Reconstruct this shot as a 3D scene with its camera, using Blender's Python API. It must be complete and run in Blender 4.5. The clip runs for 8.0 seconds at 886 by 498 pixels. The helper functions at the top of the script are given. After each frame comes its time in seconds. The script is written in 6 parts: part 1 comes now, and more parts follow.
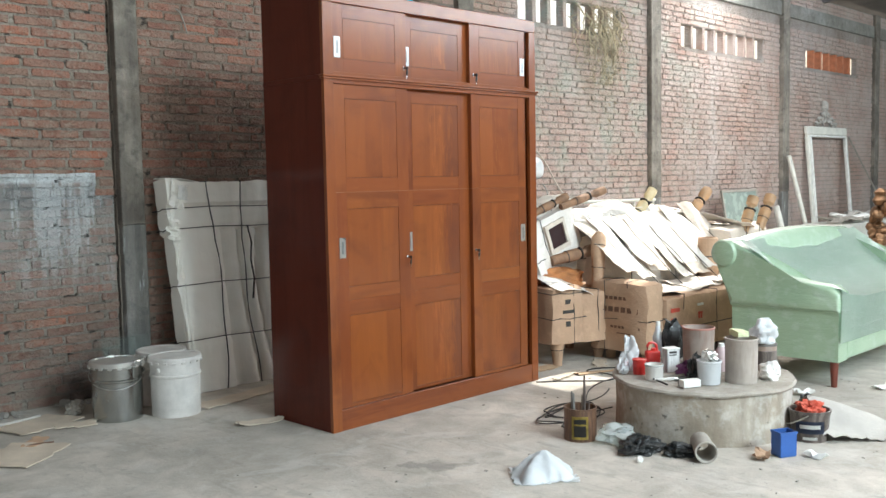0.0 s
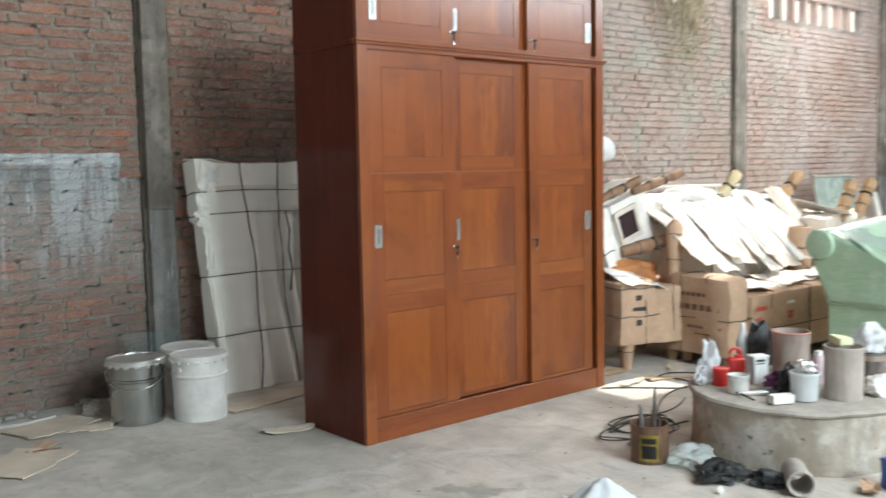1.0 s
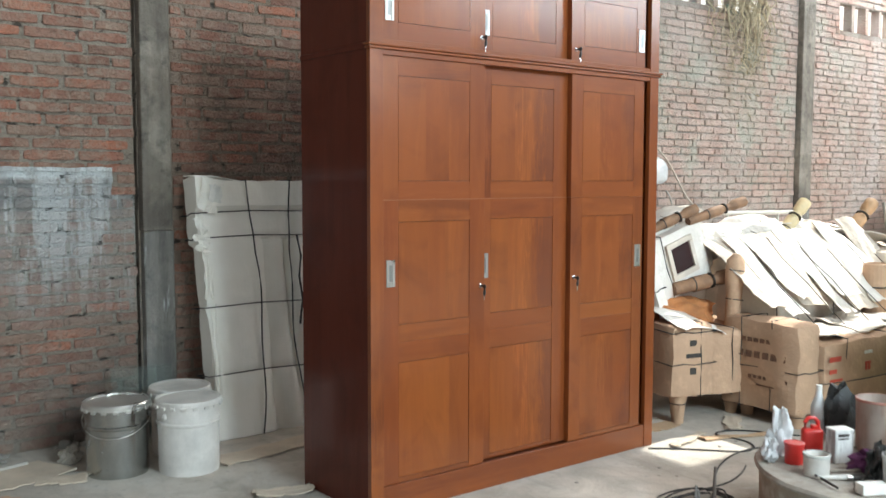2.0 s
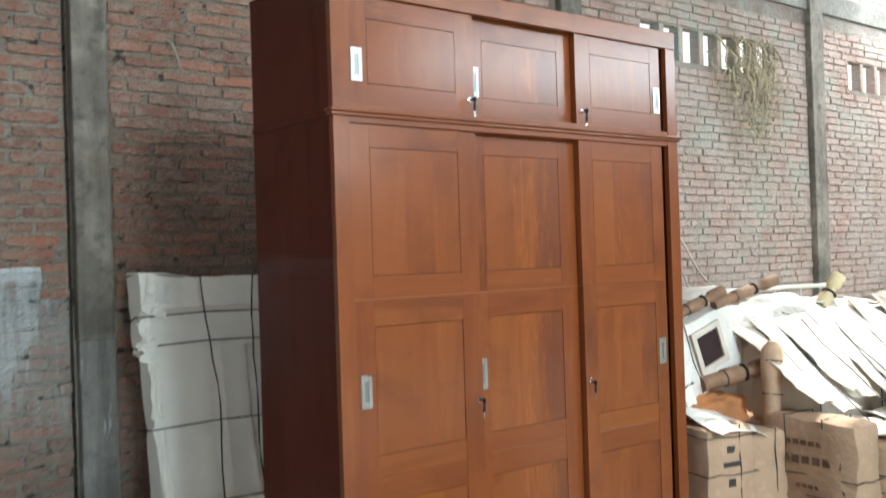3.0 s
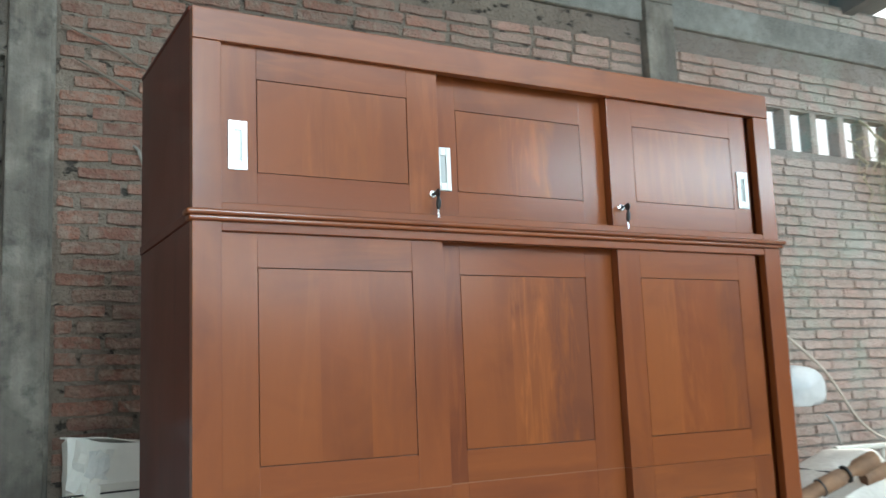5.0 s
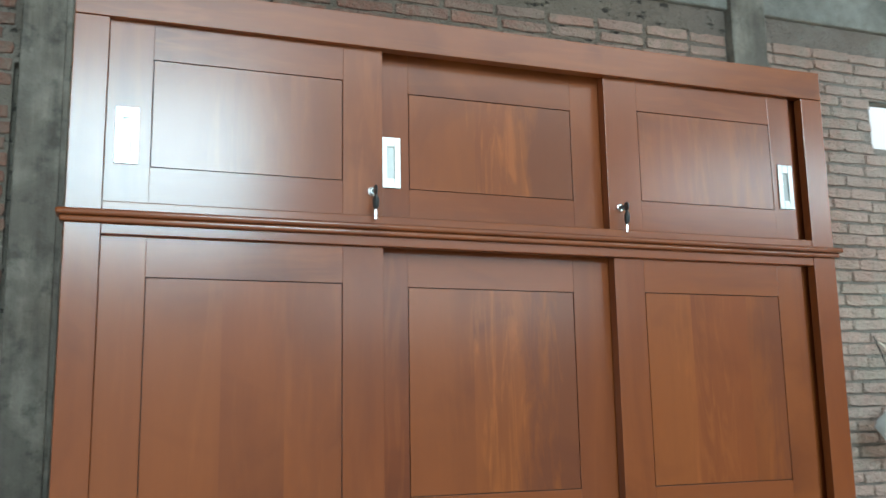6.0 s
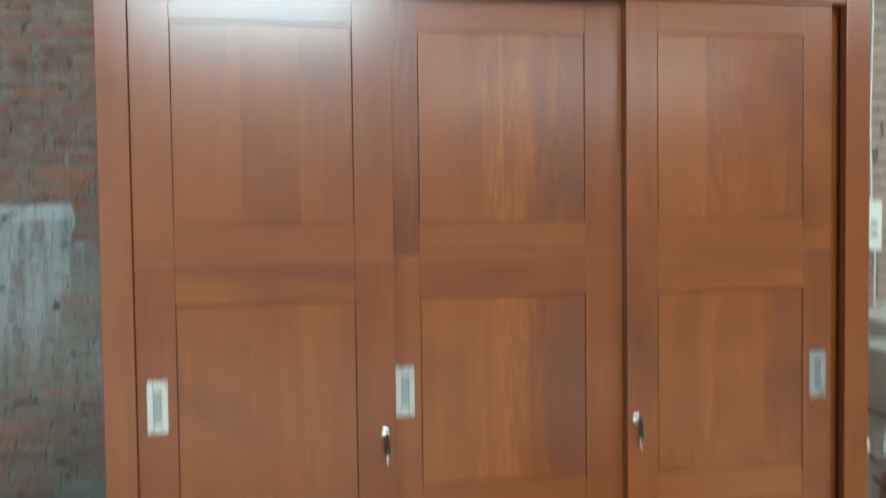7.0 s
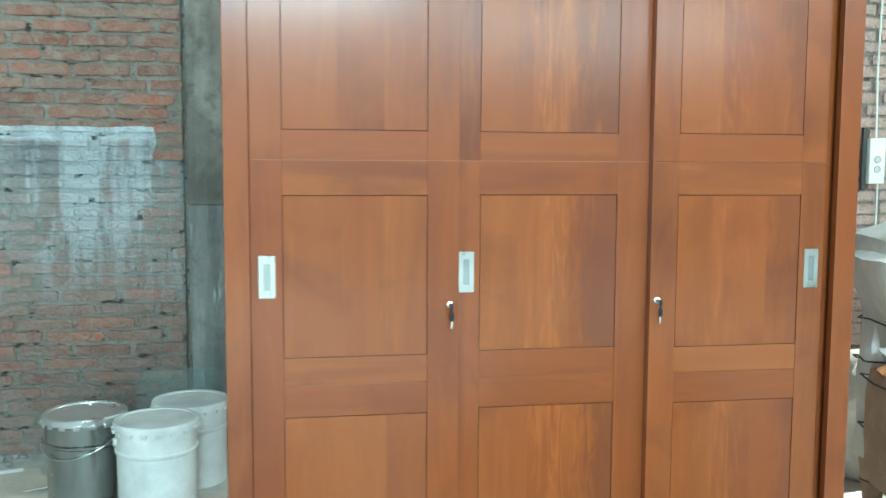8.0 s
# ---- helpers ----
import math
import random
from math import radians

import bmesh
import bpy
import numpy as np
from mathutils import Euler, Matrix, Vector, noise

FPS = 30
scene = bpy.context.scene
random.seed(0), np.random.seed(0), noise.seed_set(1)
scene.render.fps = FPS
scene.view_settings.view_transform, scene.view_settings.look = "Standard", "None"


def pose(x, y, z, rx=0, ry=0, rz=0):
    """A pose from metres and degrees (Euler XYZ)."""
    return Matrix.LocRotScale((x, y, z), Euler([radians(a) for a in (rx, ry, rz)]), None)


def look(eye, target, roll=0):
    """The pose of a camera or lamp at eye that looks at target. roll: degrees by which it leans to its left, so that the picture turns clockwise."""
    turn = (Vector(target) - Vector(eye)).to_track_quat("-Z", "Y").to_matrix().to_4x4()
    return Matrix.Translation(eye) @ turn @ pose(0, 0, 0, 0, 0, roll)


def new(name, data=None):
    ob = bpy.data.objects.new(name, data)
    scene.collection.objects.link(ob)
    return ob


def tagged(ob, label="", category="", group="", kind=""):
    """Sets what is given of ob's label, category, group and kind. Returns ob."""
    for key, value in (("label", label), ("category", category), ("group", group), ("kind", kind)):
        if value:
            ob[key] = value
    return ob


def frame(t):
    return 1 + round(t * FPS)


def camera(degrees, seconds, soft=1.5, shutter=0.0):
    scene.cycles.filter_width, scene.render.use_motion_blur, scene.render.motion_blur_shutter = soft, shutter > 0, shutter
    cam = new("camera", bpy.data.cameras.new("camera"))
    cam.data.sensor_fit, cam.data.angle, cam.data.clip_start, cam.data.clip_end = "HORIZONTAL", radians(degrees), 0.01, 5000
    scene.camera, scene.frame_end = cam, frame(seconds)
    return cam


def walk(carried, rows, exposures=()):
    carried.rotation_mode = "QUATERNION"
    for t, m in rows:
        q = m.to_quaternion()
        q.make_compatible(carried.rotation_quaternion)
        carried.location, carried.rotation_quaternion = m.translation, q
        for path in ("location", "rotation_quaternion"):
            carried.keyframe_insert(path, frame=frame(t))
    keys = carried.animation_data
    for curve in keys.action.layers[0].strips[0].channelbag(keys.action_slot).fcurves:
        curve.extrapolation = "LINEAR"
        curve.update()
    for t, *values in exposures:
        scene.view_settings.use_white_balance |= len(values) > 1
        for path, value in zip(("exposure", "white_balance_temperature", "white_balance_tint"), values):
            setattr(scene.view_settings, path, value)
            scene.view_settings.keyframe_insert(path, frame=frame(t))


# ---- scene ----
cam = camera(50.9, 8.0, shutter=0.5)
PATH = [
    (0, (-0.225, -0.086, 1.424), (1.193, 1.317, 1.274), -1.1),
    (0.5, (-0.003, 0.074, 1.402), (1.405, 1.485, 1.242), -1.4),
    (1, (0.336, 0.285, 1.382), (1.633, 1.797, 1.208), -1.1),
    (1.2, (0.468, 0.37, 1.41), (1.716, 1.922, 1.216), -0.8),
    (2.3, (0.978, 0.934, 1.452), (2.209, 2.505, 1.326), 0.1),
    (2.5, (1.067, 1.065, 1.455), (2.307, 2.631, 1.35), -0.2),
    (3, (1.345, 1.346, 1.504), (2.589, 2.913, 1.518), -1.8),
    (3.5, (1.643, 1.487, 1.545), (2.868, 3.066, 1.633), -2.4),
    (4, (1.958, 1.677, 1.571), (3.093, 3.318, 1.706), -2.5),
    (4.5, (2.212, 1.822, 1.596), (3.27, 3.499, 1.864), -2.3),
    (4.7, (2.331, 1.875, 1.6), (3.36, 3.568, 1.877), -2.4),
    (5.8, (2.968, 2.124, 1.609), (3.685, 3.961, 1.945), -1.1),
    (6, (3.084, 2.124, 1.618), (3.758, 3.975, 1.961), -1.0),
    (6.3, (3.226, 2.095, 1.611), (3.726, 4.002, 1.944), -0.4),
    (6.5, (3.299, 2.091, 1.595), (3.74, 4.02, 1.887), -0.1),
    (6.7, (3.339, 2.055, 1.547), (3.744, 4.003, 1.744), -0.2),
    (6.8, (3.35, 2.002, 1.485), (3.741, 3.96, 1.604), -0.6),
    (7, (3.348, 1.908, 1.468), (3.723, 3.871, 1.385), -0.7),
    (7.2, (3.327, 1.814, 1.448), (3.697, 3.769, 1.243), -0.7),
    (7.5, (3.311, 1.699, 1.401), (3.65, 3.658, 1.186), -0.5),
    (8, (3.153, 1.482, 1.356), (3.492, 3.444, 1.17), 0.3),
]
EXPOSURES = [(0, 0.6, 6450, 8), (2.5, 0.58, 6400, 6), (3.5, 0.5, 6150, 3), (4.5, 0.45, 6050, 2), (5.8, 0.24, 5900, -2), (6.5, 0.14, 6020, -4), (7.2, 0.55, 6030, -5), (8.0, 1.1, 5400, -16)]
walk(cam, [(t, look(eye, target, roll)) for t, eye, target, roll in PATH], EXPOSURES)

# ---- light ----
SUN_EL, SUN_AZ = 49.0, 80.0   # degrees: height, and the way it comes from, turned from +y towards +x
world = bpy.data.worlds.new("sky")
scene.world = world
world.use_nodes = True
wn = world.node_tree.nodes
sky = wn.new("ShaderNodeTexSky")
sky.sky_type, sky.sun_disc = "NISHITA", False
sky.sun_elevation, sky.sun_rotation = radians(SUN_EL), radians(SUN_AZ)
sky.air_density, sky.dust_density = 1.0, 7.0
world.node_tree.links.new(sky.outputs[0], wn["Background"].inputs[0])
wn["Background"].inputs[1].default_value = 0.15

sun = new("sun", bpy.data.lights.new("sun", "SUN"))
sun.data.energy, sun.data.angle, sun.data.color = 5.0, radians(0.6), (1.0, 0.95, 0.87)
sun_way = Vector((math.sin(radians(SUN_AZ)) * math.cos(radians(SUN_EL)), math.cos(radians(SUN_AZ)) * math.cos(radians(SUN_EL)), math.sin(radians(SUN_EL))))
sun.matrix_world = look((9, 4, 12), Vector((9, 4, 12)) - sun_way)


def area_lamp(name, eye, target, wide, high, watts, colour):
    lamp = new(name, bpy.data.lights.new(name, "AREA"))
    lamp.data.shape, lamp.data.size, lamp.data.size_y = "RECTANGLE", wide, high
    lamp.data.energy, lamp.data.color = watts, colour
    lamp.matrix_world = look(eye, target)
    return lamp


# sky light in the open bays of the front and in the roof's gap
area_lamp("daylight_front", (3.3, -4.9, 4.5), (3.3, 0.0, 3.4), 2.7, 1.7, 500, (0.74, 0.91, 1.0))
area_lamp("daylight_front_middle", (7.2, -4.9, 3.12), (6.6, 0.0, 2.6), 3.9, 0.74, 48, (0.84, 0.94, 1.0))
area_lamp("daylight_front_east", (14.4, -4.9, 4.9), (11.6, 0.0, 3.3), 8.6, 0.95, 385, (0.8, 0.92, 1.0))
# next three lamps are added fills through unseen, made-up openings
area_lamp("daylight_doorway", (-0.6, -4.9, 1.35), (0.6, 0.0, 1.2), 3.8, 2.4, 75, (0.92, 0.97, 1.0))
area_lamp("daylight_west", (-3.1, 2.9, 1.75), (3.0, 5.2, 0.9), 2.2, 1.5, 18, (0.86, 0.95, 1.0))
area_lamp("daylight_skylight", (5.5, -0.75, 4.8), (5.5, -0.75, 0.0), 6.0, 3.4, 200, (0.97, 0.985, 1.0))
area_lamp("daylight_roof", (11.0, 4.6, 4.15), (10.2, 4.4, 0.0), 5.6, 1.3, 180, (0.95, 0.98, 1.0))

# ---- materials ----


class Mat:
    """A node material under construction."""

    def __init__(self, name, rough=0.6, metal=0.0):
        self.mat = bpy.data.materials.new(name)
        self.mat.use_nodes = True
        self.nt = self.mat.node_tree
        self.bsdf = self.nt.nodes["Principled BSDF"]
        self.bsdf.inputs["Roughness"].default_value = rough
        self.bsdf.inputs["Metallic"].default_value = metal
        self.pos = self.nt.nodes.new("ShaderNodeNewGeometry").outputs["Position"]

    def node(self, kind, **kw):
        n = self.nt.nodes.new("ShaderNode" + kind)
        for k, v in kw.items():
            n.inputs[k.replace("_", " ")].default_value = v
        return n

    def link(self, a, b):
        self.nt.links.new(a, b)

    def scaled(self, sx, sy, sz, offset=(0, 0, 0), spin=(0, 0, 0)):
        m = self.node("Mapping")
        m.inputs["Scale"].default_value = (sx, sy, sz)
        m.inputs["Location"].default_value = offset
        m.inputs["Rotation"].default_value = spin
        self.link(self.pos, m.inputs["Vector"])
        return m.outputs["Vector"]

    def local(self):
        """Work in the object's own space from here on."""
        self.pos = self.nt.nodes.new("ShaderNodeTexCoord").outputs["Object"]
        return self

    def noise(self, scale, detail=4, rough=0.55, vec=None, lo=0.3, hi=0.7, dist=0.0):
        n = self.node("TexNoise", Scale=scale, Detail=detail, Roughness=rough, Distortion=dist)
        self.link(vec or self.pos, n.inputs["Vector"])
        return self.ramp(n.outputs["Fac"], lo, hi)

    def ramp(self, fac, lo, hi, a=0.0, b=1.0):
        r = self.node("MapRange")
        r.inputs["From Min"].default_value, r.inputs["From Max"].default_value = lo, hi
        r.inputs["To Min"].default_value, r.inputs["To Max"].default_value = a, b
        self.link(fac, r.inputs["Value"])
        return r.outputs["Result"]

    def mix(self, fac, a, b, kind="MIX"):
        m = self.nt.nodes.new("ShaderNodeMix")
        m.data_type, m.blend_type = "RGBA", kind
        for sock, v in ((m.inputs["Factor"], fac), (m.inputs["A"], a), (m.inputs["B"], b)):
            if isinstance(v, (int, float)):
                sock.default_value = v
            elif isinstance(v, tuple):
                sock.default_value = (*v, 1.0)
            else:
                self.link(v, sock)
        return m.outputs["Result"]

    def math(self, op, a, b=0.0):
        m = self.nt.nodes.new("ShaderNodeMath")
        m.operation = op
        for sock, v in zip(m.inputs, (a, b)):
            if isinstance(v, (int, float)):
                sock.default_value = v
            else:
                self.link(v, sock)
        return m.outputs[0]

    def random(self):
        return self.nt.nodes.new("ShaderNodeObjectInfo").outputs["Random"]

    def island(self):
        return self.nt.nodes.new("ShaderNodeNewGeometry").outputs["Random Per Island"]

    def colour(self, c):
        if isinstance(c, tuple):
            self.bsdf.inputs["Base Color"].default_value = (*c, 1.0)
        else:
            self.link(c, self.bsdf.inputs["Base Color"])
        return self

    def roughness(self, r):
        self.link(r, self.bsdf.inputs["Roughness"])
        return self

    def bump(self, height, strength=0.3, distance=0.01):
        b = self.node("Bump", Strength=strength, Distance=distance)
        self.link(height, b.inputs["Height"])
        self.link(b.outputs["Normal"], self.bsdf.inputs["Normal"])
        return self


def plain(name, colour, rough=0.55, metal=0.0, vary=0.18, scale=9.0, relief=0.12):
    """A surface of one paint with slight stains, grain and relief."""
    m = Mat(name, rough, metal)
    dark = tuple(c * (1 - vary) for c in colour)
    light = tuple(min(1.0, c * (1 + vary)) for c in colour)
    big = m.noise(scale, 5)
    c = m.mix(big, dark, light)
    fine = m.noise(scale * 14, 3)
    m.colour(m.mix(m.math("MULTIPLY", fine, 0.3), c, dark))
    m.roughness(m.ramp(big, 0, 1, max(0.05, rough - 0.08), min(1.0, rough + 0.1)))
    return m.bump(fine, relief, 0.003).mat


def wood_stain(name, axis, seed, deep=(0.062, 0.0145, 0.007), mid=(0.176, 0.042, 0.0108), pale=(0.258, 0.0765, 0.0178), rough=0.42, gloss=0.19, shine=0.15, coat=0.75, lens=0.42, vein=0.2, heart=False):
    """Lacquered red-brown timber with its figure along an axis; every board has its own."""
    m = Mat(name, rough)
    along, across = 0.55, 5.0
    s = {"z": (across, across, along), "x": (along, across, across), "y": (across, along, across)}[axis]
    rnd = m.random()
    vec = m.node("VectorMath")
    vec.operation = "ADD"
    m.link(m.scaled(*s, offset=(seed * 3.7, seed * 1.3, seed * 2.1)), vec.inputs[0])
    m.link(m.math("MULTIPLY", rnd, 37.0), vec.inputs[1])
    v = vec.outputs[0]
    board = m.noise(0.55, 2, 0.4, v, 0.15, 0.85, 0.3)
    figure = m.noise(0.8, 5, 0.55, v, 0.48, 0.64, 1.8)
    streak = m.noise(4.5, 5, 0.6, v, 0.45, 0.75, 0.5)
    flare = m.noise(2.2, 4, 0.6, v, 0.60, 0.74, 1.2)
    fine = m.noise(26.0, 3, 0.6, v, 0.25, 0.75)
    own = m.node("VectorMath")
    own.operation = "ADD"
    m.link(m.pos, own.inputs[0])
    m.link(m.math("MULTIPLY", rnd, 19.0), own.inputs[1])
    cloud = m.noise(1.8, 3, 0.5, own.outputs[0], 0.35, 0.65)
    blotch = m.noise(2.6, 4, 0.55, own.outputs[0], 0.52, 0.7, 0.8)
    c = m.mix(board, mid, pale)
    c = m.mix(m.math("MULTIPLY", blotch, 0.5), c, deep)
    c = m.mix(m.math("MULTIPLY", figure, lens), c, deep)
    c = m.mix(m.math("MULTIPLY", streak, 0.13), c, deep)
    c = m.mix(m.math("MULTIPLY", fine, 0.06), c, deep)
    lines = m.math("MULTIPLY", m.noise(8.0, 3, 0.6, v, 0.5, 0.66, 0.8), m.noise(0.9, 2, 0.5, v, 0.46, 0.62))
    c = m.mix(m.math("MULTIPLY", flare, 0.3), c, tuple(a * 1.25 for a in pale))
    c = m.mix(m.math("MULTIPLY", lines, vein), c, tuple(a * 1.5 for a in pale))
    c = m.mix(m.math("MULTIPLY", cloud, 0.25), c, mid)
    c = m.mix(m.ramp(rnd, 0, 1, 0.0, 0.45), c, mid)
    if heart:
        c = heartwood(m, c, pale)
    m.colour(c)
    m.roughness(m.ramp(cloud, 0, 1, rough - 0.04, rough + 0.06))
    m.bsdf.inputs["Specular IOR Level"].default_value = shine
    m.bsdf.inputs["Coat Weight"].default_value = coat
    m.bsdf.inputs["Coat Roughness"].default_value = gloss
    return m.bump(m.math("ADD", fine, m.math("MULTIPLY", cloud, 6.0)), 0.025, 0.002).mat


def heartwood(m, c, pale):
    """Ragged dark sapwood down one edge of the panels, and pale flame streaks beside it."""
    at = m.nt.nodes.new("ShaderNodeTexCoord").outputs["Object"]
    sep = m.node("SeparateXYZ")
    m.link(at, sep.inputs[0])
    x, z = sep.outputs[0], sep.outputs[2]
    fl = m.node("Mapping")
    fl.inputs["Scale"].default_value = (5.0, 5.0, 1.5)
    m.link(at, fl.inputs["Vector"])
    ragged = m.noise(1.0, 5, 0.62, fl.outputs["Vector"], 0.3, 0.7, 0.9)
    feather = m.noise(1.0, 4, 0.65, m.scaled(46, 46, 7), 0.3, 0.7, 0.9)
    xw = m.math("ADD", x, m.math("ADD", m.math("MULTIPLY", ragged, 0.11), m.math("MULTIPLY", feather, 0.075)))
    middle = m.math("MULTIPLY", m.ramp(xw, 1.09, 1.14), m.math("LESS_THAN", x, 1.15))
    right = m.math("MULTIPLY", m.ramp(xw, 1.675, 1.73), 0.75)
    left = m.math("MULTIPLY", m.math("MULTIPLY", m.ramp(xw, 0.50, 0.58), m.math("LESS_THAN", x, 0.6)), 0.35)
    dark = m.math("MAXIMUM", m.math("MAXIMUM", middle, right), left)
    c = m.mix(m.math("MULTIPLY", dark, 0.5), c, (0.085, 0.026, 0.0155))
    lines = m.noise(1.0, 4, 0.6, m.scaled(26, 26, 3.2), 0.46, 0.68, 2.2)
    zone = m.math("MULTIPLY", m.ramp(xw, 0.95, 1.0), m.ramp(xw, 1.10, 1.06))
    zone = m.math("MAXIMUM", zone, m.math("MULTIPLY", m.math("MULTIPLY", m.ramp(xw, 1.46, 1.5), m.ramp(xw, 1.6, 1.56)), 0.5))
    return m.mix(m.math("MULTIPLY", m.math("MULTIPLY", lines, zone), 0.42), c, tuple(a * 1.45 for a in pale))


def brick_material(name, per):
    m = Mat(name, 0.9)
    rnd = m.random() if per == "object" else m.island()
    cr = m.nt.nodes.new("ShaderNodeValToRGB")
    stops = [(0.0, (0.22, 0.10, 0.07)), (0.25, (0.38, 0.15, 0.098)), (0.5, (0.30, 0.15, 0.108)), (0.72, (0.47, 0.165, 0.095)), (0.9, (0.27, 0.16, 0.12)), (1.0, (0.36, 0.21, 0.15))]
    while len(cr.color_ramp.elements) < len(stops):
        cr.color_ramp.elements.new(0.5)
    for e, (p, c) in zip(cr.color_ramp.elements, stops):
        e.position, e.color = p, (*c, 1)
    m.link(rnd, cr.inputs[0])
    base = cr.outputs[0]
    grit = m.noise(60, 4, 0.6)
    blot = m.noise(7, 5, 0.6, None, 0.42, 0.62)
    c = m.mix(m.math("MULTIPLY", grit, 0.35), base, (0.16, 0.09, 0.065))
    c = m.mix(m.math("MULTIPLY", blot, 0.35), c, (0.27, 0.2, 0.16))
    sep = m.node("SeparateXYZ")
    m.link(m.pos, sep.inputs[0])
    # pinker brick eastwards, paled to stand for the bounce light on it
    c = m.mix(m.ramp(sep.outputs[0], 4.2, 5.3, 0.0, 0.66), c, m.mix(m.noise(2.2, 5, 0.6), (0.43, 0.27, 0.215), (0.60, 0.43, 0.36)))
    smear = m.math("MULTIPLY", m.noise(16, 5, 0.65, None, 0.42, 0.62, 0.6), m.noise(3.0, 4, 0.6, None, 0.25, 0.55))
    c = m.mix(m.math("MULTIPLY", smear, 0.85), c, (0.35, 0.255, 0.195))
    chip = m.noise(19, 5, 0.65, None, 0.60, 0.70, 0.5)
    c = m.mix(m.math("MULTIPLY", chip, 0.5), c, (0.07, 0.045, 0.035))
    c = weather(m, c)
    m.colour(c)
    rel = m.math("ADD", grit, m.noise(18, 4))
    return m.bump(rel, 0.9, 0.011).mat


def weather(m, c):
    """Whitewash, dark patches and damp stains of the brick wall, at their places on it."""
    sep = m.node("SeparateXYZ")
    m.link(m.pos, sep.inputs[0])
    x, z = sep.outputs[0], sep.outputs[2]
    grime = m.noise(1.3, 6, 0.65, None, 0.42, 0.66, 0.5)
    c = m.mix(m.math("MULTIPLY", m.math("MULTIPLY", grime, m.ramp(x, 5.6, 4.6)), 0.36), c, (0.085, 0.062, 0.051))
    # thinned whitewash on the first bay, brushed on in strokes
    xs = m.math("ADD", x, m.math("MULTIPLY", m.noise(6, 3), 0.05))
    zs = m.math("ADD", z, m.math("MULTIPLY", m.noise(8, 3), 0.008))
    upper = m.math("MULTIPLY", m.math("LESS_THAN", xs, 2.60), m.math("LESS_THAN", zs, 1.512))
    lower = m.math("MULTIPLY", m.math("LESS_THAN", xs, 2.74), m.math("LESS_THAN", zs, 1.36))
    inside = m.math("MAXIMUM", upper, lower)
    fade = m.math("MULTIPLY", inside, m.ramp(z, 0.6, 1.1))
    haze = m.math("MULTIPLY", fade, m.noise(3.2, 5, 0.6, None, 0.12, 0.55))
    c = m.mix(m.math("MULTIPLY", haze, 0.62), c, (0.35, 0.36, 0.345))
    shade = m.math("MULTIPLY", m.math("MULTIPLY", inside, m.ramp(z, 1.22, 1.34)), m.noise(7, 4, 0.6, None, 0.4, 0.55))
    c = m.mix(m.math("MULTIPLY", shade, 0.6), c, (0.17, 0.18, 0.185))
    strokes = m.noise(1.0, 4, 0.6, m.scaled(11, 11, 1.3), 0.50, 0.60)
    c = m.mix(m.math("MULTIPLY", m.math("MULTIPLY", m.math("MULTIPLY", inside, m.ramp(z, 0.65, 1.1)), strokes), 0.55), c, (0.62, 0.645, 0.65))
    band = m.math("MULTIPLY", upper, m.ramp(zs, 1.442, 1.462))
    c = m.mix(m.math("MULTIPLY", band, m.noise(12, 3, 0.5, None, 0.2, 0.6)), c, (0.60, 0.62, 0.62))
    low = m.math("MULTIPLY", m.ramp(z, 1.0, 0.1), m.noise(4, 5, 0.6, None, 0.35, 0.65))
    c = m.mix(m.math("MULTIPLY", low, 0.6), c, (0.22, 0.2, 0.17))
    # a darker patch behind the wrapped panels
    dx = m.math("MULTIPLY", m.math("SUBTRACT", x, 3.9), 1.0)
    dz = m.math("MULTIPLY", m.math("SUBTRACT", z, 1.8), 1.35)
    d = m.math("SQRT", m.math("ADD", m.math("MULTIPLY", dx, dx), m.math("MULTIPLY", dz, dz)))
    dark_patch = m.math("MULTIPLY", m.ramp(d, 1.25, 0.1), m.noise(3.0, 6, 0.65, None, 0.3, 0.68))
    c = m.mix(m.math("MULTIPLY", dark_patch, 0.42), c, (0.045, 0.036, 0.03))
    # a smaller darker patch low on the wall behind the tin pail
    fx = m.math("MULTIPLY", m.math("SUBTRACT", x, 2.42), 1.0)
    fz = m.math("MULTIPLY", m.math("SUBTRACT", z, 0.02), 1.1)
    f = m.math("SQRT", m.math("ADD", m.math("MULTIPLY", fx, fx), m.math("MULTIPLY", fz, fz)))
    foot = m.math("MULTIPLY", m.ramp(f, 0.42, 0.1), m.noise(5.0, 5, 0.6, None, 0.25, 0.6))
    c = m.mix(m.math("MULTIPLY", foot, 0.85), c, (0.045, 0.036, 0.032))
    # lime bloom on the far bays, heavier to stand for the hazy daylight there
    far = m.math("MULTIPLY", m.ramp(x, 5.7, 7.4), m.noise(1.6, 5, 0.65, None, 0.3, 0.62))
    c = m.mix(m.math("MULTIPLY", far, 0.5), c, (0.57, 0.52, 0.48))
    algae = m.math("MULTIPLY", m.math("MULTIPLY", m.ramp(x, 6.0, 7.2), m.ramp(x, 10.8, 9.8)), m.noise(2.1, 6, 0.65, None, 0.50, 0.64, 0.5))
    c = m.mix(m.math("MULTIPLY", algae, 0.45), c, (0.38, 0.43, 0.36))
    run = m.math("MULTIPLY", m.ramp(x, 6.6, 7.6), m.noise(1.0, 5, 0.6, m.scaled(2.6, 2.6, 0.4), 0.56, 0.68, 0.4))
    c = m.mix(m.math("MULTIPLY", run, 0.3), c, (0.56, 0.53, 0.50))
    # green-yellow damp under the roots
    gx = m.math("MULTIPLY", m.math("SUBTRACT", x, 8.38), 1.9)
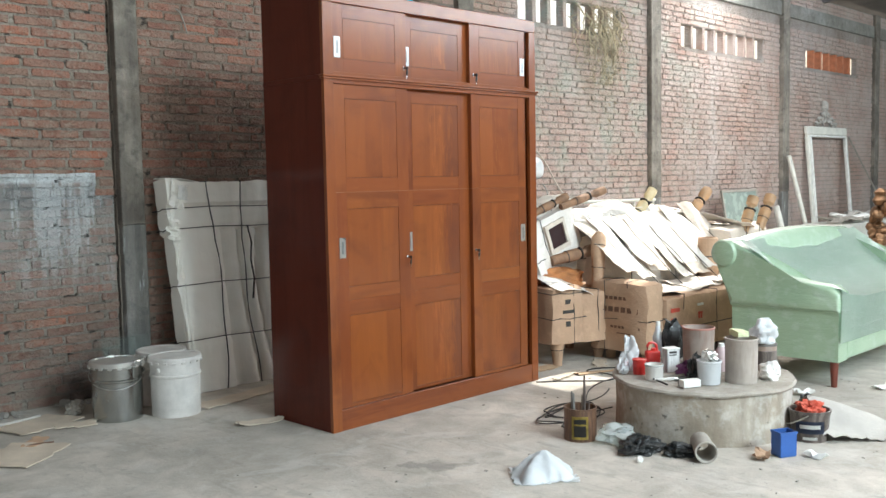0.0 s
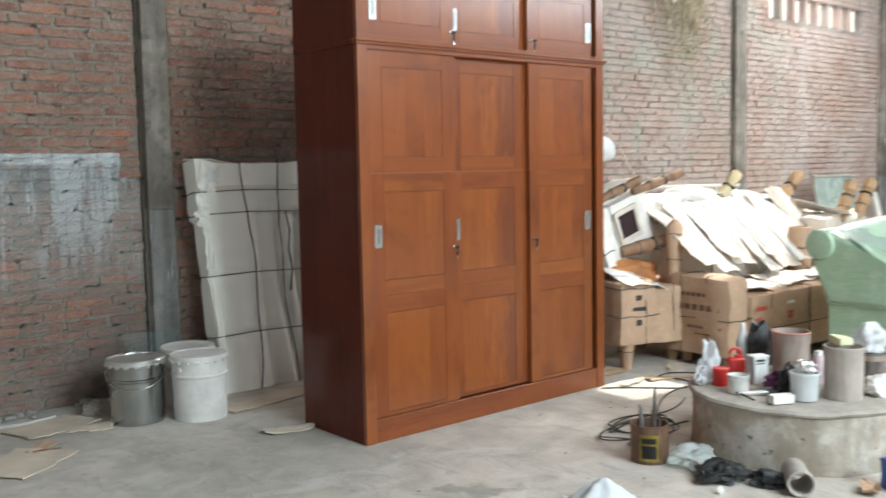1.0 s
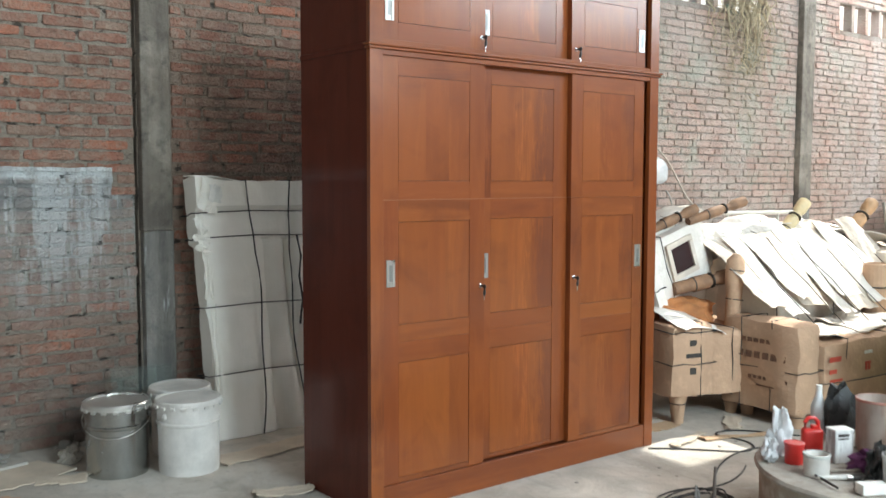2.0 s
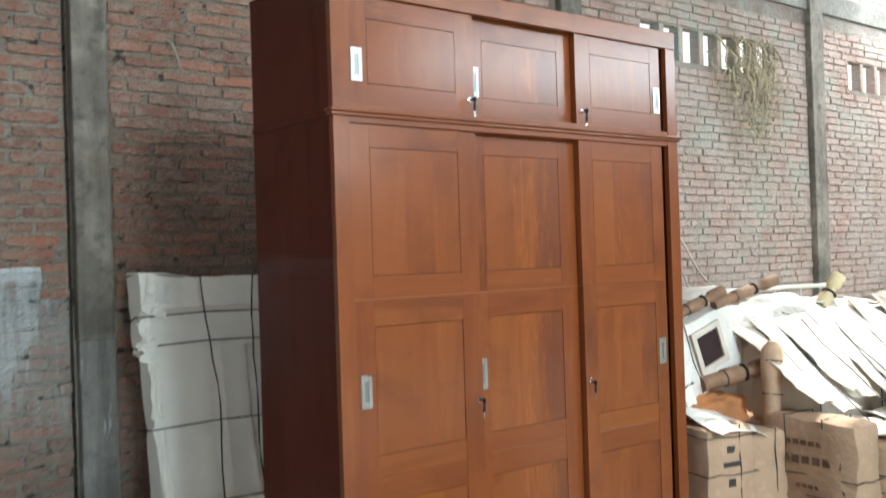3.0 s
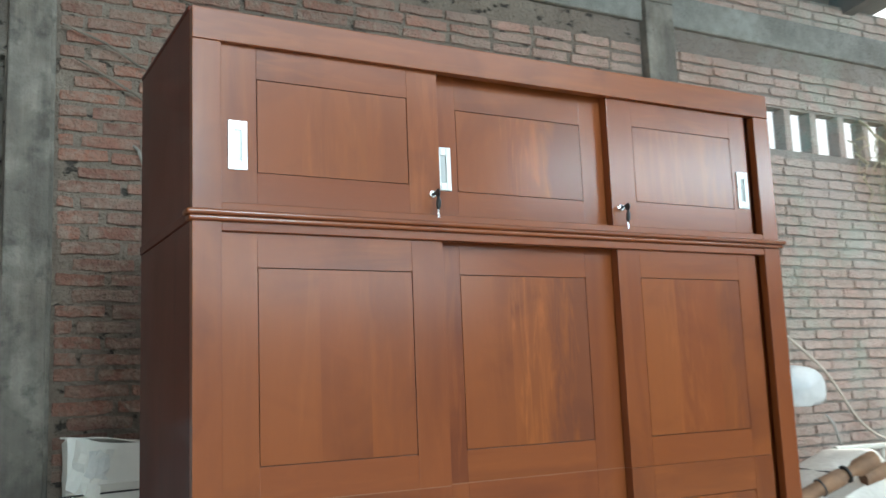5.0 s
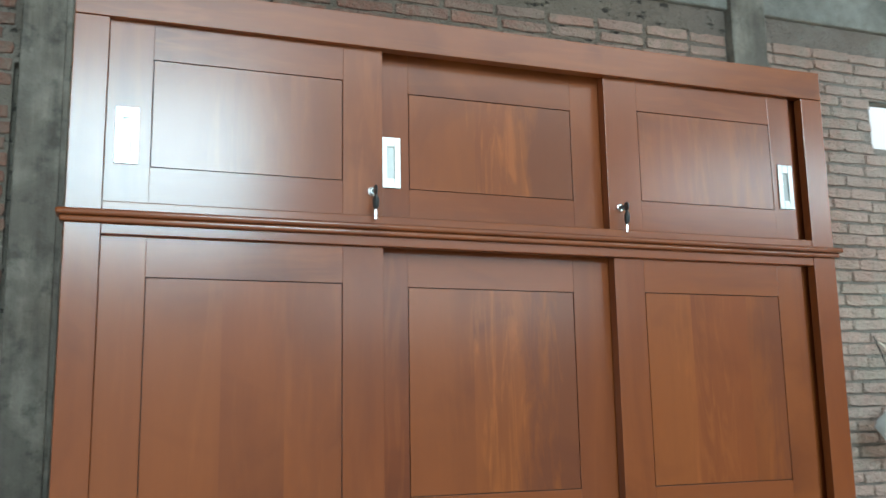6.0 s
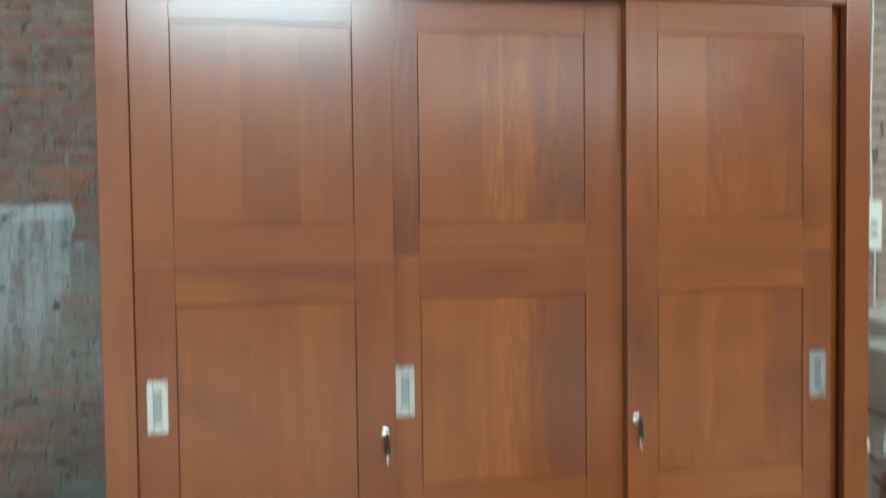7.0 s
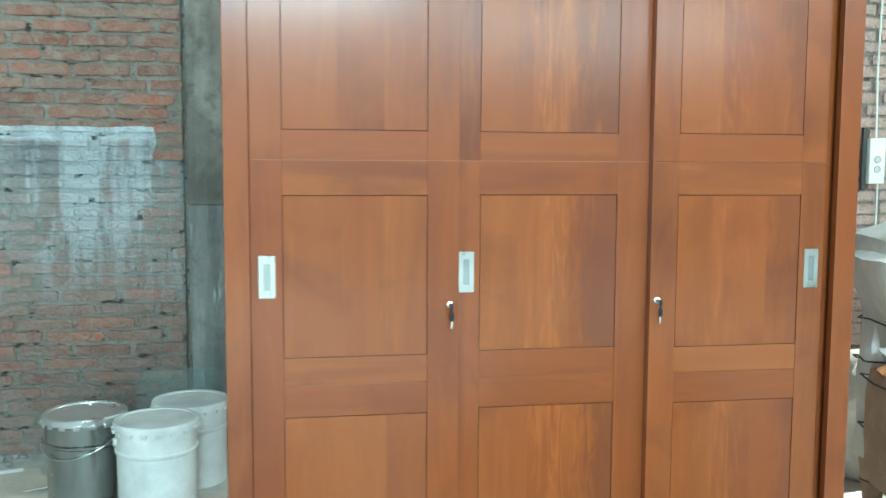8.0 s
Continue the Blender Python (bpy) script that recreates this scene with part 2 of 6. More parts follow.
    gz = m.math("MULTIPLY", m.math("SUBTRACT", z, 2.75), 0.9)
    g = m.math("SQRT", m.math("ADD", m.math("MULTIPLY", gx, gx), m.math("MULTIPLY", gz, gz)))
    moss = m.math("MULTIPLY", m.ramp(g, 1.0, 0.1), m.noise(9, 4, 0.6, None, 0.35, 0.6))
    return m.mix(m.math("MULTIPLY", moss, 0.72), c, (0.21, 0.185, 0.10))


def mortar_material():
    m = Mat("mortar", 0.95)
    grit = m.noise(45, 5, 0.65)
    blot = m.noise(5, 5, 0.6)
    c = m.mix(blot, (0.225, 0.165, 0.122), (0.36, 0.285, 0.22))
    sep = m.node("SeparateXYZ")
    m.link(m.pos, sep.inputs[0])
    c = m.mix(m.ramp(sep.outputs[0], 2.9, 2.7, 0.0, 0.5), c, m.mix(blot, (0.29, 0.26, 0.21), (0.46, 0.42, 0.36)))
    # eastern joints darkened, the shade between the bricks put into the mortar
    c = m.mix(m.ramp(sep.outputs[0], 5.0, 6.2, 0.0, 0.8), c, (0.23, 0.175, 0.145))
    c = m.mix(m.math("MULTIPLY", grit, 0.4), c, (0.17, 0.145, 0.12))
    hole = m.noise(1.0, 4, 0.6, m.scaled(13, 13, 21), 0.6, 0.67)
    hole = m.math("MULTIPLY", hole, m.ramp(sep.outputs[0], 7.0, 5.6, 0.15, 1.0))
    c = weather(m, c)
    m.colour(m.mix(m.math("MULTIPLY", hole, 0.85), c, (0.035, 0.028, 0.023)))
    return m.bump(m.math("SUBTRACT", m.math("ADD", grit, m.noise(14, 4)), m.math("MULTIPLY", hole, 1.5)), 1.0, 0.014).mat


def concrete_material(name, dark, light, scale=3.0, relief=0.5, rough=0.85):
    m = Mat(name, rough)
    big = m.noise(scale, 6, 0.6, None, 0.33, 0.66)
    mid_ = m.noise(scale * 5, 5, 0.6, None, 0.36, 0.64)
    grit = m.noise(70, 4, 0.6)
    c = m.mix(big, dark, light)
    c = m.mix(m.math("MULTIPLY", mid_, 0.4), c, tuple(a * 0.72 for a in dark))
    c = m.mix(m.math("MULTIPLY", grit, 0.22), c, light)
    m.colour(c)
    return m.bump(m.math("ADD", m.math("MULTIPLY", mid_, 1.5), grit), relief, 0.006).mat


def floor_material():
    m = Mat("concrete_floor", 0.8)
    big = m.noise(0.9, 6, 0.6, None, 0.36, 0.64, 0.4)
    mid_ = m.noise(4.5, 6, 0.62, None, 0.36, 0.66, 0.5)
    grit = m.noise(60, 4, 0.6)
    spot = m.noise(22, 3, 0.5, None, 0.62, 0.72)
    c = m.mix(big, (0.375, 0.331, 0.277), (0.595, 0.532, 0.459))
    c = m.mix(m.math("MULTIPLY", mid_, 0.58), c, (0.27, 0.248, 0.208))
    pale = m.noise(2.6, 5, 0.65, None, 0.52, 0.64, 0.8)
    c = m.mix(m.math("MULTIPLY", pale, 0.4), c, (0.6, 0.575, 0.53))
    c = m.mix(m.math("MULTIPLY", grit, 0.2), c, (0.57, 0.55, 0.52))
    c = m.mix(m.math("MULTIPLY", spot, 0.35), c, (0.2, 0.19, 0.17))
    scuff = m.noise(1.0, 5, 0.65, m.scaled(9, 2.4, 1, spin=(0, 0, 0.7)), 0.55, 0.66, 1.0)
    c = m.mix(m.math("MULTIPLY", scuff, 0.35), c, (0.23, 0.215, 0.185))
    # a spill that has dried in front of the wardrobe
    sep = m.node("SeparateXYZ")
    m.link(m.pos, sep.inputs[0])
    dx = m.math("SUBTRACT", sep.outputs[0], 2.95)
    dy = m.math("SUBTRACT", sep.outputs[1], 3.18)
    u = m.math("MULTIPLY", m.math("ADD", dx, dy), 4.6)
    v = m.math("MULTIPLY", m.math("SUBTRACT", dx, dy), 2.2)
    d = m.math("SQRT", m.math("ADD", m.math("MULTIPLY", u, u), m.math("MULTIPLY", v, v)))
    d = m.math("ADD", d, m.math("MULTIPLY", m.noise(9, 4), 0.9))
    c = m.mix(m.math("MULTIPLY", m.ramp(d, 1.05, 0.75), 0.55), c, (0.14, 0.135, 0.12))
    m.colour(c)
    m.roughness(m.ramp(mid_, 0, 1, 0.62, 0.88))
    return m.bump(m.math("ADD", m.math("MULTIPLY", mid_, 1.2), grit), 0.3, 0.005).mat


WOOD_Z = wood_stain("stained_teak_upright", "z", 1.0)
WOOD_X = wood_stain("stained_teak_lying", "x", 2.0, lens=0.45)
WOOD_PANEL = wood_stain("stained_teak_panel", "z", 3.0, mid=(0.19, 0.0462, 0.0108), pale=(0.28, 0.0845, 0.0175), lens=0.22, vein=0.12, heart=True)
# same teak, darkened to put the side's shade into the colour
WOOD_SHADED = wood_stain("shaded_teak_side", "z", 4.0, (0.052, 0.0105, 0.0065), (0.098, 0.02, 0.0115), (0.118, 0.028, 0.016), 0.4, 0.1, 0.03, 0.35)
BRICK_ONE = brick_material("old_brick", "object")
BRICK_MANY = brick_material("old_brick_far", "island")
MORTAR = mortar_material()


def pillar_material():
    """Old cast concrete: upright stains, honeycombing, and pale laitance."""
    m = Mat("pillar_concrete", 0.9)
    run = m.noise(1.0, 6, 0.65, m.scaled(16, 16, 1.3), 0.36, 0.66)
    patch = m.noise(4.5, 6, 0.65, None, 0.38, 0.64)
    grit = m.noise(60, 4, 0.6)
    c = m.mix(run, (0.095, 0.078, 0.062), (0.255, 0.215, 0.172))
    c = m.mix(m.math("MULTIPLY", patch, 0.55), c, (0.41, 0.37, 0.31))
    damp = m.noise(2.3, 5, 0.6, None, 0.46, 0.58, 0.6)
    c = m.mix(m.math("MULTIPLY", damp, 0.6), c, (0.1, 0.083, 0.068))
    c = m.mix(m.math("MULTIPLY", m.noise(11, 5, 0.6, None, 0.54, 0.68), 0.75), c, (0.06, 0.052, 0.042))
    c = m.mix(m.math("MULTIPLY", grit, 0.3), c, (0.16, 0.145, 0.125))
    # the first pour is bluer and smoother, under an uneven cold joint
    sep = m.node("SeparateXYZ")
    m.link(m.pos, sep.inputs[0])
    zs = m.math("ADD", sep.outputs[2], m.math("MULTIPLY", m.noise(9, 4), 0.03))
    c = m.mix(m.ramp(zs, 1.175, 1.16, 0.0, 0.45), c, m.mix(run, (0.115, 0.12, 0.12), (0.23, 0.238, 0.238)))
    lime = m.math("MULTIPLY", m.ramp(zs, 1.16, 1.15), m.noise(1.0, 4, 0.6, m.scaled(22, 22, 3), 0.58, 0.68))
    c = m.mix(m.math("MULTIPLY", lime, 0.6), c, (0.5, 0.51, 0.5))
    c = m.mix(m.math("MULTIPLY", m.ramp(zs, 1.16, 1.2), m.ramp(zs, 1.42, 1.3, 0.0, 0.55)), c, (0.075, 0.066, 0.058))
    m.colour(c)
    return m.bump(m.math("ADD", m.math("MULTIPLY", patch, 2.0), grit), 0.5, 0.008).mat


PILLAR = pillar_material()
BEAM = concrete_material("beam_concrete", (0.15, 0.138, 0.118), (0.34, 0.325, 0.29), 2.5, 0.8)
FLOOR = floor_material()
STEEL = plain("satin_steel", (0.52, 0.51, 0.48), 0.32, 1.0, 0.06, 12)
# the pull's steel, darkened to put the sunk cup's shade into its colour
STEEL_CUP = plain("shaded_cup_steel", (0.3, 0.3, 0.285), 0.4, 1.0, 0.1, 12)
STEEL_DARK = plain("shaded_steel", (0.2, 0.2, 0.19), 0.45, 1.0, 0.1, 12)
CHROME = plain("worn_chrome", (0.75, 0.74, 0.72), 0.18, 1.0, 0.05, 20)
KEY_BLACK = plain("black_key_head", (0.02, 0.02, 0.02), 0.4)
DARK_GAP = plain("dark_recess", (0.04, 0.016, 0.01), 0.75)
JOINT_PALE = plain("pale_joint", (0.23, 0.09, 0.038), 0.5)
CARD = plain("brown_cardboard", (0.46, 0.31, 0.19), 0.85, 0, 0.16, 6, 0.3)
CARD_PALE = plain("pale_cardboard", (0.56, 0.47, 0.37), 0.85, 0, 0.16, 6, 0.3)
ROOF = plain("old_roof_sheet", (0.16, 0.15, 0.14), 0.7, 0, 0.3, 2)
# for the unseen walls, dark only to cut the light they bounce
UNSEEN_DARK = plain("unseen_dark_render", (0.1, 0.09, 0.08), 0.9, 0, 0.3, 1.5, 0.5)
PLASTER = plain("grey_render", (0.3, 0.28, 0.25), 0.9, 0, 0.25, 1.5, 0.5)

# ---- mesh helpers ----


def mesh_from(name, bm, material, smooth=False):
    me = bpy.data.meshes.new(name)
    bmesh.ops.recalc_face_normals(bm, faces=bm.faces)
    bm.to_mesh(me)
    bm.free()
    for mt in (material if isinstance(material, (list, tuple)) else [material]):
        me.materials.append(mt)
    if smooth:
        me.polygons.foreach_set("use_smooth", [True] * len(me.polygons))
        try:
            me.set_sharp_from_angle(angle=radians(38))
        except AttributeError:
            pass
    return me


def part(name, bm, material, parent, label="", smooth=False):
    ob = new(name, mesh_from(name, bm, material, smooth))
    ob.parent = parent
    return tagged(ob, label)


def thing(name, label, category, at=None, group=""):
    ob = new(name)
    ob.empty_display_size = 0.1
    if at is not None:
        ob.matrix_world = at
    return tagged(ob, label, category, group)


def solo(name, bm, material, label, category, smooth=False, at=None, group="", kind=""):
    ob = new(name, mesh_from(name, bm, material, smooth))
    if at is not None:
        ob.matrix_world = at
    return tagged(ob, label, category, group, kind)


def add_box(bm, x0, x1, y0, y1, z0, z1, bevel=0.0, seg=2, m=None):
    vs = [bm.verts.new(Vector((x, y, z))) for x in (x0, x1) for y in (y0, y1) for z in (z0, z1)]
    idx = ((0, 1, 3, 2), (4, 6, 7, 5), (0, 4, 5, 1), (2, 3, 7, 6), (0, 2, 6, 4), (1, 5, 7, 3))
    fs = [bm.faces.new([vs[i] for i in f]) for f in idx]
    geom = vs
    if bevel:
        edges = list({e for f in fs for e in f.edges})
        r = bmesh.ops.bevel(bm, geom=edges, offset=bevel, segments=seg, affect="EDGES", profile=0.5)
        geom = list({v for f in r["faces"] for v in f.verts} | {v for v in vs if v.is_valid})
    if m is not None:
        bmesh.ops.transform(bm, matrix=m, verts=[v for v in geom if v.is_valid])
    return geom


def box(*a, **k):
    bm = bmesh.new()
    add_box(bm, *a, **k)
    return bm


def add_lathe(bm, profile, seg=32, m=None, cap=True):
    """A turned body round z from (radius, height) pairs."""
    rings = []
    made = []
    for r, z in profile:
        if r < 1e-5:
            ring = [bm.verts.new((0, 0, z))]
        else:
            ring = [bm.verts.new((r * math.cos(2 * math.pi * i / seg), r * math.sin(2 * math.pi * i / seg), z)) for i in range(seg)]
        rings.append(ring)
        made += ring
    for a, b in zip(rings, rings[1:]):
        for i in range(seg):
            j = (i + 1) % seg
            if len(a) == 1 and len(b) == 1:
                continue
            if len(a) == 1:
                bm.faces.new((a[0], b[i], b[j]))
            elif len(b) == 1:
                bm.faces.new((a[i], b[0], a[j]))
            else:
                bm.faces.new((a[i], b[i], b[j], a[j]))
    if m is not None:
        bmesh.ops.transform(bm, matrix=m, verts=made)
    return made


def lathe(profile, seg=32, m=None):
    bm = bmesh.new()
    add_lathe(bm, profile, seg, m)
    return bm


def add_tube(bm, pts, radius, seg=6, radii=None):
    """A round bar along points."""
    pts = [Vector(p) for p in pts]
    rings = []
    for i, p in enumerate(pts):
        d = (pts[min(i + 1, len(pts) - 1)] - pts[max(i - 1, 0)]).normalized()
        q = d.to_track_quat("Z", "Y").to_matrix()
        r = radii[i] if radii else radius
        rings.append([bm.verts.new(p + q @ Vector((r * math.cos(2 * math.pi * k / seg), r * math.sin(2 * math.pi * k / seg), 0))) for k in range(seg)])
    for a, b in zip(rings, rings[1:]):
        for k in range(seg):
            j = (k + 1) % seg
            bm.faces.new((a[k], a[j], b[j], b[k]))
    bm.faces.new(rings[0])
    bm.faces.new(rings[-1][::-1])


def tube(pts, radius, seg=6, radii=None):
    bm = bmesh.new()
    add_tube(bm, pts, radius, seg, radii)
    return bm


# ---- structure ----
WALL_Y = 5.93          # face of the brickwork
COURSE, LENGTH = 0.064, 0.268
BAYS = [2.81, 6.17, 9.42, 12.89, 16.42]
VENTS = [(0.1, 2.2), (3.46, 5.62), (6.98, 8.74), (10.08, 12.26), (13.66, 15.62)]
VENT_Z0, VENT_Z1 = 2.99, 3.262
WALL_TOP = 4.05
WEST, EAST, SOUTH = -3.2, 20.0, -5.0

bm = bmesh.new()
add_box(bm, WEST - 0.3, EAST + 0.3, SOUTH - 0.3, WALL_Y + 0.3, -0.2, 0.0)
floor = solo("floor", bm, FLOOR, "pale dusty concrete floor with stains and grit", "floor", kind="structure")
bm = box(-60, 80, -60, 70, -0.5, -0.22)
solo("ground", bm, PLASTER, "bare ground outside the workshop", "ground", kind="structure")

bm = bmesh.new()
Y0, Y1 = WALL_Y + 0.012, WALL_Y + 0.09
JOINT = (BAYS[0] - 0.107, BAYS[0] - 0.088)
add_box(bm, WEST, JOINT[0], Y0, Y1, 0, VENT_Z0)
add_box(bm, JOINT[0], JOINT[1], Y0 + 0.055, Y1, 0, VENT_Z0)
add_box(bm, JOINT[1], EAST, Y0, Y1, 0, VENT_Z0)
add_box(bm, WEST, EAST, Y0, Y1, VENT_Z1, WALL_TOP)
x = WEST
for a, b in VENTS:
    add_box(bm, x, a, Y0, Y1, VENT_Z0, VENT_Z1)
    x = b
add_box(bm, x, EAST, Y0, Y1, VENT_Z0, VENT_Z1)
wall_north = solo("wall_north", bm, MORTAR, "old red brick wall with rough grey mortar", "wall", kind="structure")
# unseen wall; its opening is made to let the west fill in
bm = bmesh.new()
add_box(bm, WEST - 0.2, WEST, SOUTH, 1.8, 0, 5.5)
add_box(bm, WEST - 0.2, WEST, 4.0, WALL_Y + 0.13, 0, 5.5)
add_box(bm, WEST - 0.2, WEST, 1.8, 4.0, 0, 0.95)
add_box(bm, WEST - 0.2, WEST, 1.8, 4.0, 2.55, 5.5)
solo("wall_west", bm, UNSEEN_DARK, "unseen side wall, kept dark, opened for an added fill", "wall", kind="structure")
bm = box(EAST, EAST + 0.2, SOUTH, WALL_Y + 0.13, 0, 5.5)
solo("wall_east", bm, PLASTER, "grey rendered end wall", "wall", kind="structure")
# unseen wall; its low opening is made for the southwest fill
bm = bmesh.new()
add_box(bm, WEST - 0.2, -2.55, SOUTH - 0.2, SOUTH, 0, 2.4)
add_box(bm, -2.55, 1.35, SOUTH - 0.2, SOUTH, 2.6, 2.65)
add_box(bm, 1.35, EAST + 0.2, SOUTH - 0.2, SOUTH, 0, 2.4)
add_box(bm, WEST - 0.2, -2.55, SOUTH - 0.2, SOUTH, 2.4, 5.42)
add_box(bm, -2.55, 1.35, SOUTH - 0.2, SOUTH, 2.65, 5.42)
add_box(bm, 1.35, 1.75, SOUTH - 0.2, SOUTH, 2.4, 5.42)
add_box(bm, 1.75, 4.75, SOUTH - 0.2, SOUTH, 2.4, 3.6)
add_box(bm, 4.75, 5.2, SOUTH - 0.2, SOUTH, 2.4, 5.42)
add_box(bm, 5.2, 9.2, SOUTH - 0.2, SOUTH, 2.4, 2.73)
add_box(bm, 5.2, 9.2, SOUTH - 0.2, SOUTH, 3.52, 5.42)
add_box(bm, 9.2, 10.0, SOUTH - 0.2, SOUTH, 2.4, 5.42)
add_box(bm, 10.0, 18.8, SOUTH - 0.2, SOUTH, 2.4, 4.4)
add_box(bm, 18.8, EAST + 0.2, SOUTH - 0.2, SOUTH, 2.4, 5.42)
solo("wall_south", bm, UNSEEN_DARK, "unseen dark front wall with open bays and a low fill opening", "wall", kind="structure")

for i, x in enumerate(BAYS):
    half = 0.105 if i else 0.08
    bm = bmesh.new()
    low = 2.62 if i == 1 else 0.0
    k = 0
    z0 = low
    while z0 < WALL_TOP - 0.01:
        z1 = min(z0 + (1.155, 2.95)[k % 2], WALL_TOP)
        jx, jy = random.uniform(-0.007, 0.007), random.uniform(-0.008, 0.008)
        add_box(bm, x - half + jx, x + half + jx, WALL_Y - 0.052 + jy, Y1, z0, z1 - 0.001, 0.007, 2)
        # slop of cement along the form-work edge
        add_box(bm, x + half + jx - 0.004, x + half + jx + 0.022, WALL_Y - 0.02, Y1 - 0.01, z0, z1 - 0.004, 0.005, 1)
        z0, k = z1, k + 1
    rough = [v for v in bm.verts]
    for v in rough:
        v.co += Vector((noise.noise(v.co * 9.0), noise.noise(v.co * 9.0 + Vector((5, 1, 2))), 0)) * 0.006
    solo("pillar", bm, PILLAR, "rough cast grey concrete pillar in the brick wall", "pillar", group="wall pillars", kind="structure")
bm = box(WEST, EAST, WALL_Y - 0.02, Y1 + 0.01, 3.66, 3.86, bevel=0.01)
solo("beam", bm, BEAM, "weathered concrete ring beam in the brick wall", "beam", kind="structure")

# fins of brick standing in the vents
fin_mesh = mesh_from("vent_fin", box(-0.03, 0.03, -0.008, 0.088, 0, VENT_Z1 - VENT_Z0, bevel=0.004, seg=1), BRICK_ONE)
red_fin_mesh = fin_mesh.copy()
red_fin_mesh.materials[0] = plain("fresh_red_brick", (0.47, 0.17, 0.085), 0.9, 0, 0.25, 14, 0.4)
for a, b in VENTS:
    n = round((b - a) / 0.27)
    for k in range(1, n):
        ob = new("vent_fin", red_fin_mesh if a > 13 else fin_mesh)
        ob.parent = wall_north
        ob.location = (a + (b - a) * k / n + random.uniform(-0.012, 0.012), WALL_Y + 0.012, VENT_Z0)

# roof: dark sheets falling towards the brick wall, with a gap over the east bays


def roof_z(y):
    return 4.12 + (6.3 - y) * 0.118


def add_roof(bm, x0, x1, y0, y1):
    n = int((x1 - x0) / 0.09)
    rows = []
    for k in range(n + 1):
        x = x0 + (x1 - x0) * k / n
        w = 0.012 * (1 if k % 2 else -1)
        rows.append([bm.verts.new((x, y, roof_z(y) + w + t)) for y, t in ((y0, 0), (y1, 0), (y1, 0.02), (y0, 0.02))])
    for p, q in zip(rows, rows[1:]):
        for k in range(4):
            bm.faces.new((p[k], p[(k + 1) % 4], q[(k + 1) % 4], q[k]))
    bm.faces.new(rows[0])
    bm.faces.new(rows[-1][::-1])


bm = bmesh.new()
add_roof(bm, WEST - 0.3, 1.6, SOUTH - 0.6, WALL_Y + 0.35)
# unseen opening left between these two pieces for the overhead fill
add_roof(bm, 1.6, 8.0, SOUTH - 0.6, -2.5)
add_roof(bm, 1.6, 8.0, 1.0, WALL_Y + 0.35)
add_roof(bm, 14.2, EAST + 0.3, SOUTH - 0.6, WALL_Y + 0.35)
add_roof(bm, 8.0, 8.4, 1.0, WALL_Y + 0.35)
add_roof(bm, 8.0, 8.6, SOUTH - 0.6, -2.5)
add_roof(bm, 8.4, 14.2, SOUTH - 0.6, 4.28)
for x in (-0.5, 2.6, 5.2, 7.92, 14.28, 17.2):
    vs = [bm.verts.new((x + dx, y, roof_z(y) - dz)) for y in (SOUTH - 0.1, WALL_Y + 0.1) for dx, dz in ((-0.05, 0.02), (0.05, 0.02), (0.05, 0.16), (-0.05, 0.16))]
    for k in range(4):
        bm.faces.new((vs[k], vs[(k + 1) % 4], vs[4 + (k + 1) % 4], vs[4 + k]))
    bm.faces.new(vs[:4])
    bm.faces.new(vs[4:])
solo("ceiling", bm, ROOF, "dark old corrugated roof sheets with an open gap", "roof", kind="structure")

# ---- wardrobe ----
WX0, WX1, WY, WD = 3.0, 4.837, 4.0, 0.575
wardrobe = thing("wardrobe", "tall red-brown lacquered teak wardrobe with six sliding doors", "wardrobe", pose(WX0, WY, 0))
WW = WX1 - WX0
LOW, TOP = 2.0, 2.485
ST = 0.066
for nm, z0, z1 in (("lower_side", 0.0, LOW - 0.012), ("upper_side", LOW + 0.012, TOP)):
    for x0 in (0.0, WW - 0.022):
        part(nm, box(x0, x0 + 0.022, 0.026, WD, z0, z1, bevel=0.002), WOOD_SHADED, wardrobe)
    for x0 in (0.0, WW - ST):
        part(nm.replace("side", "stile"), box(x0, x0 + ST, 0.0, 0.026, z0, min(z1, 2.4088), bevel=0.0012), WOOD_Z, wardrobe)
    part(nm.replace("side", "back"), box(0.022, WW - 0.022, WD - 0.01, WD, z0 + 0.03, z1 - 0.03), WOOD_SHADED, wardrobe)
part("plinth", box(ST, WW - ST, 0.004, 0.026, 0.0, 0.122, bevel=0.002), WOOD_X, wardrobe)
part("lower_rail", box(ST, WW - ST, 0.002, 0.026, 1.966, LOW - 0.012, bevel=0.002), WOOD_X, wardrobe)
part("upper_sill", box(ST, WW - ST, 0.002, 0.026, LOW + 0.012, 2.032, bevel=0.002), WOOD_X, wardrobe)
part("top_rail", box(0.0, WW, -0.001, 0.026, 2.41, TOP, bevel=0.0015), WOOD_X, wardrobe)
part("top_board", box(-0.002, WW + 0.002, 0.03, WD + 0.002, TOP, TOP + 0.012, bevel=0.003), WOOD_SHADED, wardrobe)
part("bottom_board", box(0.022, WW - 0.022, 0.03, WD - 0.01, 0.09, 0.108), WOOD_SHADED, wardrobe)
part("jamb", box(1.70, WW - 0.022, 0.047, 0.067, 0.11, 1.985), WOOD_Z, wardrobe)
part("jamb", box(1.70, WW - 0.022, 0.047, 0.067, 2.015, TOP - 0.02), WOOD_Z, wardrobe)
part("middle_board", box(0.022, WW - 0.022, 0.03, WD - 0.01, 1.99, 2.01), WOOD_SHADED, wardrobe)
bm = bmesh.new()
add_box(bm, -0.016, WW + 0.016, -0.018, 0.03, LOW - 0.001, LOW + 0.012, 0.005, 3)
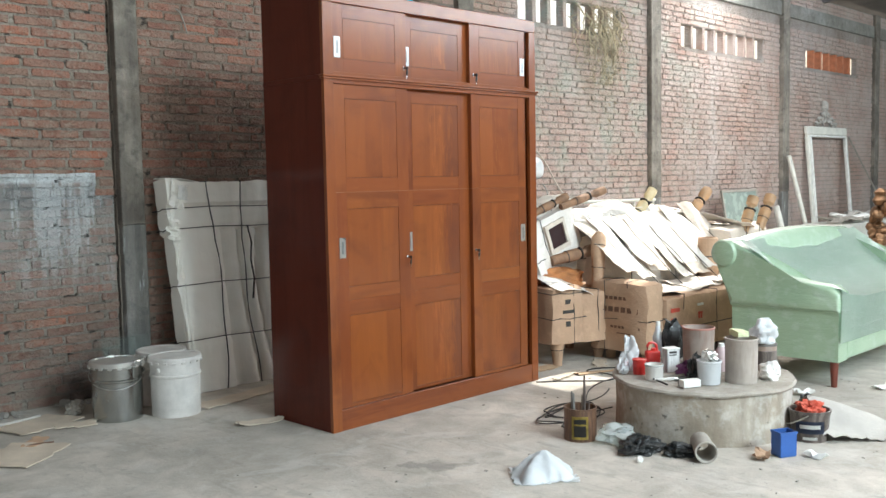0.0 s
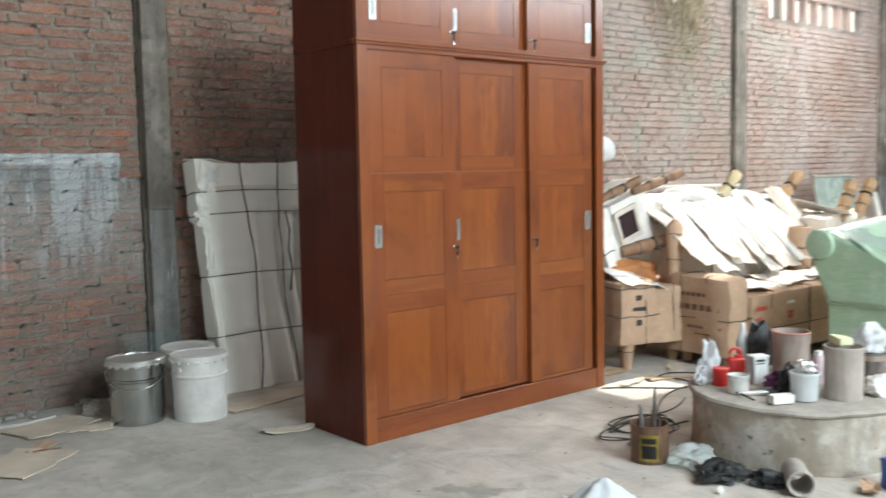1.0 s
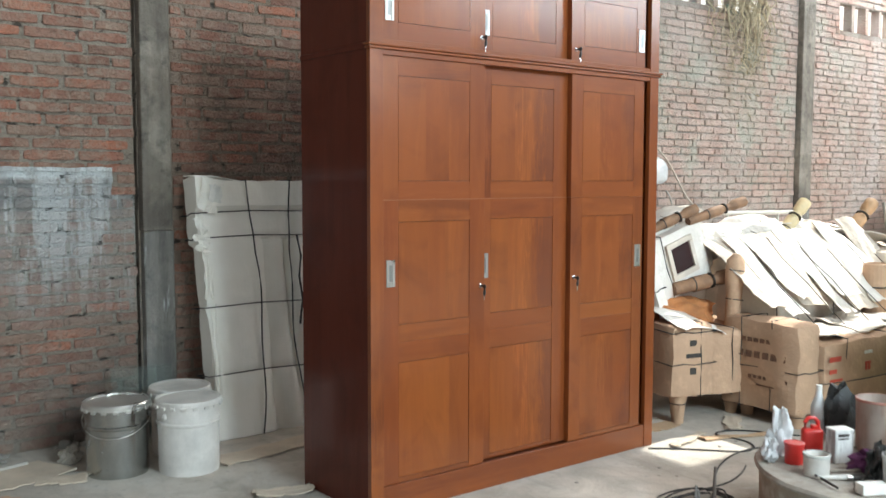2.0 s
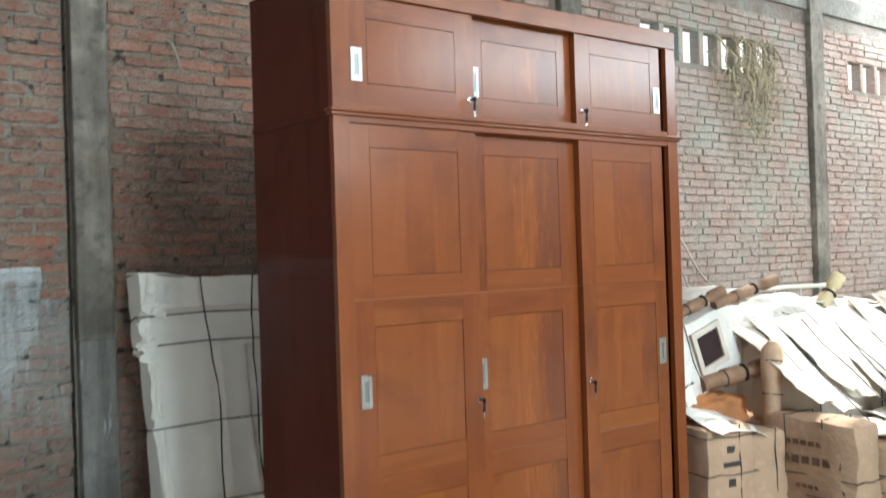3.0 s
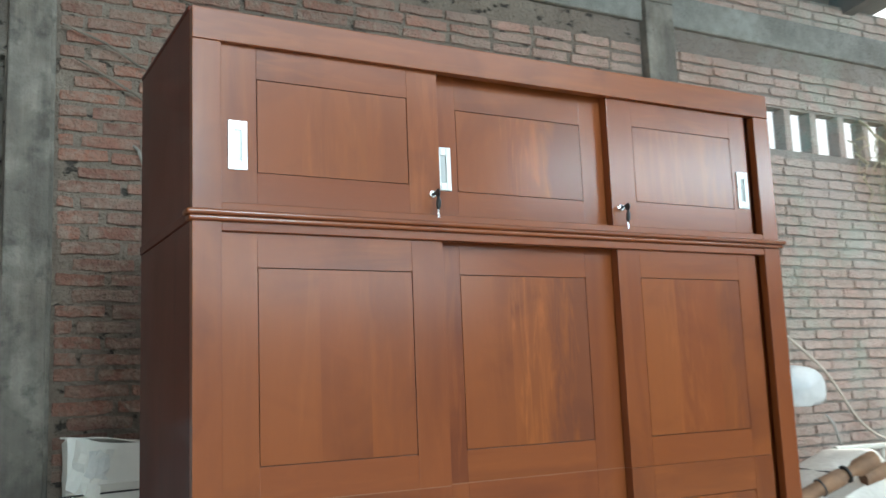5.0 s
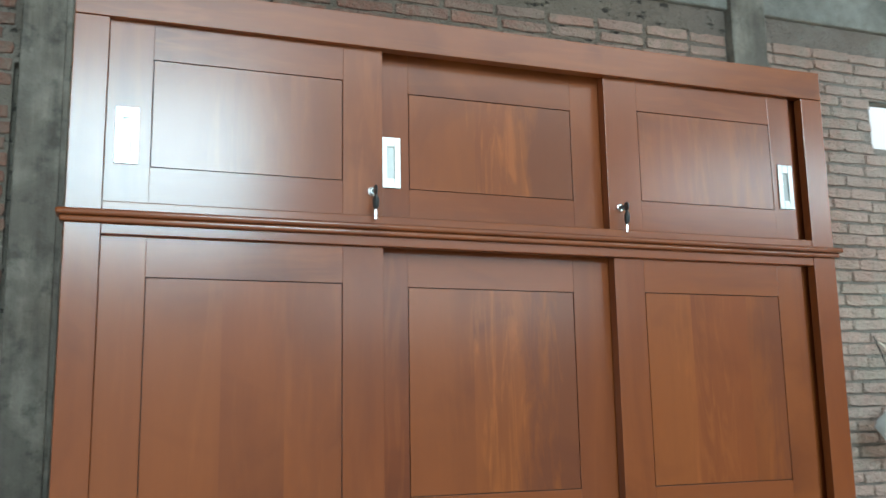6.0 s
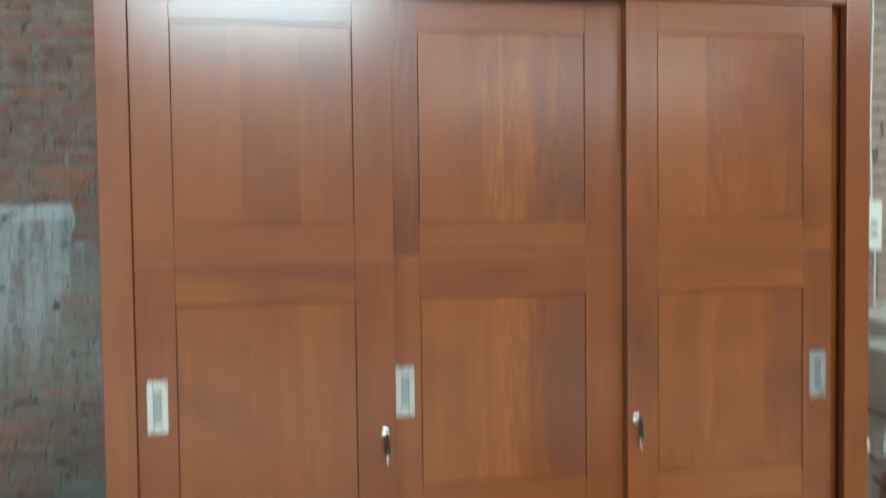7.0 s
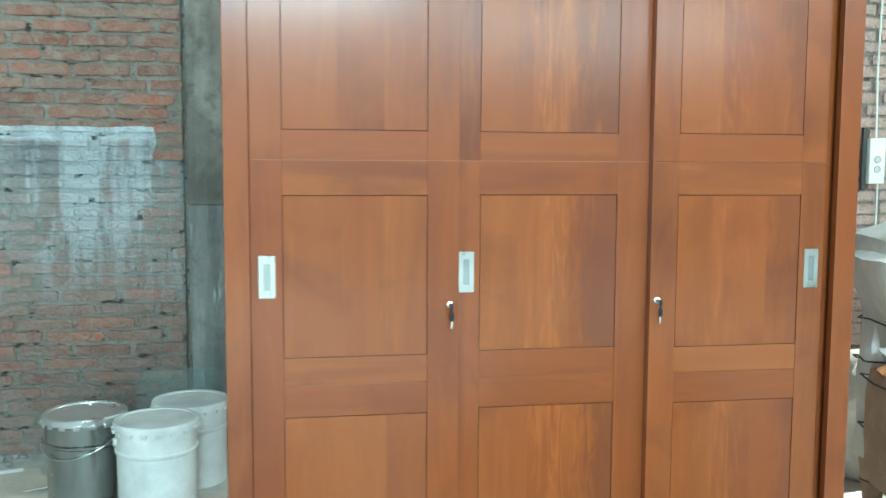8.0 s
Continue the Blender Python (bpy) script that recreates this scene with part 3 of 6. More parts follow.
add_box(bm, -0.009, WW + 0.009, -0.010, 0.03, LOW - 0.013, LOW - 0.001, 0.004, 3)
part("moulding", bm, WOOD_X, wardrobe, smooth=True)
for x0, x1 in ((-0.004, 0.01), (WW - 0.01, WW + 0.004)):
    part("side_moulding", box(x0, x1, 0.03, WD, LOW - 0.0125, LOW + 0.0125, bevel=0.003), WOOD_SHADED, wardrobe)


grain = random.Random(17)


def door(name, x0, x1, z0, z1, y, panel_rows, panel_x0, panel_x1, handle_x, handle_z, lock_x, lock_z):
    """A sliding door: stiles, rails, grooved flush panels, a sunk pull and a lock with its key."""
    d = new(name)
    d.parent = wardrobe
    t = 0.028
    # the tall doors are framed in two lengths, glued at one joint
    joints = [z0, 1.3595, z1] if z1 - z0 > 1.0 else [z0, z1]
    for a, b in zip(joints, joints[1:]):
        for p, q in ((x0, panel_x0), (panel_x1, x1)):
            proud = 0.0011 if b < z1 else 0.0
            part("stile", box(p, q, y - proud, y + t, a + 0.0003, b - 0.0003, bevel=0.0009), WOOD_Z, d)
    if len(joints) == 3 and x0 < 1.0:
        part("glue_line", box(x0 + 0.004, x1 - 0.004, y - 0.0014, y + 0.002, 1.3587, 1.3603), JOINT_PALE, d, "pale line along the joint")
    edges = [z0] + [v for row in panel_rows for v in row] + [z1]
    for a, b in zip(edges[::2], edges[1::2]):
        if b - a > 0.14 and a > z0 + 0.01 and b < z1 - 0.01:
            mid_z = a + (b - a) * 0.54
            part("rail", box(panel_x0, panel_x1, y - (0.001 if mid_z > 1.3 else -0.0001), y + t, a, mid_z - 0.0003, bevel=0.0009), WOOD_X, d)
            part("rail", box(panel_x0, panel_x1, y + 0.0001, y + t, mid_z + 0.0003, b, bevel=0.0007), WOOD_X, d)
        else:
            part("rail", box(panel_x0, panel_x1, y + 0.0001, y + t, a, b, bevel=0.0003), WOOD_X, d)
    for a, b in panel_rows:
        pan = new("panel")
        pan.parent = d
        cuts = [panel_x0 + 0.002] + [panel_x0 + (panel_x1 - panel_x0) * (f + grain.uniform(-0.07, 0.07)) for f in (0.34, 0.67)] + [panel_x1 - 0.002]
        for p, q in zip(cuts, cuts[1:]):
            part("board", box(p, q, y + 0.001, y + t - 0.004, a + 0.002, b - 0.002), WOOD_PANEL, pan)
        part("groove", box(panel_x0, panel_x1, y + 0.0065, y + t - 0.005, a, b), DARK_GAP, d)
    if handle_x is not None:
        w, h = 0.0225, 0.058
        bm = bmesh.new()
        iw, ih = 0.0085, 0.036
        for b in ((-w, -iw, -h, h), (iw, w, -h, h), (-iw, iw, -h, -ih), (-iw, iw, ih, h)):
            add_box(bm, handle_x + b[0], handle_x + b[1], y - 0.004, y, handle_z + b[2], handle_z + b[3], 0.0008, 1)
        hd = part("pull_plate", bm, STEEL, d, "satin steel flush pull")
        bm = box(handle_x - iw, handle_x + iw, y - 0.0012, y - 0.0004, handle_z - ih, handle_z + ih)
        part("pull_cup", bm, STEEL_CUP, d)
    if lock_x is not None:
        m = pose(lock_x, y, lock_z, 90, 0, 0)
        part("lock", lathe([(0.0, 0.012), (0.006, 0.012), (0.0065, 0.009), (0.0095, 0.008), (0.0105, 0.0), (0.0, 0.0)], 20, m), CHROME, d, "chrome lock cylinder", True)
        bm = bmesh.new()
        add_box(bm, lock_x - 0.001, lock_x + 0.001, y - 0.026, y - 0.010, lock_z - 0.004, lock_z + 0.004, 0.0004, 1)
        add_lathe(bm, [(0.0, -0.002), (0.010, -0.002), (0.011, 0.0), (0.010, 0.002), (0.0, 0.002)], 16, pose(lock_x, y - 0.034, lock_z - 0.002, 0, 90, 0))
        part("key", bm, KEY_BLACK, d, "key with a black head")
        bm = bmesh.new()
        add_tube(bm, [(lock_x, y - 0.036, lock_z - 0.012), (lock_x + 0.001, y - 0.034, lock_z - 0.022), (lock_x + 0.001, y - 0.032, lock_z - 0.036), (lock_x + 0.001, y - 0.03, lock_z - 0.042)], 0.004, 8, [0.003, 0.0068, 0.0066, 0.004])
        part("spare_key", bm, KEY_BLACK, d, smooth=True)
        part("key_blade", box(lock_x - 0.0015, lock_x + 0.0035, y - 0.031, y - 0.029, lock_z - 0.064, lock_z - 0.041), CHROME, d)
    return d


LOWROWS = [(0.145, 0.655), (0.82, 1.265), (1.440, 1.886)]
UPROWS = [(2.107, 2.333)]
UPROWS_MID = [(2.105, 2.328)]
D1, D2 = 0.014, 0.046
door("lower_door", ST + 0.001, 0.636, 0.124, 1.978, D1, LOWROWS, 0.152, 0.547, 0.110, 1.045, 0.610, 0.960)
door("lower_door", 0.58, 1.26, 0.124, 1.978, D2, LOWROWS, 0.701, 1.106, 0.662, 1.047, None, None)
door("lower_door", 1.199, 1.740, 0.124, 1.978, D1, LOWROWS, 1.278, 1.663, 1.702, 1.047, 1.219, 0.960)
door("upper_door", ST + 0.001, 0.636, 2.028, 2.42, D1, UPROWS, 0.153, 0.547, 0.107, 2.169, 0.610, 2.085)
door("upper_door", 0.58, 1.26, 2.028, 2.42, D2, UPROWS_MID, 0.706, 1.116, 0.663, 2.163, None, None)
door("upper_door", 1.192, 1.740, 2.028, 2.42, D1, UPROWS, 1.282, 1.673, 1.711, 2.169, 1.219, 2.085)
# ---- more materials ----


def wrap_material():
    """Off-white wrapping sheet, creased and a little grey."""
    m = Mat("wrapping_sheet", 0.7)
    big = m.noise(2.5, 5, 0.6)
    crease = m.noise(1.0, 4, 0.5, m.scaled(14, 14, 1.6), 0.3, 0.7)
    c = m.mix(big, (0.83, 0.795, 0.72), (0.91, 0.885, 0.825))
    c = m.mix(m.math("MULTIPLY", crease, 0.07), c, (0.5, 0.46, 0.4))
    m.colour(c)
    return m.bump(m.math("ADD", m.math("MULTIPLY", crease, 0.8), m.math("MULTIPLY", m.noise(30, 3), 0.3)), 0.22, 0.012).mat


def film_upholstery():
    """Mint cloth under tight clear film with wrinkles; pale streaks stand for its glare."""
    m = Mat("mint_cloth_under_film", 0.45)
    big = m.noise(3, 4)
    c = m.mix(big, (0.28, 0.40, 0.265), (0.36, 0.49, 0.335))
    c = m.mix(m.math("MULTIPLY", m.noise(1.0, 5, 0.6, m.scaled(7, 7, 9), 0.52, 0.72), 0.35), c, (0.68, 0.77, 0.73))
    m.colour(c)
    m.bsdf.inputs["Coat Weight"].default_value = 1.0
    m.bsdf.inputs["Coat Roughness"].default_value = 0.24
    wr = m.noise(1.0, 5, 0.6, m.scaled(5, 5, 30), 0.35, 0.7, 0.8)
    return m.bump(m.math("ADD", wr, m.math("MULTIPLY", m.noise(26, 5, 0.7), 0.6)), 0.22, 0.012).mat


def film_sheet():
    """Cloudy stretched film over mint cloth, with milky streaks painted for its glare."""
    m = Mat("film_glare_over_mint", 0.35)
    c = m.mix(m.noise(3, 4), (0.42, 0.55, 0.44), (0.52, 0.64, 0.54))
    streak = m.noise(1.0, 5, 0.65, m.scaled(3, 16, 16, spin=(0, 0, 0.5)), 0.5, 0.68, 1.2)
    m.colour(m.mix(m.math("MULTIPLY", streak, 0.3), c, (0.72, 0.8, 0.76)))
    m.bsdf.inputs["Coat Weight"].default_value = 1.0
    m.bsdf.inputs["Coat Roughness"].default_value = 0.3
    return m.bump(m.math("ADD", streak, m.math("MULTIPLY", m.noise(24, 5, 0.7), 0.6)), 0.5, 0.012).mat


def thin_plastic(name, colour, through_light=0.5, rough=0.35):
    m = Mat(name, rough)
    m.colour(m.mix(m.noise(9, 4), tuple(c * 0.85 for c in colour), colour))
    m.bsdf.inputs["Transmission Weight"].default_value = 0.0
    tr = m.node("BsdfTranslucent")
    tr.inputs[0].default_value = (*colour, 1)
    mx = m.nt.nodes.new("ShaderNodeMixShader")
    mx.inputs[0].default_value = through_light
    m.link(m.bsdf.outputs[0], mx.inputs[1])
    m.link(tr.outputs[0], mx.inputs[2])
    m.link(mx.outputs[0], m.nt.nodes["Material Output"].inputs[0])
    return m.bump(m.noise(40, 4), 0.3, 0.004).mat


def glass_material(name, tint, shine=0.12, rough=0.05):
    """Thin clear sheet: mostly see-through, with a little gloss."""
    m = Mat(name, rough)
    m.colour(tint)
    clear = m.node("BsdfTransparent")
    clear.inputs[0].default_value = (*tint, 1)
    mx = m.nt.nodes.new("ShaderNodeMixShader")
    mx.inputs[0].default_value = shine
    m.link(clear.outputs[0], mx.inputs[1])
    m.link(m.bsdf.outputs[0], mx.inputs[2])
    m.link(mx.outputs[0], m.nt.nodes["Material Output"].inputs[0])
    return m.mat


def splashed(name, colour, drip, rough=0.6, amount=0.5):
    """A used paint pot: one colour with runs and splashes of another."""
    m = Mat(name, rough)
    runs = m.noise(1.0, 5, 0.6, m.scaled(38, 38, 6), 0.46, 0.6)
    base = m.mix(m.noise(9, 5), tuple(c * 0.75 for c in colour), colour)
    m.colour(m.mix(m.math("MULTIPLY", runs, amount), base, drip))
    return m.bump(runs, 0.3, 0.003).mat


def carton_material(name, colour):
    m = Mat(name, 0.85)
    big = m.noise(3.5, 5, 0.6, None, 0.35, 0.65)
    c = m.mix(big, tuple(a * 0.8 for a in colour), colour)
    scuff = m.noise(14, 4, 0.6, None, 0.55, 0.7)
    c = m.mix(m.math("MULTIPLY", scuff, 0.35), c, tuple(min(1, a * 1.35) for a in colour))
    tone = m.ramp(m.random(), 0, 1, 0.0, 0.3)
    m.colour(m.mix(tone, c, tuple(a * 0.72 for a in colour)))
    return m.bump(m.math("ADD", big, m.noise(40, 3)), 0.3, 0.008).mat


def roughcast_ring():
    m = Mat("old_well_ring", 0.9)
    big = m.noise(3.5, 6, 0.6, None, 0.35, 0.65)
    wash = m.noise(1.0, 5, 0.6, m.scaled(10, 10, 3), 0.42, 0.66)
    pale = m.noise(7, 5, 0.65, None, 0.5, 0.66)
    c = m.mix(big, (0.33, 0.27, 0.205), (0.5, 0.45, 0.38))
    c = m.mix(m.math("MULTIPLY", wash, 0.55), c, (0.19, 0.155, 0.115))
    c = m.mix(m.math("MULTIPLY", pale, 0.6), c, (0.6, 0.575, 0.53))
    c = m.mix(m.math("MULTIPLY", m.noise(16, 4, 0.6, None, 0.64, 0.7), 0.8), c, (0.06, 0.055, 0.045))
    m.colour(c)
    return m.bump(m.math("ADD", m.noise(9, 5), m.noise(50, 4)), 0.25, 0.006).mat


WRAP = wrap_material()
FILM = film_upholstery()
FILM_PALE = film_sheet()
CARTON = carton_material("carton_brown", (0.53, 0.345, 0.225))
CARTON_PALE = carton_material("carton_pale", (0.66, 0.57, 0.48))
# pale carton again, brightened for the sun on the pile
CARTON_SUN = carton_material("carton_sunlit", (0.82, 0.76, 0.69))
PRINT_DARK = plain("print_black", (0.04, 0.035, 0.03), 0.7)
PRINT_BROWN = plain("print_brown", (0.15, 0.08, 0.05), 0.85, 0, 0.4, 30)
PRINT_RED = plain("print_red", (0.5, 0.07, 0.04), 0.7)
PRINT_YELLOW = plain("print_yellow", (0.42, 0.31, 0.06), 0.5, 0, 0.5, 30)
PRINT_WHITE = plain("print_white", (0.75, 0.74, 0.7), 0.5)
CORD = plain("black_cord", (0.03, 0.028, 0.026), 0.6)
# paler tin, which carries the sky reflection on the pail's lid
TIN = plain("galvanised_tin", (0.72, 0.72, 0.69), 0.3, 0.85, 0.1, 5)
PAIL_WHITE = plain("dusty_white_pail", (0.62, 0.59, 0.55), 0.6, 0, 0.22, 6, 0.2)
WELL = roughcast_ring()
LID_BOARD = concrete_material("dusty_lid_board", (0.3, 0.26, 0.21), (0.46, 0.42, 0.37), 6.0, 0.3)
RED = plain("red_plastic", (0.55, 0.025, 0.02), 0.35)
BLUE = plain("blue_plastic", (0.03, 0.10, 0.33), 0.45)
BAG_WHITE = thin_plastic("white_bag", (0.8, 0.82, 0.83), 0.35)
BAG_BLACK = plain("black_bag", (0.02, 0.022, 0.022), 0.3, 0, 0.3, 20, 0.4)
CLEAR = glass_material("cloudy_clear_plastic", (0.85, 0.88, 0.86), 0.35, 0.2)
GLASS = glass_material("old_glass", (0.93, 0.965, 0.95), 0.03, 0.08)
POT_A = splashed("used_pot_grey", (0.42, 0.34, 0.29), (0.24, 0.09, 0.06), 0.6, 0.28)
POT_B = splashed("used_pot_pale", (0.46, 0.40, 0.35), (0.22, 0.17, 0.14), 0.6, 0.22)
POT_WHITE = splashed("white_pot", (0.72, 0.72, 0.7), (0.12, 0.1, 0.1), 0.5, 0.6)
CAN_BROWN = splashed("brown_can", (0.1, 0.05, 0.03), (0.24, 0.13, 0.07), 0.5, 0.5)
CAN_DARK = splashed("dark_pail", (0.09, 0.07, 0.06), (0.3, 0.25, 0.22), 0.5, 0.4)
CLOTH_RED = plain("red_rag", (0.55, 0.1, 0.06), 0.85, 0, 0.3, 15, 0.5)
CLOTH_PURPLE = plain("purple_rag", (0.13, 0.03, 0.1), 0.85, 0, 0.3, 15, 0.5)
CLOTH_RUST = plain("rust_cloth", (0.42, 0.17, 0.06), 0.85, 0, 0.3, 9, 0.5)
TARP_GREY = plain("grey_sheet", (0.42, 0.39, 0.35), 0.7, 0, 0.15, 7, 0.4)
PVC = plain("old_pipe", (0.36, 0.33, 0.29), 0.6, 0, 0.2, 14)
LEG_WOOD = plain("turned_leg_wood", (0.42, 0.255, 0.135), 0.5, 0, 0.25, 12)
LEG_BROWN = plain("wrapped_leg_brown", (0.27, 0.15, 0.085), 0.7, 0, 0.35, 14, 0.4)
LEG_PALE = plain("pale_leg_wood", (0.68, 0.54, 0.32), 0.5, 0, 0.2, 12)
LEG_RED = plain("mahogany_leg", (0.16, 0.04, 0.025), 0.35, 0, 0.2, 12)
WHITE_PAINT = plain("chipped_white_paint", (0.66, 0.64, 0.57), 0.5, 0, 0.15, 10, 0.3)
GOLD = plain("gilded_carving", (0.24, 0.13, 0.065), 0.4, 0.7, 0.45, 18, 0.5)
GREY_TIMBER = plain("weathered_timber", (0.3, 0.27, 0.23), 0.85, 0, 0.25, 8, 0.4)
ROOTS = plain("dry_roots", (0.5, 0.42, 0.29), 0.9, 0, 0.35, 12, 0.5)
ROOTS_GREY = plain("dry_vine_bark", (0.2, 0.16, 0.125), 0.9, 0, 0.3, 14, 0.4)
TARP_BLUE = thin_plastic("blue_tarp", (0.01, 0.84, 1.0), 0.95)


def crumple(bm, amount, scale, seed=0.0, keep_floor=True):
    off = Vector((seed * 7.1, seed * 3.3, seed * 5.7))
    low = min(v.co.z for v in bm.verts)
    for v in bm.verts:
        n = noise.noise_vector(v.co * scale + off) * amount + noise.noise_vector(v.co * scale * 2.7 + off) * amount * 0.4
        v.co += n
        if keep_floor and v.co.z < low:
            v.co.z = low
    return bm


def dense_box(x0, x1, y0, y1, z0, z1, cell, bevel=0.012):
    """A box with enough faces to be dented."""
    bm = box(x0, x1, y0, y1, z0, z1)
    for k, (a, b) in enumerate(((x0, x1), (y0, y1), (z0, z1))):
        n = max(1, int((b - a) / cell))
        for i in range(1, n):
            co = [0, 0, 0]
            no = [0, 0, 0]
            co[k], no[k] = a + (b - a) * i / n, 1
            bmesh.ops.bisect_plane(bm, geom=bm.verts[:] + bm.edges[:] + bm.faces[:], plane_co=co, plane_no=no)
    return bm


def sheet(w, d, thick, nx, ny, bend=0.0, wave=0.0, seed=0):
    """A thin board or sheet, bent along its length, with thickness."""
    bm = bmesh.new()
    rnd = random.Random(seed)
    tops, lows = [], []
    for i in range(nx + 1):
        ra, rb = [], []
        for j in range(ny + 1):
            u, v = i / nx - 0.5, j / ny - 0.5
            z = bend * (u * u * 4 - 0.3) + wave * noise.noise(Vector((u * 3 + seed, v * 3, seed * 1.7)))
            e = 0.012 if i in (0, nx) or j in (0, ny) else 0.0
            x, y = u * w + rnd.uniform(-e, e), v * d + rnd.uniform(-e, e)
            ra.append(bm.verts.new((x, y, z + thick)))
            rb.append(bm.verts.new((x, y, z)))
        tops.append(ra)
        lows.append(rb)
    for i in range(nx):
        for j in range(ny):
            bm.faces.new((tops[i][j], tops[i + 1][j], tops[i + 1][j + 1], tops[i][j + 1]))
            bm.faces.new((lows[i][j], lows[i][j + 1], lows[i + 1][j + 1], lows[i + 1][j]))
    for i in range(nx):
        for j in (0, ny):
            bm.faces.new((tops[i][j], lows[i][j], lows[i + 1][j], tops[i + 1][j]))
    for j in range(ny):
        for i in (0, nx):
            bm.faces.new((tops[i][j], tops[i][j + 1], lows[i][j + 1], lows[i][j]))
    return bm


def lump(rx, ry, rz, amount, scale, seed, level=3):
    """A crumpled bag or rag that rests on z = 0."""
    bm = bmesh.new()
    bmesh.ops.create_icosphere(bm, subdivisions=level, radius=1.0)
    off = Vector((seed * 3.1, seed * 1.7, seed * 9.2))
    for v in bm.verts:
        p = v.co.copy()
        n = noise.noise(p * scale + off) * amount
        for f, g in ((2.0, 0.5), (4.3, 0.28), (8.5, 0.12)):
            n += (0.35 - abs(noise.noise(p * scale * f + off))) * amount * g
        v.co *= 1.0 + n
        v.co = Vector((v.co.x * rx, v.co.y * ry, max(0.0, (v.co.z + 0.72)) * rz))
    return bm


def loop_cord(x0, x1, y0, y1, z0, z1, axis, at, r=0.004, out=0.004):
    """A cord tied round a box: axis names the way across which the loop lies."""
    a, b, c, d = {"x": (y0, y1, z0, z1), "y": (x0, x1, z0, z1), "z": (x0, x1, y0, y1)}[axis]
    a, b, c, d = a - out, b + out, c - out, d + out
    ring = [(a, c), (b, c), (b, d), (a, d), (a, c)]
    pts = []
    for (u, v), (p, q) in zip(ring, ring[1:]):
        for k in range(4):
            t = k / 4
            uu, vv = u + (p - u) * t, v + (q - v) * t
            w = at + 0.006 * math.sin(k * 2.1 + u * 9 + v * 5)
            pts.append({"x": (w, uu, vv), "y": (uu, w, vv), "z": (uu, vv, w)}[axis])
    pts.append(pts[0])
    return tube(pts, r, 5)


# ---- the bundle wrapped in pale sheet, leaning on the wall ----
LEAN_DEG = -9.0
bundle = thing("wrapped_bundle", "tall bundle wrapped in off-white sheet and tied with black cords", "bundle", pose(2.972, 5.50, 0, LEAN_DEG, 0, 0))
BW, BH, BT = 1.30, 1.45, 0.13
bm = dense_box(0, BW, 0, BT, 0, BH, 0.024)


def step(v, at, soft):
    t = min(1.0, max(0.0, (v - at) / soft + 0.5))
    return t * t * (3 - 2 * t)


for v in bm.verts:
    x, z = v.co.x, v.co.z
    if v.co.y < 0.02:
        # two folded tiers above, one smooth bowed length and deep hanging folds below
        tiers = 0.020 * step(z, 1.125, 0.014) + 0.018 * step(z, 1.285, 0.012)
        bow = 0.022 * math.sin(math.pi * min(1.0, x / 0.36)) if x < 0.36 else 0.0
        run = x * 17.0 + 0.9 * math.sin(z * 2.3) + 1.6 * noise.noise(Vector((x * 3, 0.0, z * 0.8)))
        folds = 0.045 * (1.0 - abs(math.sin(run))) ** 1.6 * step(x, 0.38, 0.05) * (1.0 if z < 1.12 else 0.35)
        sag = 0.007 * noise.noise(Vector((x * 4, 3.0, z * 7))) + 0.004 * noise.noise(Vector((x * 13, 1.0, z * 15)))
        v.co.y -= tiers + bow * (1.0 if z < 1.12 else 0.4) - folds + sag
    for zc in (0.36, 0.74, 1.13, 1.27):
        v.co.y += 0.014 * math.exp(-((z - zc) / 0.018) ** 2) * (1 if v.co.y < 0.05 else -1)
    if x < 0.03:
        v.co.x += 0.006 * noise.noise(Vector((0, 2.0, z * 6))) + (0.012 if z < 1.1 else -0.02)
    if z > BH - 0.02:
        v.co.z += 0.012 * noise.noise(Vector((x * 6, 5.0, 0))) + 0.03 * max(0.0, 0.1 - x) / 0.1
crumple(bm, 0.004, 9.0, 1)
part("wrapping", bm, WRAP, bundle, smooth=True)
bm = sheet(0.52, 0.15, 0.004, 10, 4, 0.01, 0.02, 3)
bmesh.ops.transform(bm, matrix=pose(0.24, 0.045, BH + 0.012, 8, 4, 0), verts=bm.verts)
part("top_flap", bm, WRAP, bundle)
for k, (fx, fz, w, h, tilt) in enumerate(((0.05, 1.36, 0.13, 0.17, 14), (-0.01, 1.20, 0.06, 0.12, -24), (-0.005, 1.12, 0.10, 0.05, 18), (-0.0, 1.065, 0.08, 0.05, 34), (0.02, 0.93, 0.045, 0.28, 1), (0.03, 0.5, 0.05, 0.5, -2))):
    bm = sheet(w, h, 0.003, 5, 5, 0.014, 0.03, 10 + k)
    bmesh.ops.transform(bm, matrix=pose(fx, -0.05 + 0.007 * k, fz, 90, tilt, 8 - 6 * k), verts=bm.verts)
    part("torn_flap", bm, WRAP, bundle)
# white patch added for the sky light on the folded corner
bm = sheet(0.075, 0.1, 0.002, 4, 4, 0.004, 0.01, 18)
bmesh.ops.transform(bm, matrix=pose(0.085, -0.062, 1.37, 86, 12, 4), verts=bm.verts)
part("folded_corner", bm, PRINT_WHITE, bundle, "white patch for the sky-lit folded corner")
for zc in (0.36, 0.74, 1.13, 1.27):
    bm = loop_cord(0, BW, 0, BT, 0, BH, "z", zc, 0.0034, 0.036 if zc > 1.2 else 0.022)
    part("cord", bm, CORD, bundle)
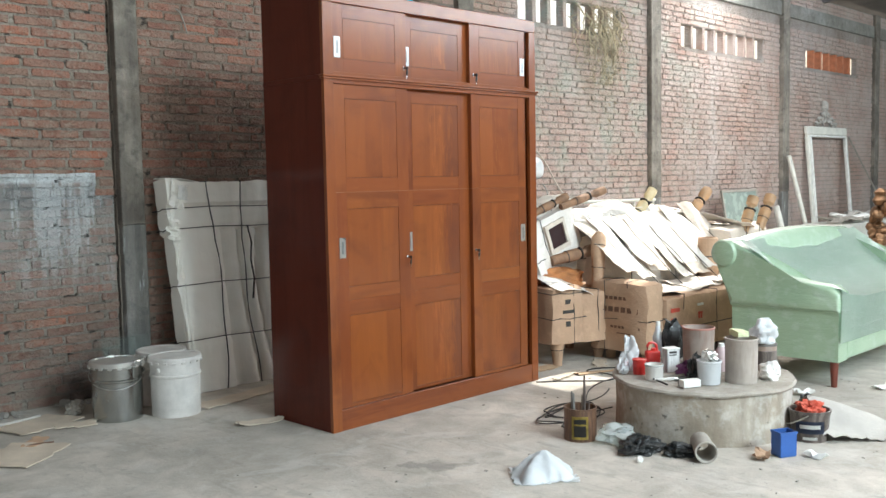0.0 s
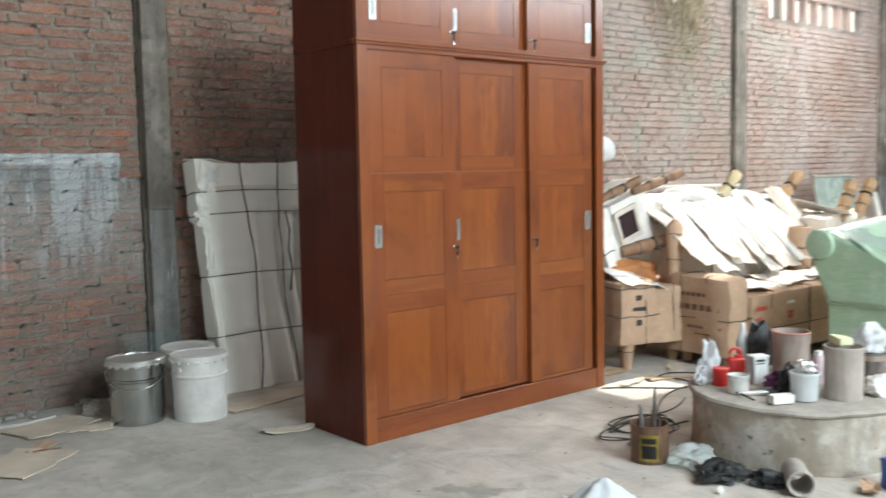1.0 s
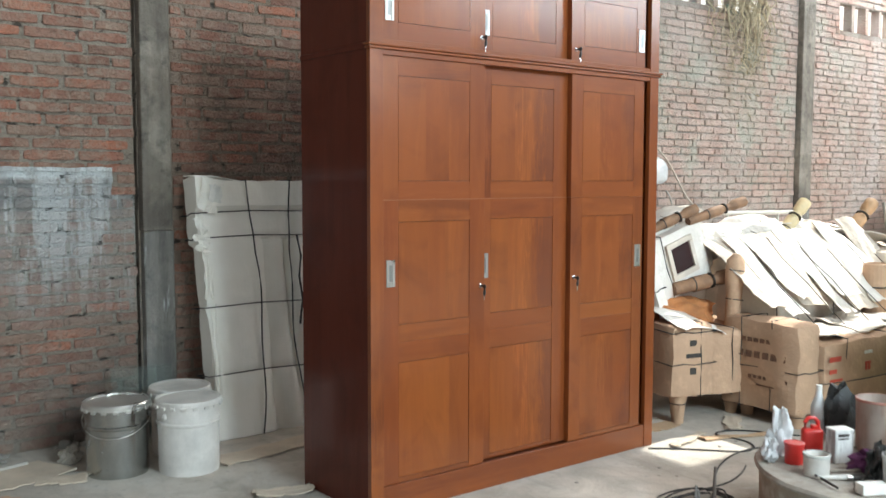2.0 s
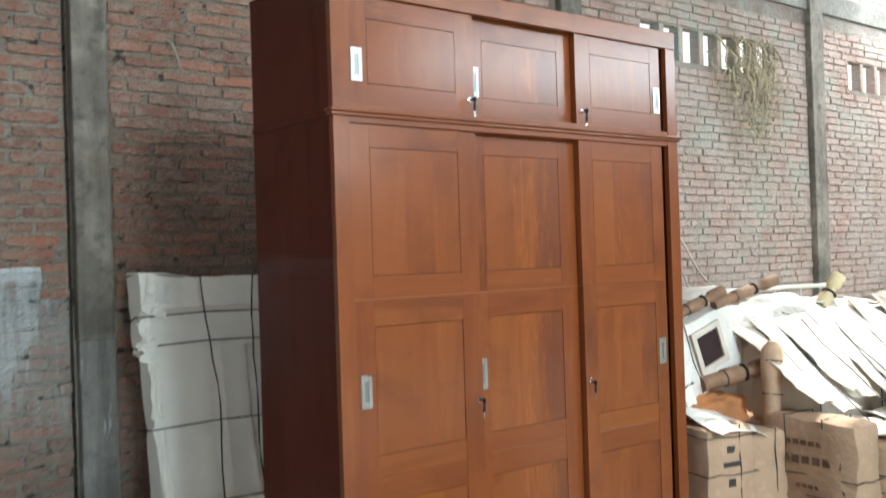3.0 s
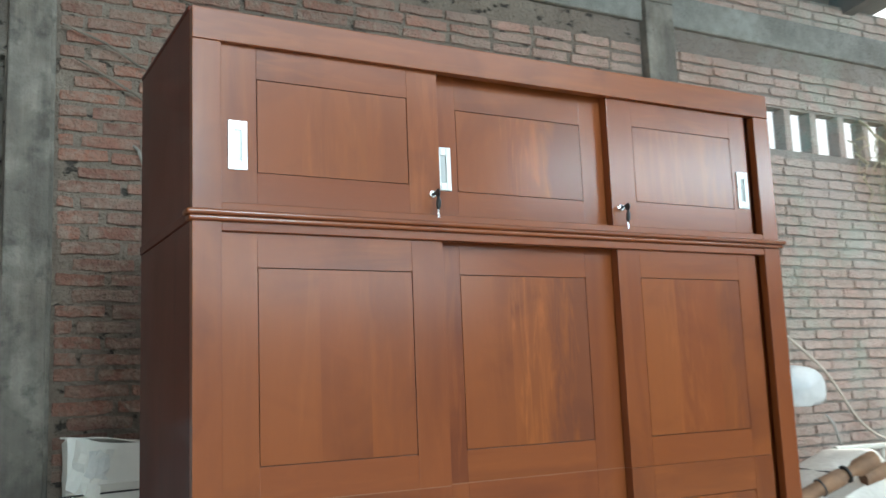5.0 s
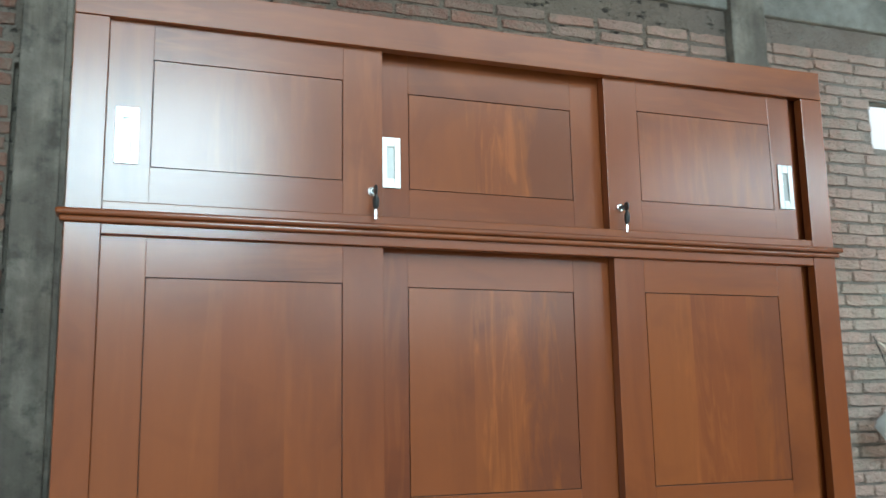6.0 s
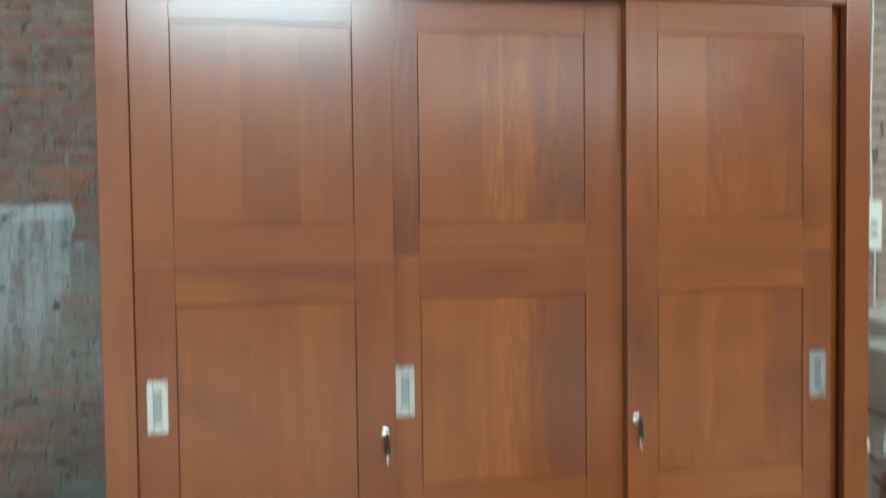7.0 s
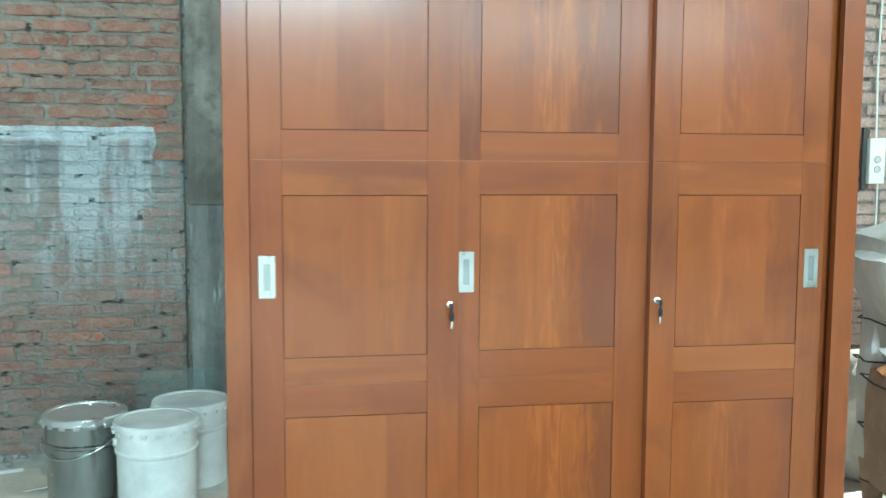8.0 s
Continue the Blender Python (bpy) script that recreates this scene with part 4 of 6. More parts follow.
for xc, drift in ((0.28, 0.05), (0.56, -0.03), (0.98, 0.02)):
    pts = [(xc + drift * math.sin(z * 2.2) + 0.01 * math.sin(z * 9), -0.02 if z < 1.08 else -0.047, z) for z in [BH * k / 14 for k in range(15)]] + [(xc, 0.06, BH + 0.012), (xc, BT + 0.004, BH - 0.03)]
    part("cord", tube(pts, 0.0045, 5), CORD, bundle)
part("cord_end", tube([(0.60, -0.014, 1.13), (0.61, -0.028, 1.0), (0.585, -0.03, 0.88), (0.60, -0.025, 0.74), (0.575, -0.035, 0.66), (0.56, -0.04, 0.60)], 0.007, 5), CORD, bundle)

# ---- pails by the wall ----


def pail(label, x, y, body_mat, lid_mat, turn, h=0.36, r=0.155):
    p = thing("pail", label, "pail", pose(x, y, 0, 0, 0, turn), "pails by the wall")
    prof = [(0.0, 0.004), (r - 0.012, 0.004), (r - 0.008, 0.0), (r - 0.006, 0.012), (r - 0.004, h * 0.66)]
    prof += [(r + 0.003, h * 0.675), (r + 0.004, h * 0.70), (r - 0.003, h * 0.715), (r - 0.001, h - 0.03), (r - 0.004, h - 0.03), (0.0, h - 0.03)]
    part("body", lathe(prof, 48), body_mat, p, smooth=True)
    bm = lathe([(0.0, h - 0.003), (r * 0.5, h - 0.003), (r - 0.03, h - 0.0035), (r - 0.013, h - 0.004), (r - 0.0125, h), (r + 0.004, h + 0.001), (r + 0.008, h - 0.005), (r + 0.007, h - 0.028), (r + 0.001, h - 0.03), (r - 0.001, h - 0.02), (0.0, h - 0.02)], 48)
    for k in range(18):
        a = 2 * math.pi * k / 18
        add_box(bm, -0.013, 0.013, -0.004, 0.006, -0.012, 0.004, 0.002, 1, Matrix.Translation((math.cos(a) * (r + 0.008), math.sin(a) * (r + 0.008), h - 0.026)) @ Euler((radians(-8), 0, a - math.pi / 2)).to_matrix().to_4x4())
    part("lid", bm, lid_mat, p, "crimped lid with folded lugs", False)
    for s in (-1, 1):
        part("ear", lathe([(0.0, 0.012), (0.012, 0.01), (0.017, 0.0), (0.0, 0.0)], 14, Matrix.Translation((s * (r - 0.001), 0, h * 0.8)) @ Euler((0, s * math.pi / 2, 0)).to_matrix().to_4x4()), body_mat, p)
    pts = [((r + 0.010) * math.cos(math.pi * k / 14), -(r + 0.010) * math.sin(math.pi * k / 14), h * 0.8 - 0.085 * math.sin(math.pi * k / 14)) for k in range(15)]
    part("bail", tube(pts, 0.002, 6), STEEL, p, "thin wire bail handle")
    return p


# same tin as the lid, without the sky brightness put into that one
TIN_BODY = plain("darker_tin_side", (0.43, 0.44, 0.43), 0.18, 1.0, 0.12, 5)
pail("shiny galvanised tin pail with a crimped lid", 2.368, 5.315, TIN_BODY, TIN, -30, 0.36, 0.154)
pail("dusty white tin pail with a crimped lid, beside the wardrobe", 2.664, 5.14, PAIL_WHITE, PAIL_WHITE, 200, 0.366, 0.153)
pail("white tin pail standing behind the other pails", 2.76, 5.485, PAIL_WHITE, PAIL_WHITE, 240, 0.35, 0.152)

pane = solo("glass_pane", box(0, 0.34, 0, 0.004, 0, 0.42, bevel=0.0008), GLASS, "greenish glass pane leaning on the pillar", "glass", at=pose(2.5, 5.70, 0.0, -14, 0, 0))

# ---- boards and scraps on the floor, west side ----


def flat_card(name, label, x, y, w, d, turn, mat, seed, z=0.002, bend=0.008):
    bm = sheet(w, d, 0.006, 10, 6, bend * 0.45, 0.007, seed)
    low = min(v.co.z for v in bm.verts)
    for v in bm.verts:
        v.co.z -= low
    return solo(name, bm, mat, label, "cardboard", at=pose(x, y, z, 0, 0, turn))


flat_card("cardboard_sheet", "torn brown cardboard sheet lying on concrete", 1.63, 4.93, 0.42, 0.34, 38, CARD_PALE, 1)
flat_card("cardboard_sheet", "bent cardboard sheet lying by the brick wall", 1.95, 5.50, 0.42, 0.30, 20, CARD_PALE, 2)
flat_card("cardboard_sheet", "small bent cardboard scrap beside the pails", 2.1, 5.32, 0.22, 0.13, -20, CARD_PALE, 3)
flat_card("cardboard_strip", "long flat cardboard strip in front of the bundle", 3.15, 5.17, 0.68, 0.17, 8, CARD_PALE, 4)
flat_card("cardboard_strip", "bent pale cardboard strip at the wardrobe's foot", 2.86, 4.52, 0.27, 0.09, -18, CARD_PALE, 5, bend=0.03)
flat_card("cardboard_scrap", "thin brown cardboard scrap lying on concrete", 1.78, 5.12, 0.2, 0.09, 50, CARTON, 6)
random.seed(12)
bm = bmesh.new()
for k in range(60):
    x, y = random.uniform(1.0, 2.75), WALL_Y - 0.02 - abs(random.gauss(0, 0.07))
    s = random.uniform(0.008, 0.035)
    add_box(bm, -s, s, -s * 0.7, s * 0.7, 0, s * random.uniform(0.6, 1.3), s * 0.3, 1, pose(x, y, 0, 0, 0, random.uniform(0, 180)))
solo("rubble", bm, PLASTER, "crumbs of mortar and brick along the wall", "rubble", kind="stuff")
solo("crumpled_rag", lump(0.05, 0.04, 0.045, 0.6, 2.6, 4, 4), GREY_TIMBER, "grey crumpled rag beside the tin pail", "rag", True, pose(2.22, 5.60, 0))
solo("hose", tube([(0.9, 5.72, 0.013), (1.3, 5.69, 0.013), (1.72, 5.657, 0.013), (1.83, 5.63, 0.013), (1.95, 5.65, 0.013), (2.03, 5.68, 0.013)], 0.013, 10), TARP_GREY, "pale grey hose end lying along the wall", "hose", True)
solo("twig", tube([(1.72, 5.07, 0.012), (1.77, 5.045, 0.014), (1.80, 5.05, 0.012), (1.85, 5.03, 0.012)], 0.005, 6, [0.003, 0.006, 0.005, 0.003]), PRINT_BROWN, "thin brown twig on the cardboard", "twig")
solo("tie_wire", tube([(3.22, WALL_Y + 0.01, 2.66), (3.235, WALL_Y - 0.03, 2.63), (3.255, WALL_Y - 0.045, 2.56), (3.275, WALL_Y - 0.05, 2.485)], 0.006, 6, [0.006, 0.007, 0.006, 0.004]), GREY_TIMBER, "rusty tie wire sticking out of the wall", "wire")

# ---- the concrete well ring with its clutter ----
RX, RY, RR, RH = 4.525, 2.555, 0.48, 0.268
well = thing("well_ring", "low stained concrete well ring with a dusty lid board", "well ring", pose(RX, RY, 0))
bm = lathe([(RR - 0.09, 0.0), (RR + 0.006, 0.0), (RR, RH * 0.5), (RR + 0.004, RH - 0.01), (RR - 0.004, RH), (RR - 0.09, RH)], 72)
crumple(bm, 0.005, 7.0, 2)
part("ring", bm, WELL, well, smooth=True)
bm = lathe([(0.0, RH), (RR + 0.022, RH), (RR + 0.026, RH + 0.01), (RR + 0.018, RH + 0.022), (RR * 0.7, RH + 0.022), (0.0, RH + 0.022)], 60)
crumple(bm, 0.006, 5.0, 3, False)
part("lid_board", bm, LID_BOARD, well, "warped dusty lid board")
WZ = RH + 0.024


def on_well(x, y, turn=0):
    return pose(x, y, WZ, 0, 0, turn)


def paint_pot(label, m, r0, r1, h, mat, rim_mat, open_top=True, handle=False, band=None):
    p = thing("paint_pot", label, "paint pot", m)
    prof = [(0.0, 0.003), (r0 - 0.004, 0.003), (r0, 0.0), (r1, h - 0.008), (r1 + 0.001, h - 0.006), (r1 + 0.001, h), (r1 - 0.004, h)]
    prof += [(r0 - 0.004, h * 0.45), (0.0, h * 0.45)] if open_top else [(0.0, h - 0.004)]
    part("body", lathe(prof, 36), mat, p, smooth=True)
    part("rim", lathe([(r1 + 0.0012, h - 0.010), (r1 + 0.0032, h - 0.008), (r1 + 0.0032, h + 0.001), (r1 - 0.003, h + 0.002), (r1 - 0.003, h - 0.002)], 36), rim_mat, p)
    if band:
        rb = r0 + (r1 - r0) * 0.5 + 0.0012
        part("label_band", lathe([(rb - 0.0005, h * 0.22), (rb, h * 0.24), (rb + (r1 - r0) * 0.4, h * 0.74), (rb - 0.0005, h * 0.76)], 36), band, p)
    if handle:
        pts = [((r1 + 0.006) * math.cos(math.pi * k / 12), -(0.01 + (r1 + 0.004) * math.sin(math.pi * k / 12)), h * 0.86 - h * 0.38 * math.sin(math.pi * k / 12)) for k in range(13)]
        part("bail", tube(pts, 0.003, 6), STEEL, p)
    return p


paint_pot("large stained grey-brown paint pot on the well lid", on_well(4.74, 2.70), 0.088, 0.093, 0.225, POT_A, plain("pink_rim", (0.42, 0.2, 0.16), 0.6))
potb = paint_pot("large pale paint pot with dried drips on the well lid", on_well(4.47, 2.29), 0.084, 0.087, 0.24, POT_B, POT_B)
paint_pot("dented paint tin with a dark label behind the pots", on_well(4.86, 2.345), 0.066, 0.068, 0.15, POT_A, STEEL_DARK, band=CAN_DARK)
smear = thing("square_can", "square white can with black paint smears on the well lid", "can", on_well(4.46, 2.72, -25))
part("body", box(-0.043, 0.043, -0.032, 0.032, 0, 0.135, bevel=0.004), POT_WHITE, smear)
part("top_rim", box(-0.044, 0.044, -0.033, 0.033, 0.133, 0.139, bevel=0.001), PRINT_WHITE, smear)
for z0, z1 in ((0.098, 0.104), (0.11, 0.122)):
    part("print", box(-0.03, 0.02, -0.0335, -0.0322, z0, z1), PRINT_DARK, smear)
paint_pot("small white plastic tub on the well lid", on_well(4.32, 2.40), 0.058, 0.064, 0.125, BAG_WHITE, BAG_WHITE)
paint_pot("small cloudy jar on the well lid", on_well(4.22, 2.68), 0.048, 0.05, 0.085, PAIL_WHITE, CLEAR)
paint_pot("small red capped jar on the well lid", on_well(4.29, 2.82), 0.036, 0.038, 0.085, RED, RED, False)
jug = thing("red_jug", "red plastic jug with a loop handle on the well lid", "jug", on_well(4.50, 2.865, -42))
part("body", box(-0.042, 0.042, -0.028, 0.028, 0, 0.1, bevel=0.012, seg=3), RED, jug, smooth=True)
part("handle", tube([(-0.03, 0, 0.095), (-0.032, 0, 0.125), (-0.018, 0, 0.145), (0.006, 0, 0.146), (0.022, 0, 0.13), (0.026, 0, 0.096)], 0.0085, 8), RED, jug, smooth=True)
part("cap", lathe([(0.0, 0.116), (0.013, 0.116), (0.015, 0.112), (0.015, 0.098), (0.0, 0.098)], 18, pose(0.006, 0, 0)), RED, jug)
spray = thing("spray_bottle", "cloudy white plastic bottle on the well lid", "bottle", on_well(4.78, 3.0))
part("body", lathe([(0.0, 0.0), (0.03, 0.0), (0.034, 0.008), (0.034, 0.13), (0.018, 0.17), (0.013, 0.2), (0.0, 0.2)], 20), BAG_WHITE, spray, smooth=True)
part("cap", lathe([(0.0, 0.225), (0.013, 0.225), (0.015, 0.2), (0.0, 0.2)], 16), PRINT_WHITE, spray)
pink = thing("plastic_bottle", "pinkish cloudy plastic bottle beside the pots", "bottle", on_well(4.66, 2.51))
part("body", lathe([(0.0, 0.0), (0.034, 0.0), (0.036, 0.01), (0.036, 0.11), (0.02, 0.14), (0.0, 0.14)], 20), plain("pink_plastic", (0.55, 0.42, 0.42), 0.4), pink, smooth=True)
part("cap", lathe([(0.0, 0.16), (0.017, 0.16), (0.02, 0.138), (0.0, 0.138)], 16), PRINT_WHITE, pink)
solo("black_bag", lump(0.075, 0.07, 0.13, 0.4, 2.6, 6), BAG_BLACK, "knotted black plastic bag on the well lid", "bag", True, pose(4.84, 2.93, WZ))
solo("crumpled_plastic", lump(0.05, 0.045, 0.105, 0.6, 2.0, 7, 4), BAG_WHITE, "white crumpled plastic on the well lid", "plastic", True, pose(4.36, 2.93, WZ))
solo("crumpled_plastic", lump(0.07, 0.03, 0.045, 0.6, 2.3, 8, 4), BAG_WHITE, "flat white crumpled plastic at the lid's edge", "plastic", True, pose(4.26, 2.91, WZ, 0, 0, 30))
bag_top = solo("white_bag", lump(0.085, 0.065, 0.078, 0.42, 1.7, 9, 4), BAG_WHITE, "white crumpled plastic bag stuffed on a paint tin", "bag", True, pose(4.86, 2.345, WZ + 0.152))
solo("white_rag", lump(0.07, 0.05, 0.055, 0.42, 1.8, 10, 4), PRINT_WHITE, "white paint-stained rag on the well lid", "rag", True, pose(4.63, 2.2, WZ, 0, 0, 20))
solo("sponge", crumple(dense_box(-0.05, 0.05, -0.03, 0.03, 0, 0.032, 0.012), 0.006, 18.0, 5), plain("lime_sponge", (0.66, 0.68, 0.42), 0.9), "pale yellow-green sponge laid over a pot's rim", "sponge", at=pose(4.50, 2.32, WZ + 0.243, 0, 0, 55))
solo("purple_rag", lump(0.085, 0.045, 0.05, 0.7, 3.2, 11), CLOTH_PURPLE, "dark purple rag between jars on the well lid", "rag", False, pose(4.45, 2.57, WZ, 0, 0, -40))
solo("purple_rag", lump(0.05, 0.035, 0.075, 0.7, 3.6, 12), BAG_BLACK, "small dark rag beside the plastic tub", "rag", False, pose(4.37, 2.51, WZ))
smallbox = thing("small_box", "small white box with dark sides on the well lid", "box", on_well(4.18, 2.44, -28))
part("tray", box(-0.05, 0.05, -0.03, 0.03, 0, 0.036, bevel=0.002), PRINT_DARK, smallbox)
part("sleeve", box(-0.052, 0.052, -0.032, 0.02, 0.001, 0.040, bevel=0.002), PRINT_WHITE, smallbox)
brush = thing("paint_brush", "paint brush with a pale handle lying on the lid", "brush", on_well(4.24, 2.58, -35))
part("handle", tube([(-0.1, 0, 0.012), (-0.03, 0, 0.012), (0.01, 0, 0.012)], 0.008, 8, [0.006, 0.009, 0.011]), PAIL_WHITE, brush)
part("ferrule", box(0.01, 0.035, -0.016, 0.016, 0.004, 0.02, bevel=0.003), STEEL, brush)
part("bristles", box(0.035, 0.085, -0.018, 0.018, 0.004, 0.019, bevel=0.005), PRINT_DARK, brush)
tuft = solo("steel_wool", lump(0.04, 0.04, 0.04, 0.5, 4.0, 13), TIN, "tangle of silvery wire in the plastic tub", "wire", False, pose(4.32, 2.40, WZ + 0.11))

random.seed(77)
for k, (x, y, a, ln) in enumerate(((4.28, 2.52, 20, 0.30), (4.36, 2.60, -38, 0.24), (4.62, 2.36, 12, 0.26), (4.16, 2.62, 62, 0.2), (4.60, 2.78, -15, 0.28))):
    pts = [(-ln / 2, 0, 0.008), (-ln / 6, random.uniform(-0.012, 0.012), 0.011), (ln / 6, random.uniform(-0.012, 0.012), 0.012), (ln / 2, 0, 0.008)]
    solo("stick", tube(pts, 0.005, 6), (PRINT_DARK, GREY_TIMBER, LEG_BROWN)[k % 3], "thin stained stick lying on the well lid", "stick", at=on_well(x, y, a), group="sticks on the lid")

# ---- things on the floor round the well ring ----
can = thing("paint_can", "brown paint can with yellow label, full of brushes", "paint can", pose(3.83, 2.90, 0, 0, 0, 215))
part("body", lathe([(0.0, 0.003), (0.084, 0.003), (0.088, 0.0), (0.088, 0.168), (0.091, 0.17), (0.091, 0.178), (0.083, 0.178), (0.083, 0.09), (0.0, 0.09)], 40), CAN_BROWN, can, smooth=True)


def curved_label(r, a0, a1, z0, z1, n=10):
    bm = bmesh.new()
    lo, hi = [], []
    for k in range(n + 1):
        a = radians(a0 + (a1 - a0) * k / n)
        lo.append(bm.verts.new((r * math.cos(a), r * math.sin(a), z0)))
        hi.append(bm.verts.new((r * math.cos(a), r * math.sin(a), z1)))
    for k in range(n):
        bm.faces.new((lo[k], lo[k + 1], hi[k + 1], hi[k]))
    bmesh.ops.solidify(bm, geom=bm.faces[:], thickness=-0.0012)
    return bm


part("label", curved_label(0.0885, -30, 30, 0.015, 0.14), PRINT_YELLOW, can)
part("label_print", curved_label(0.0905, -21, 21, 0.03, 0.09), PRINT_DARK, can)
part("label_print", curved_label(0.0905, -21, 21, 0.1, 0.125), PRINT_DARK, can)
for k, (dx, dy, h, lean) in enumerate(((0.0, 0.02, 0.35, 4), (0.03, -0.03, 0.25, -8), (-0.035, 0.01, 0.24, 10), (0.02, 0.04, 0.22, 14), (-0.02, -0.04, 0.24, -14))):
    part("brush", tube([(dx, dy, 0.05), (dx * 1.2 + 0.002 * lean, dy * 1.1, h * 0.6), (dx * 1.3 + 0.004 * lean, dy * 1.2, h)], 0.008, 6, [0.009, 0.009, 0.005]), (CAN_DARK, STEEL_DARK, GREY_TIMBER)[k % 3], can)
solo("clear_wrap", lump(0.105, 0.085, 0.05, 0.5, 2.2, 33, 4), CLEAR, "crumpled clear plastic wrap lying on the floor", "plastic", True, pose(3.92, 2.72, 0.0, 0, 0, 10))
solo("black_bag", lump(0.105, 0.075, 0.04, 0.6, 2.0, 14, 5), BAG_BLACK, "flat black plastic bag crumpled on the floor", "bag", True, pose(3.83, 2.52, 0, 0, 0, -35))
solo("black_bag", lump(0.075, 0.05, 0.035, 0.6, 2.6, 15, 4), BAG_BLACK, "end of a black plastic bag beside the pipe", "bag", True, pose(3.91, 2.33, 0, 0, 0, -50))
bm = lathe([(0.050, 0.0), (0.054, 0.0), (0.056, 0.005), (0.056, 0.03), (0.051, 0.034), (0.051, 0.2), (0.045, 0.2), (0.045, 0.004), (0.050, 0.0)], 36)
solo("pipe_stub", bm, PVC, "short grey drain pipe stub lying on the floor", "pipe", True, pose(3.865, 2.165, 0.056, 0, 0, 0) @ Euler((0, radians(90), radians(38))).to_matrix().to_4x4())
bm = sheet(0.36, 0.3, 0.003, 30, 26, 0.0, 0.0, 16)
for v in bm.verts:
    x, y = v.co.x / 0.15, v.co.y / 0.12
    d = math.sqrt(x * x + y * y)
    fold = 0.5 + 0.5 * math.sin(5.0 * math.atan2(y, x + 0.01) + 2.0 * noise.noise(Vector((x, y, 2.0))))
    v.co.z += 0.125 * max(0.0, 1.0 - d / (1.05 + 0.35 * fold)) ** 0.75 + 0.018 * abs(noise.noise(Vector((x * 2.2, y * 2.2, 7.0)))) + 0.004
    shrink = 0.82 + 0.2 * noise.noise(Vector((x * 0.8, y * 0.8, 4.0)))
    v.co.x, v.co.y = v.co.x * shrink, v.co.y * shrink
low = min(v.co.z for v in bm.verts)
for v in bm.verts:
    v.co.z -= low
solo("white_bag", bm, BAG_WHITE, "white crumpled plastic bag lying on the floor", "bag", True, pose(3.19, 2.65, 0, 0, 0, -40))
solo("white_scrap", lump(0.018, 0.014, 0.02, 0.5, 3, 17, 2), PRINT_WHITE, "small white scrap beside the black bag", "scrap", at=pose(3.67, 2.42, 0))
jerry = thing("plastic_box", "blue plastic box with an open top", "box", pose(4.245, 1.945, 0, 0, 0, -28))
part("base", box(-0.046, 0.046, -0.036, 0.036, 0, 0.006, bevel=0.002), BLUE, jerry)
for b in ((-0.048, -0.044, -0.038, 0.038), (0.044, 0.048, -0.038, 0.038), (-0.044, 0.044, -0.038, -0.034), (-0.044, 0.044, 0.034, 0.038)):
    part("side", box(b[0], b[1], b[2], b[3], 0.004, 0.128, bevel=0.0012), BLUE, jerry)
for b in ((-0.051, 0.051, -0.041, -0.0385), (-0.051, 0.051, 0.0385, 0.041), (-0.051, -0.0485, -0.0385, 0.0385), (0.0485, 0.051, -0.0385, 0.0385)):
    part("rim", box(b[0], b[1], b[2], b[3], 0.116, 0.1285, bevel=0.0008), BLUE, jerry)
bucket = thing("dark_bucket", "dark paint bucket with plain label shapes and red rags", "bucket", pose(4.62, 1.975, 0, 0, 0, 205))
part("body", lathe([(0.0, 0.004), (0.088, 0.004), (0.092, 0.0), (0.104, 0.15), (0.108, 0.152), (0.108, 0.165), (0.1, 0.165), (0.09, 0.08), (0.0, 0.08)], 40), CAN_DARK, bucket, smooth=True)
part("label", curved_label(0.1012, -44, 44, 0.05, 0.122), plain("navy_label", (0.03, 0.04, 0.075), 0.45), bucket, "dark blue label with a pale bar")
part("label_print", curved_label(0.1026, -30, 30, 0.076, 0.097), PRINT_WHITE, bucket)
part("label", curved_label(0.0945, -22, 22, 0.015, 0.03), PRINT_WHITE, bucket)
part("rag", lump(0.075, 0.065, 0.045, 0.6, 2.6, 18, 4), CLOTH_RED, bucket, "red rag stuffed in the top")
bucket.children[-1].location.z = 0.125
part("bail", tube([(0.11 * math.cos(math.pi * k / 12), -(0.01 + 0.108 * math.sin(math.pi * k / 12)), 0.15 - 0.07 * math.sin(math.pi * k / 12)) for k in range(13)], 0.0035, 6), STEEL, bucket)
solo("dark_rag", lump(0.07, 0.05, 0.1, 0.6, 2.6, 19), BAG_BLACK, "dark rag between the bucket and the well ring", "rag", False, pose(4.83, 2.09, 0))
bm = sheet(0.5, 0.36, 0.004, 18, 14, 0.0, 0.02, 21)
for v in bm.verts:
    u = min(1.0, max(0.0, v.co.x / 0.5 + 0.5))
    v.co.z = max(0.0, v.co.z) + 0.21 * (1 - u) ** 0.7 * (1 - 1.5 * abs(v.co.y / 0.36 - 0.1)) + 0.012 * math.sin(v.co.y * 30 + u * 5) * (1 - u)
low = min(v.co.z for v in bm.verts)
for v in bm.verts:
    v.co.z -= low
solo("grey_sheet", bm, TARP_GREY, "stiff grey crumpled sheet tented on the floor", "sheet", False, pose(4.88, 1.84, 0.0, 0, 0, -42))
random.seed(5)
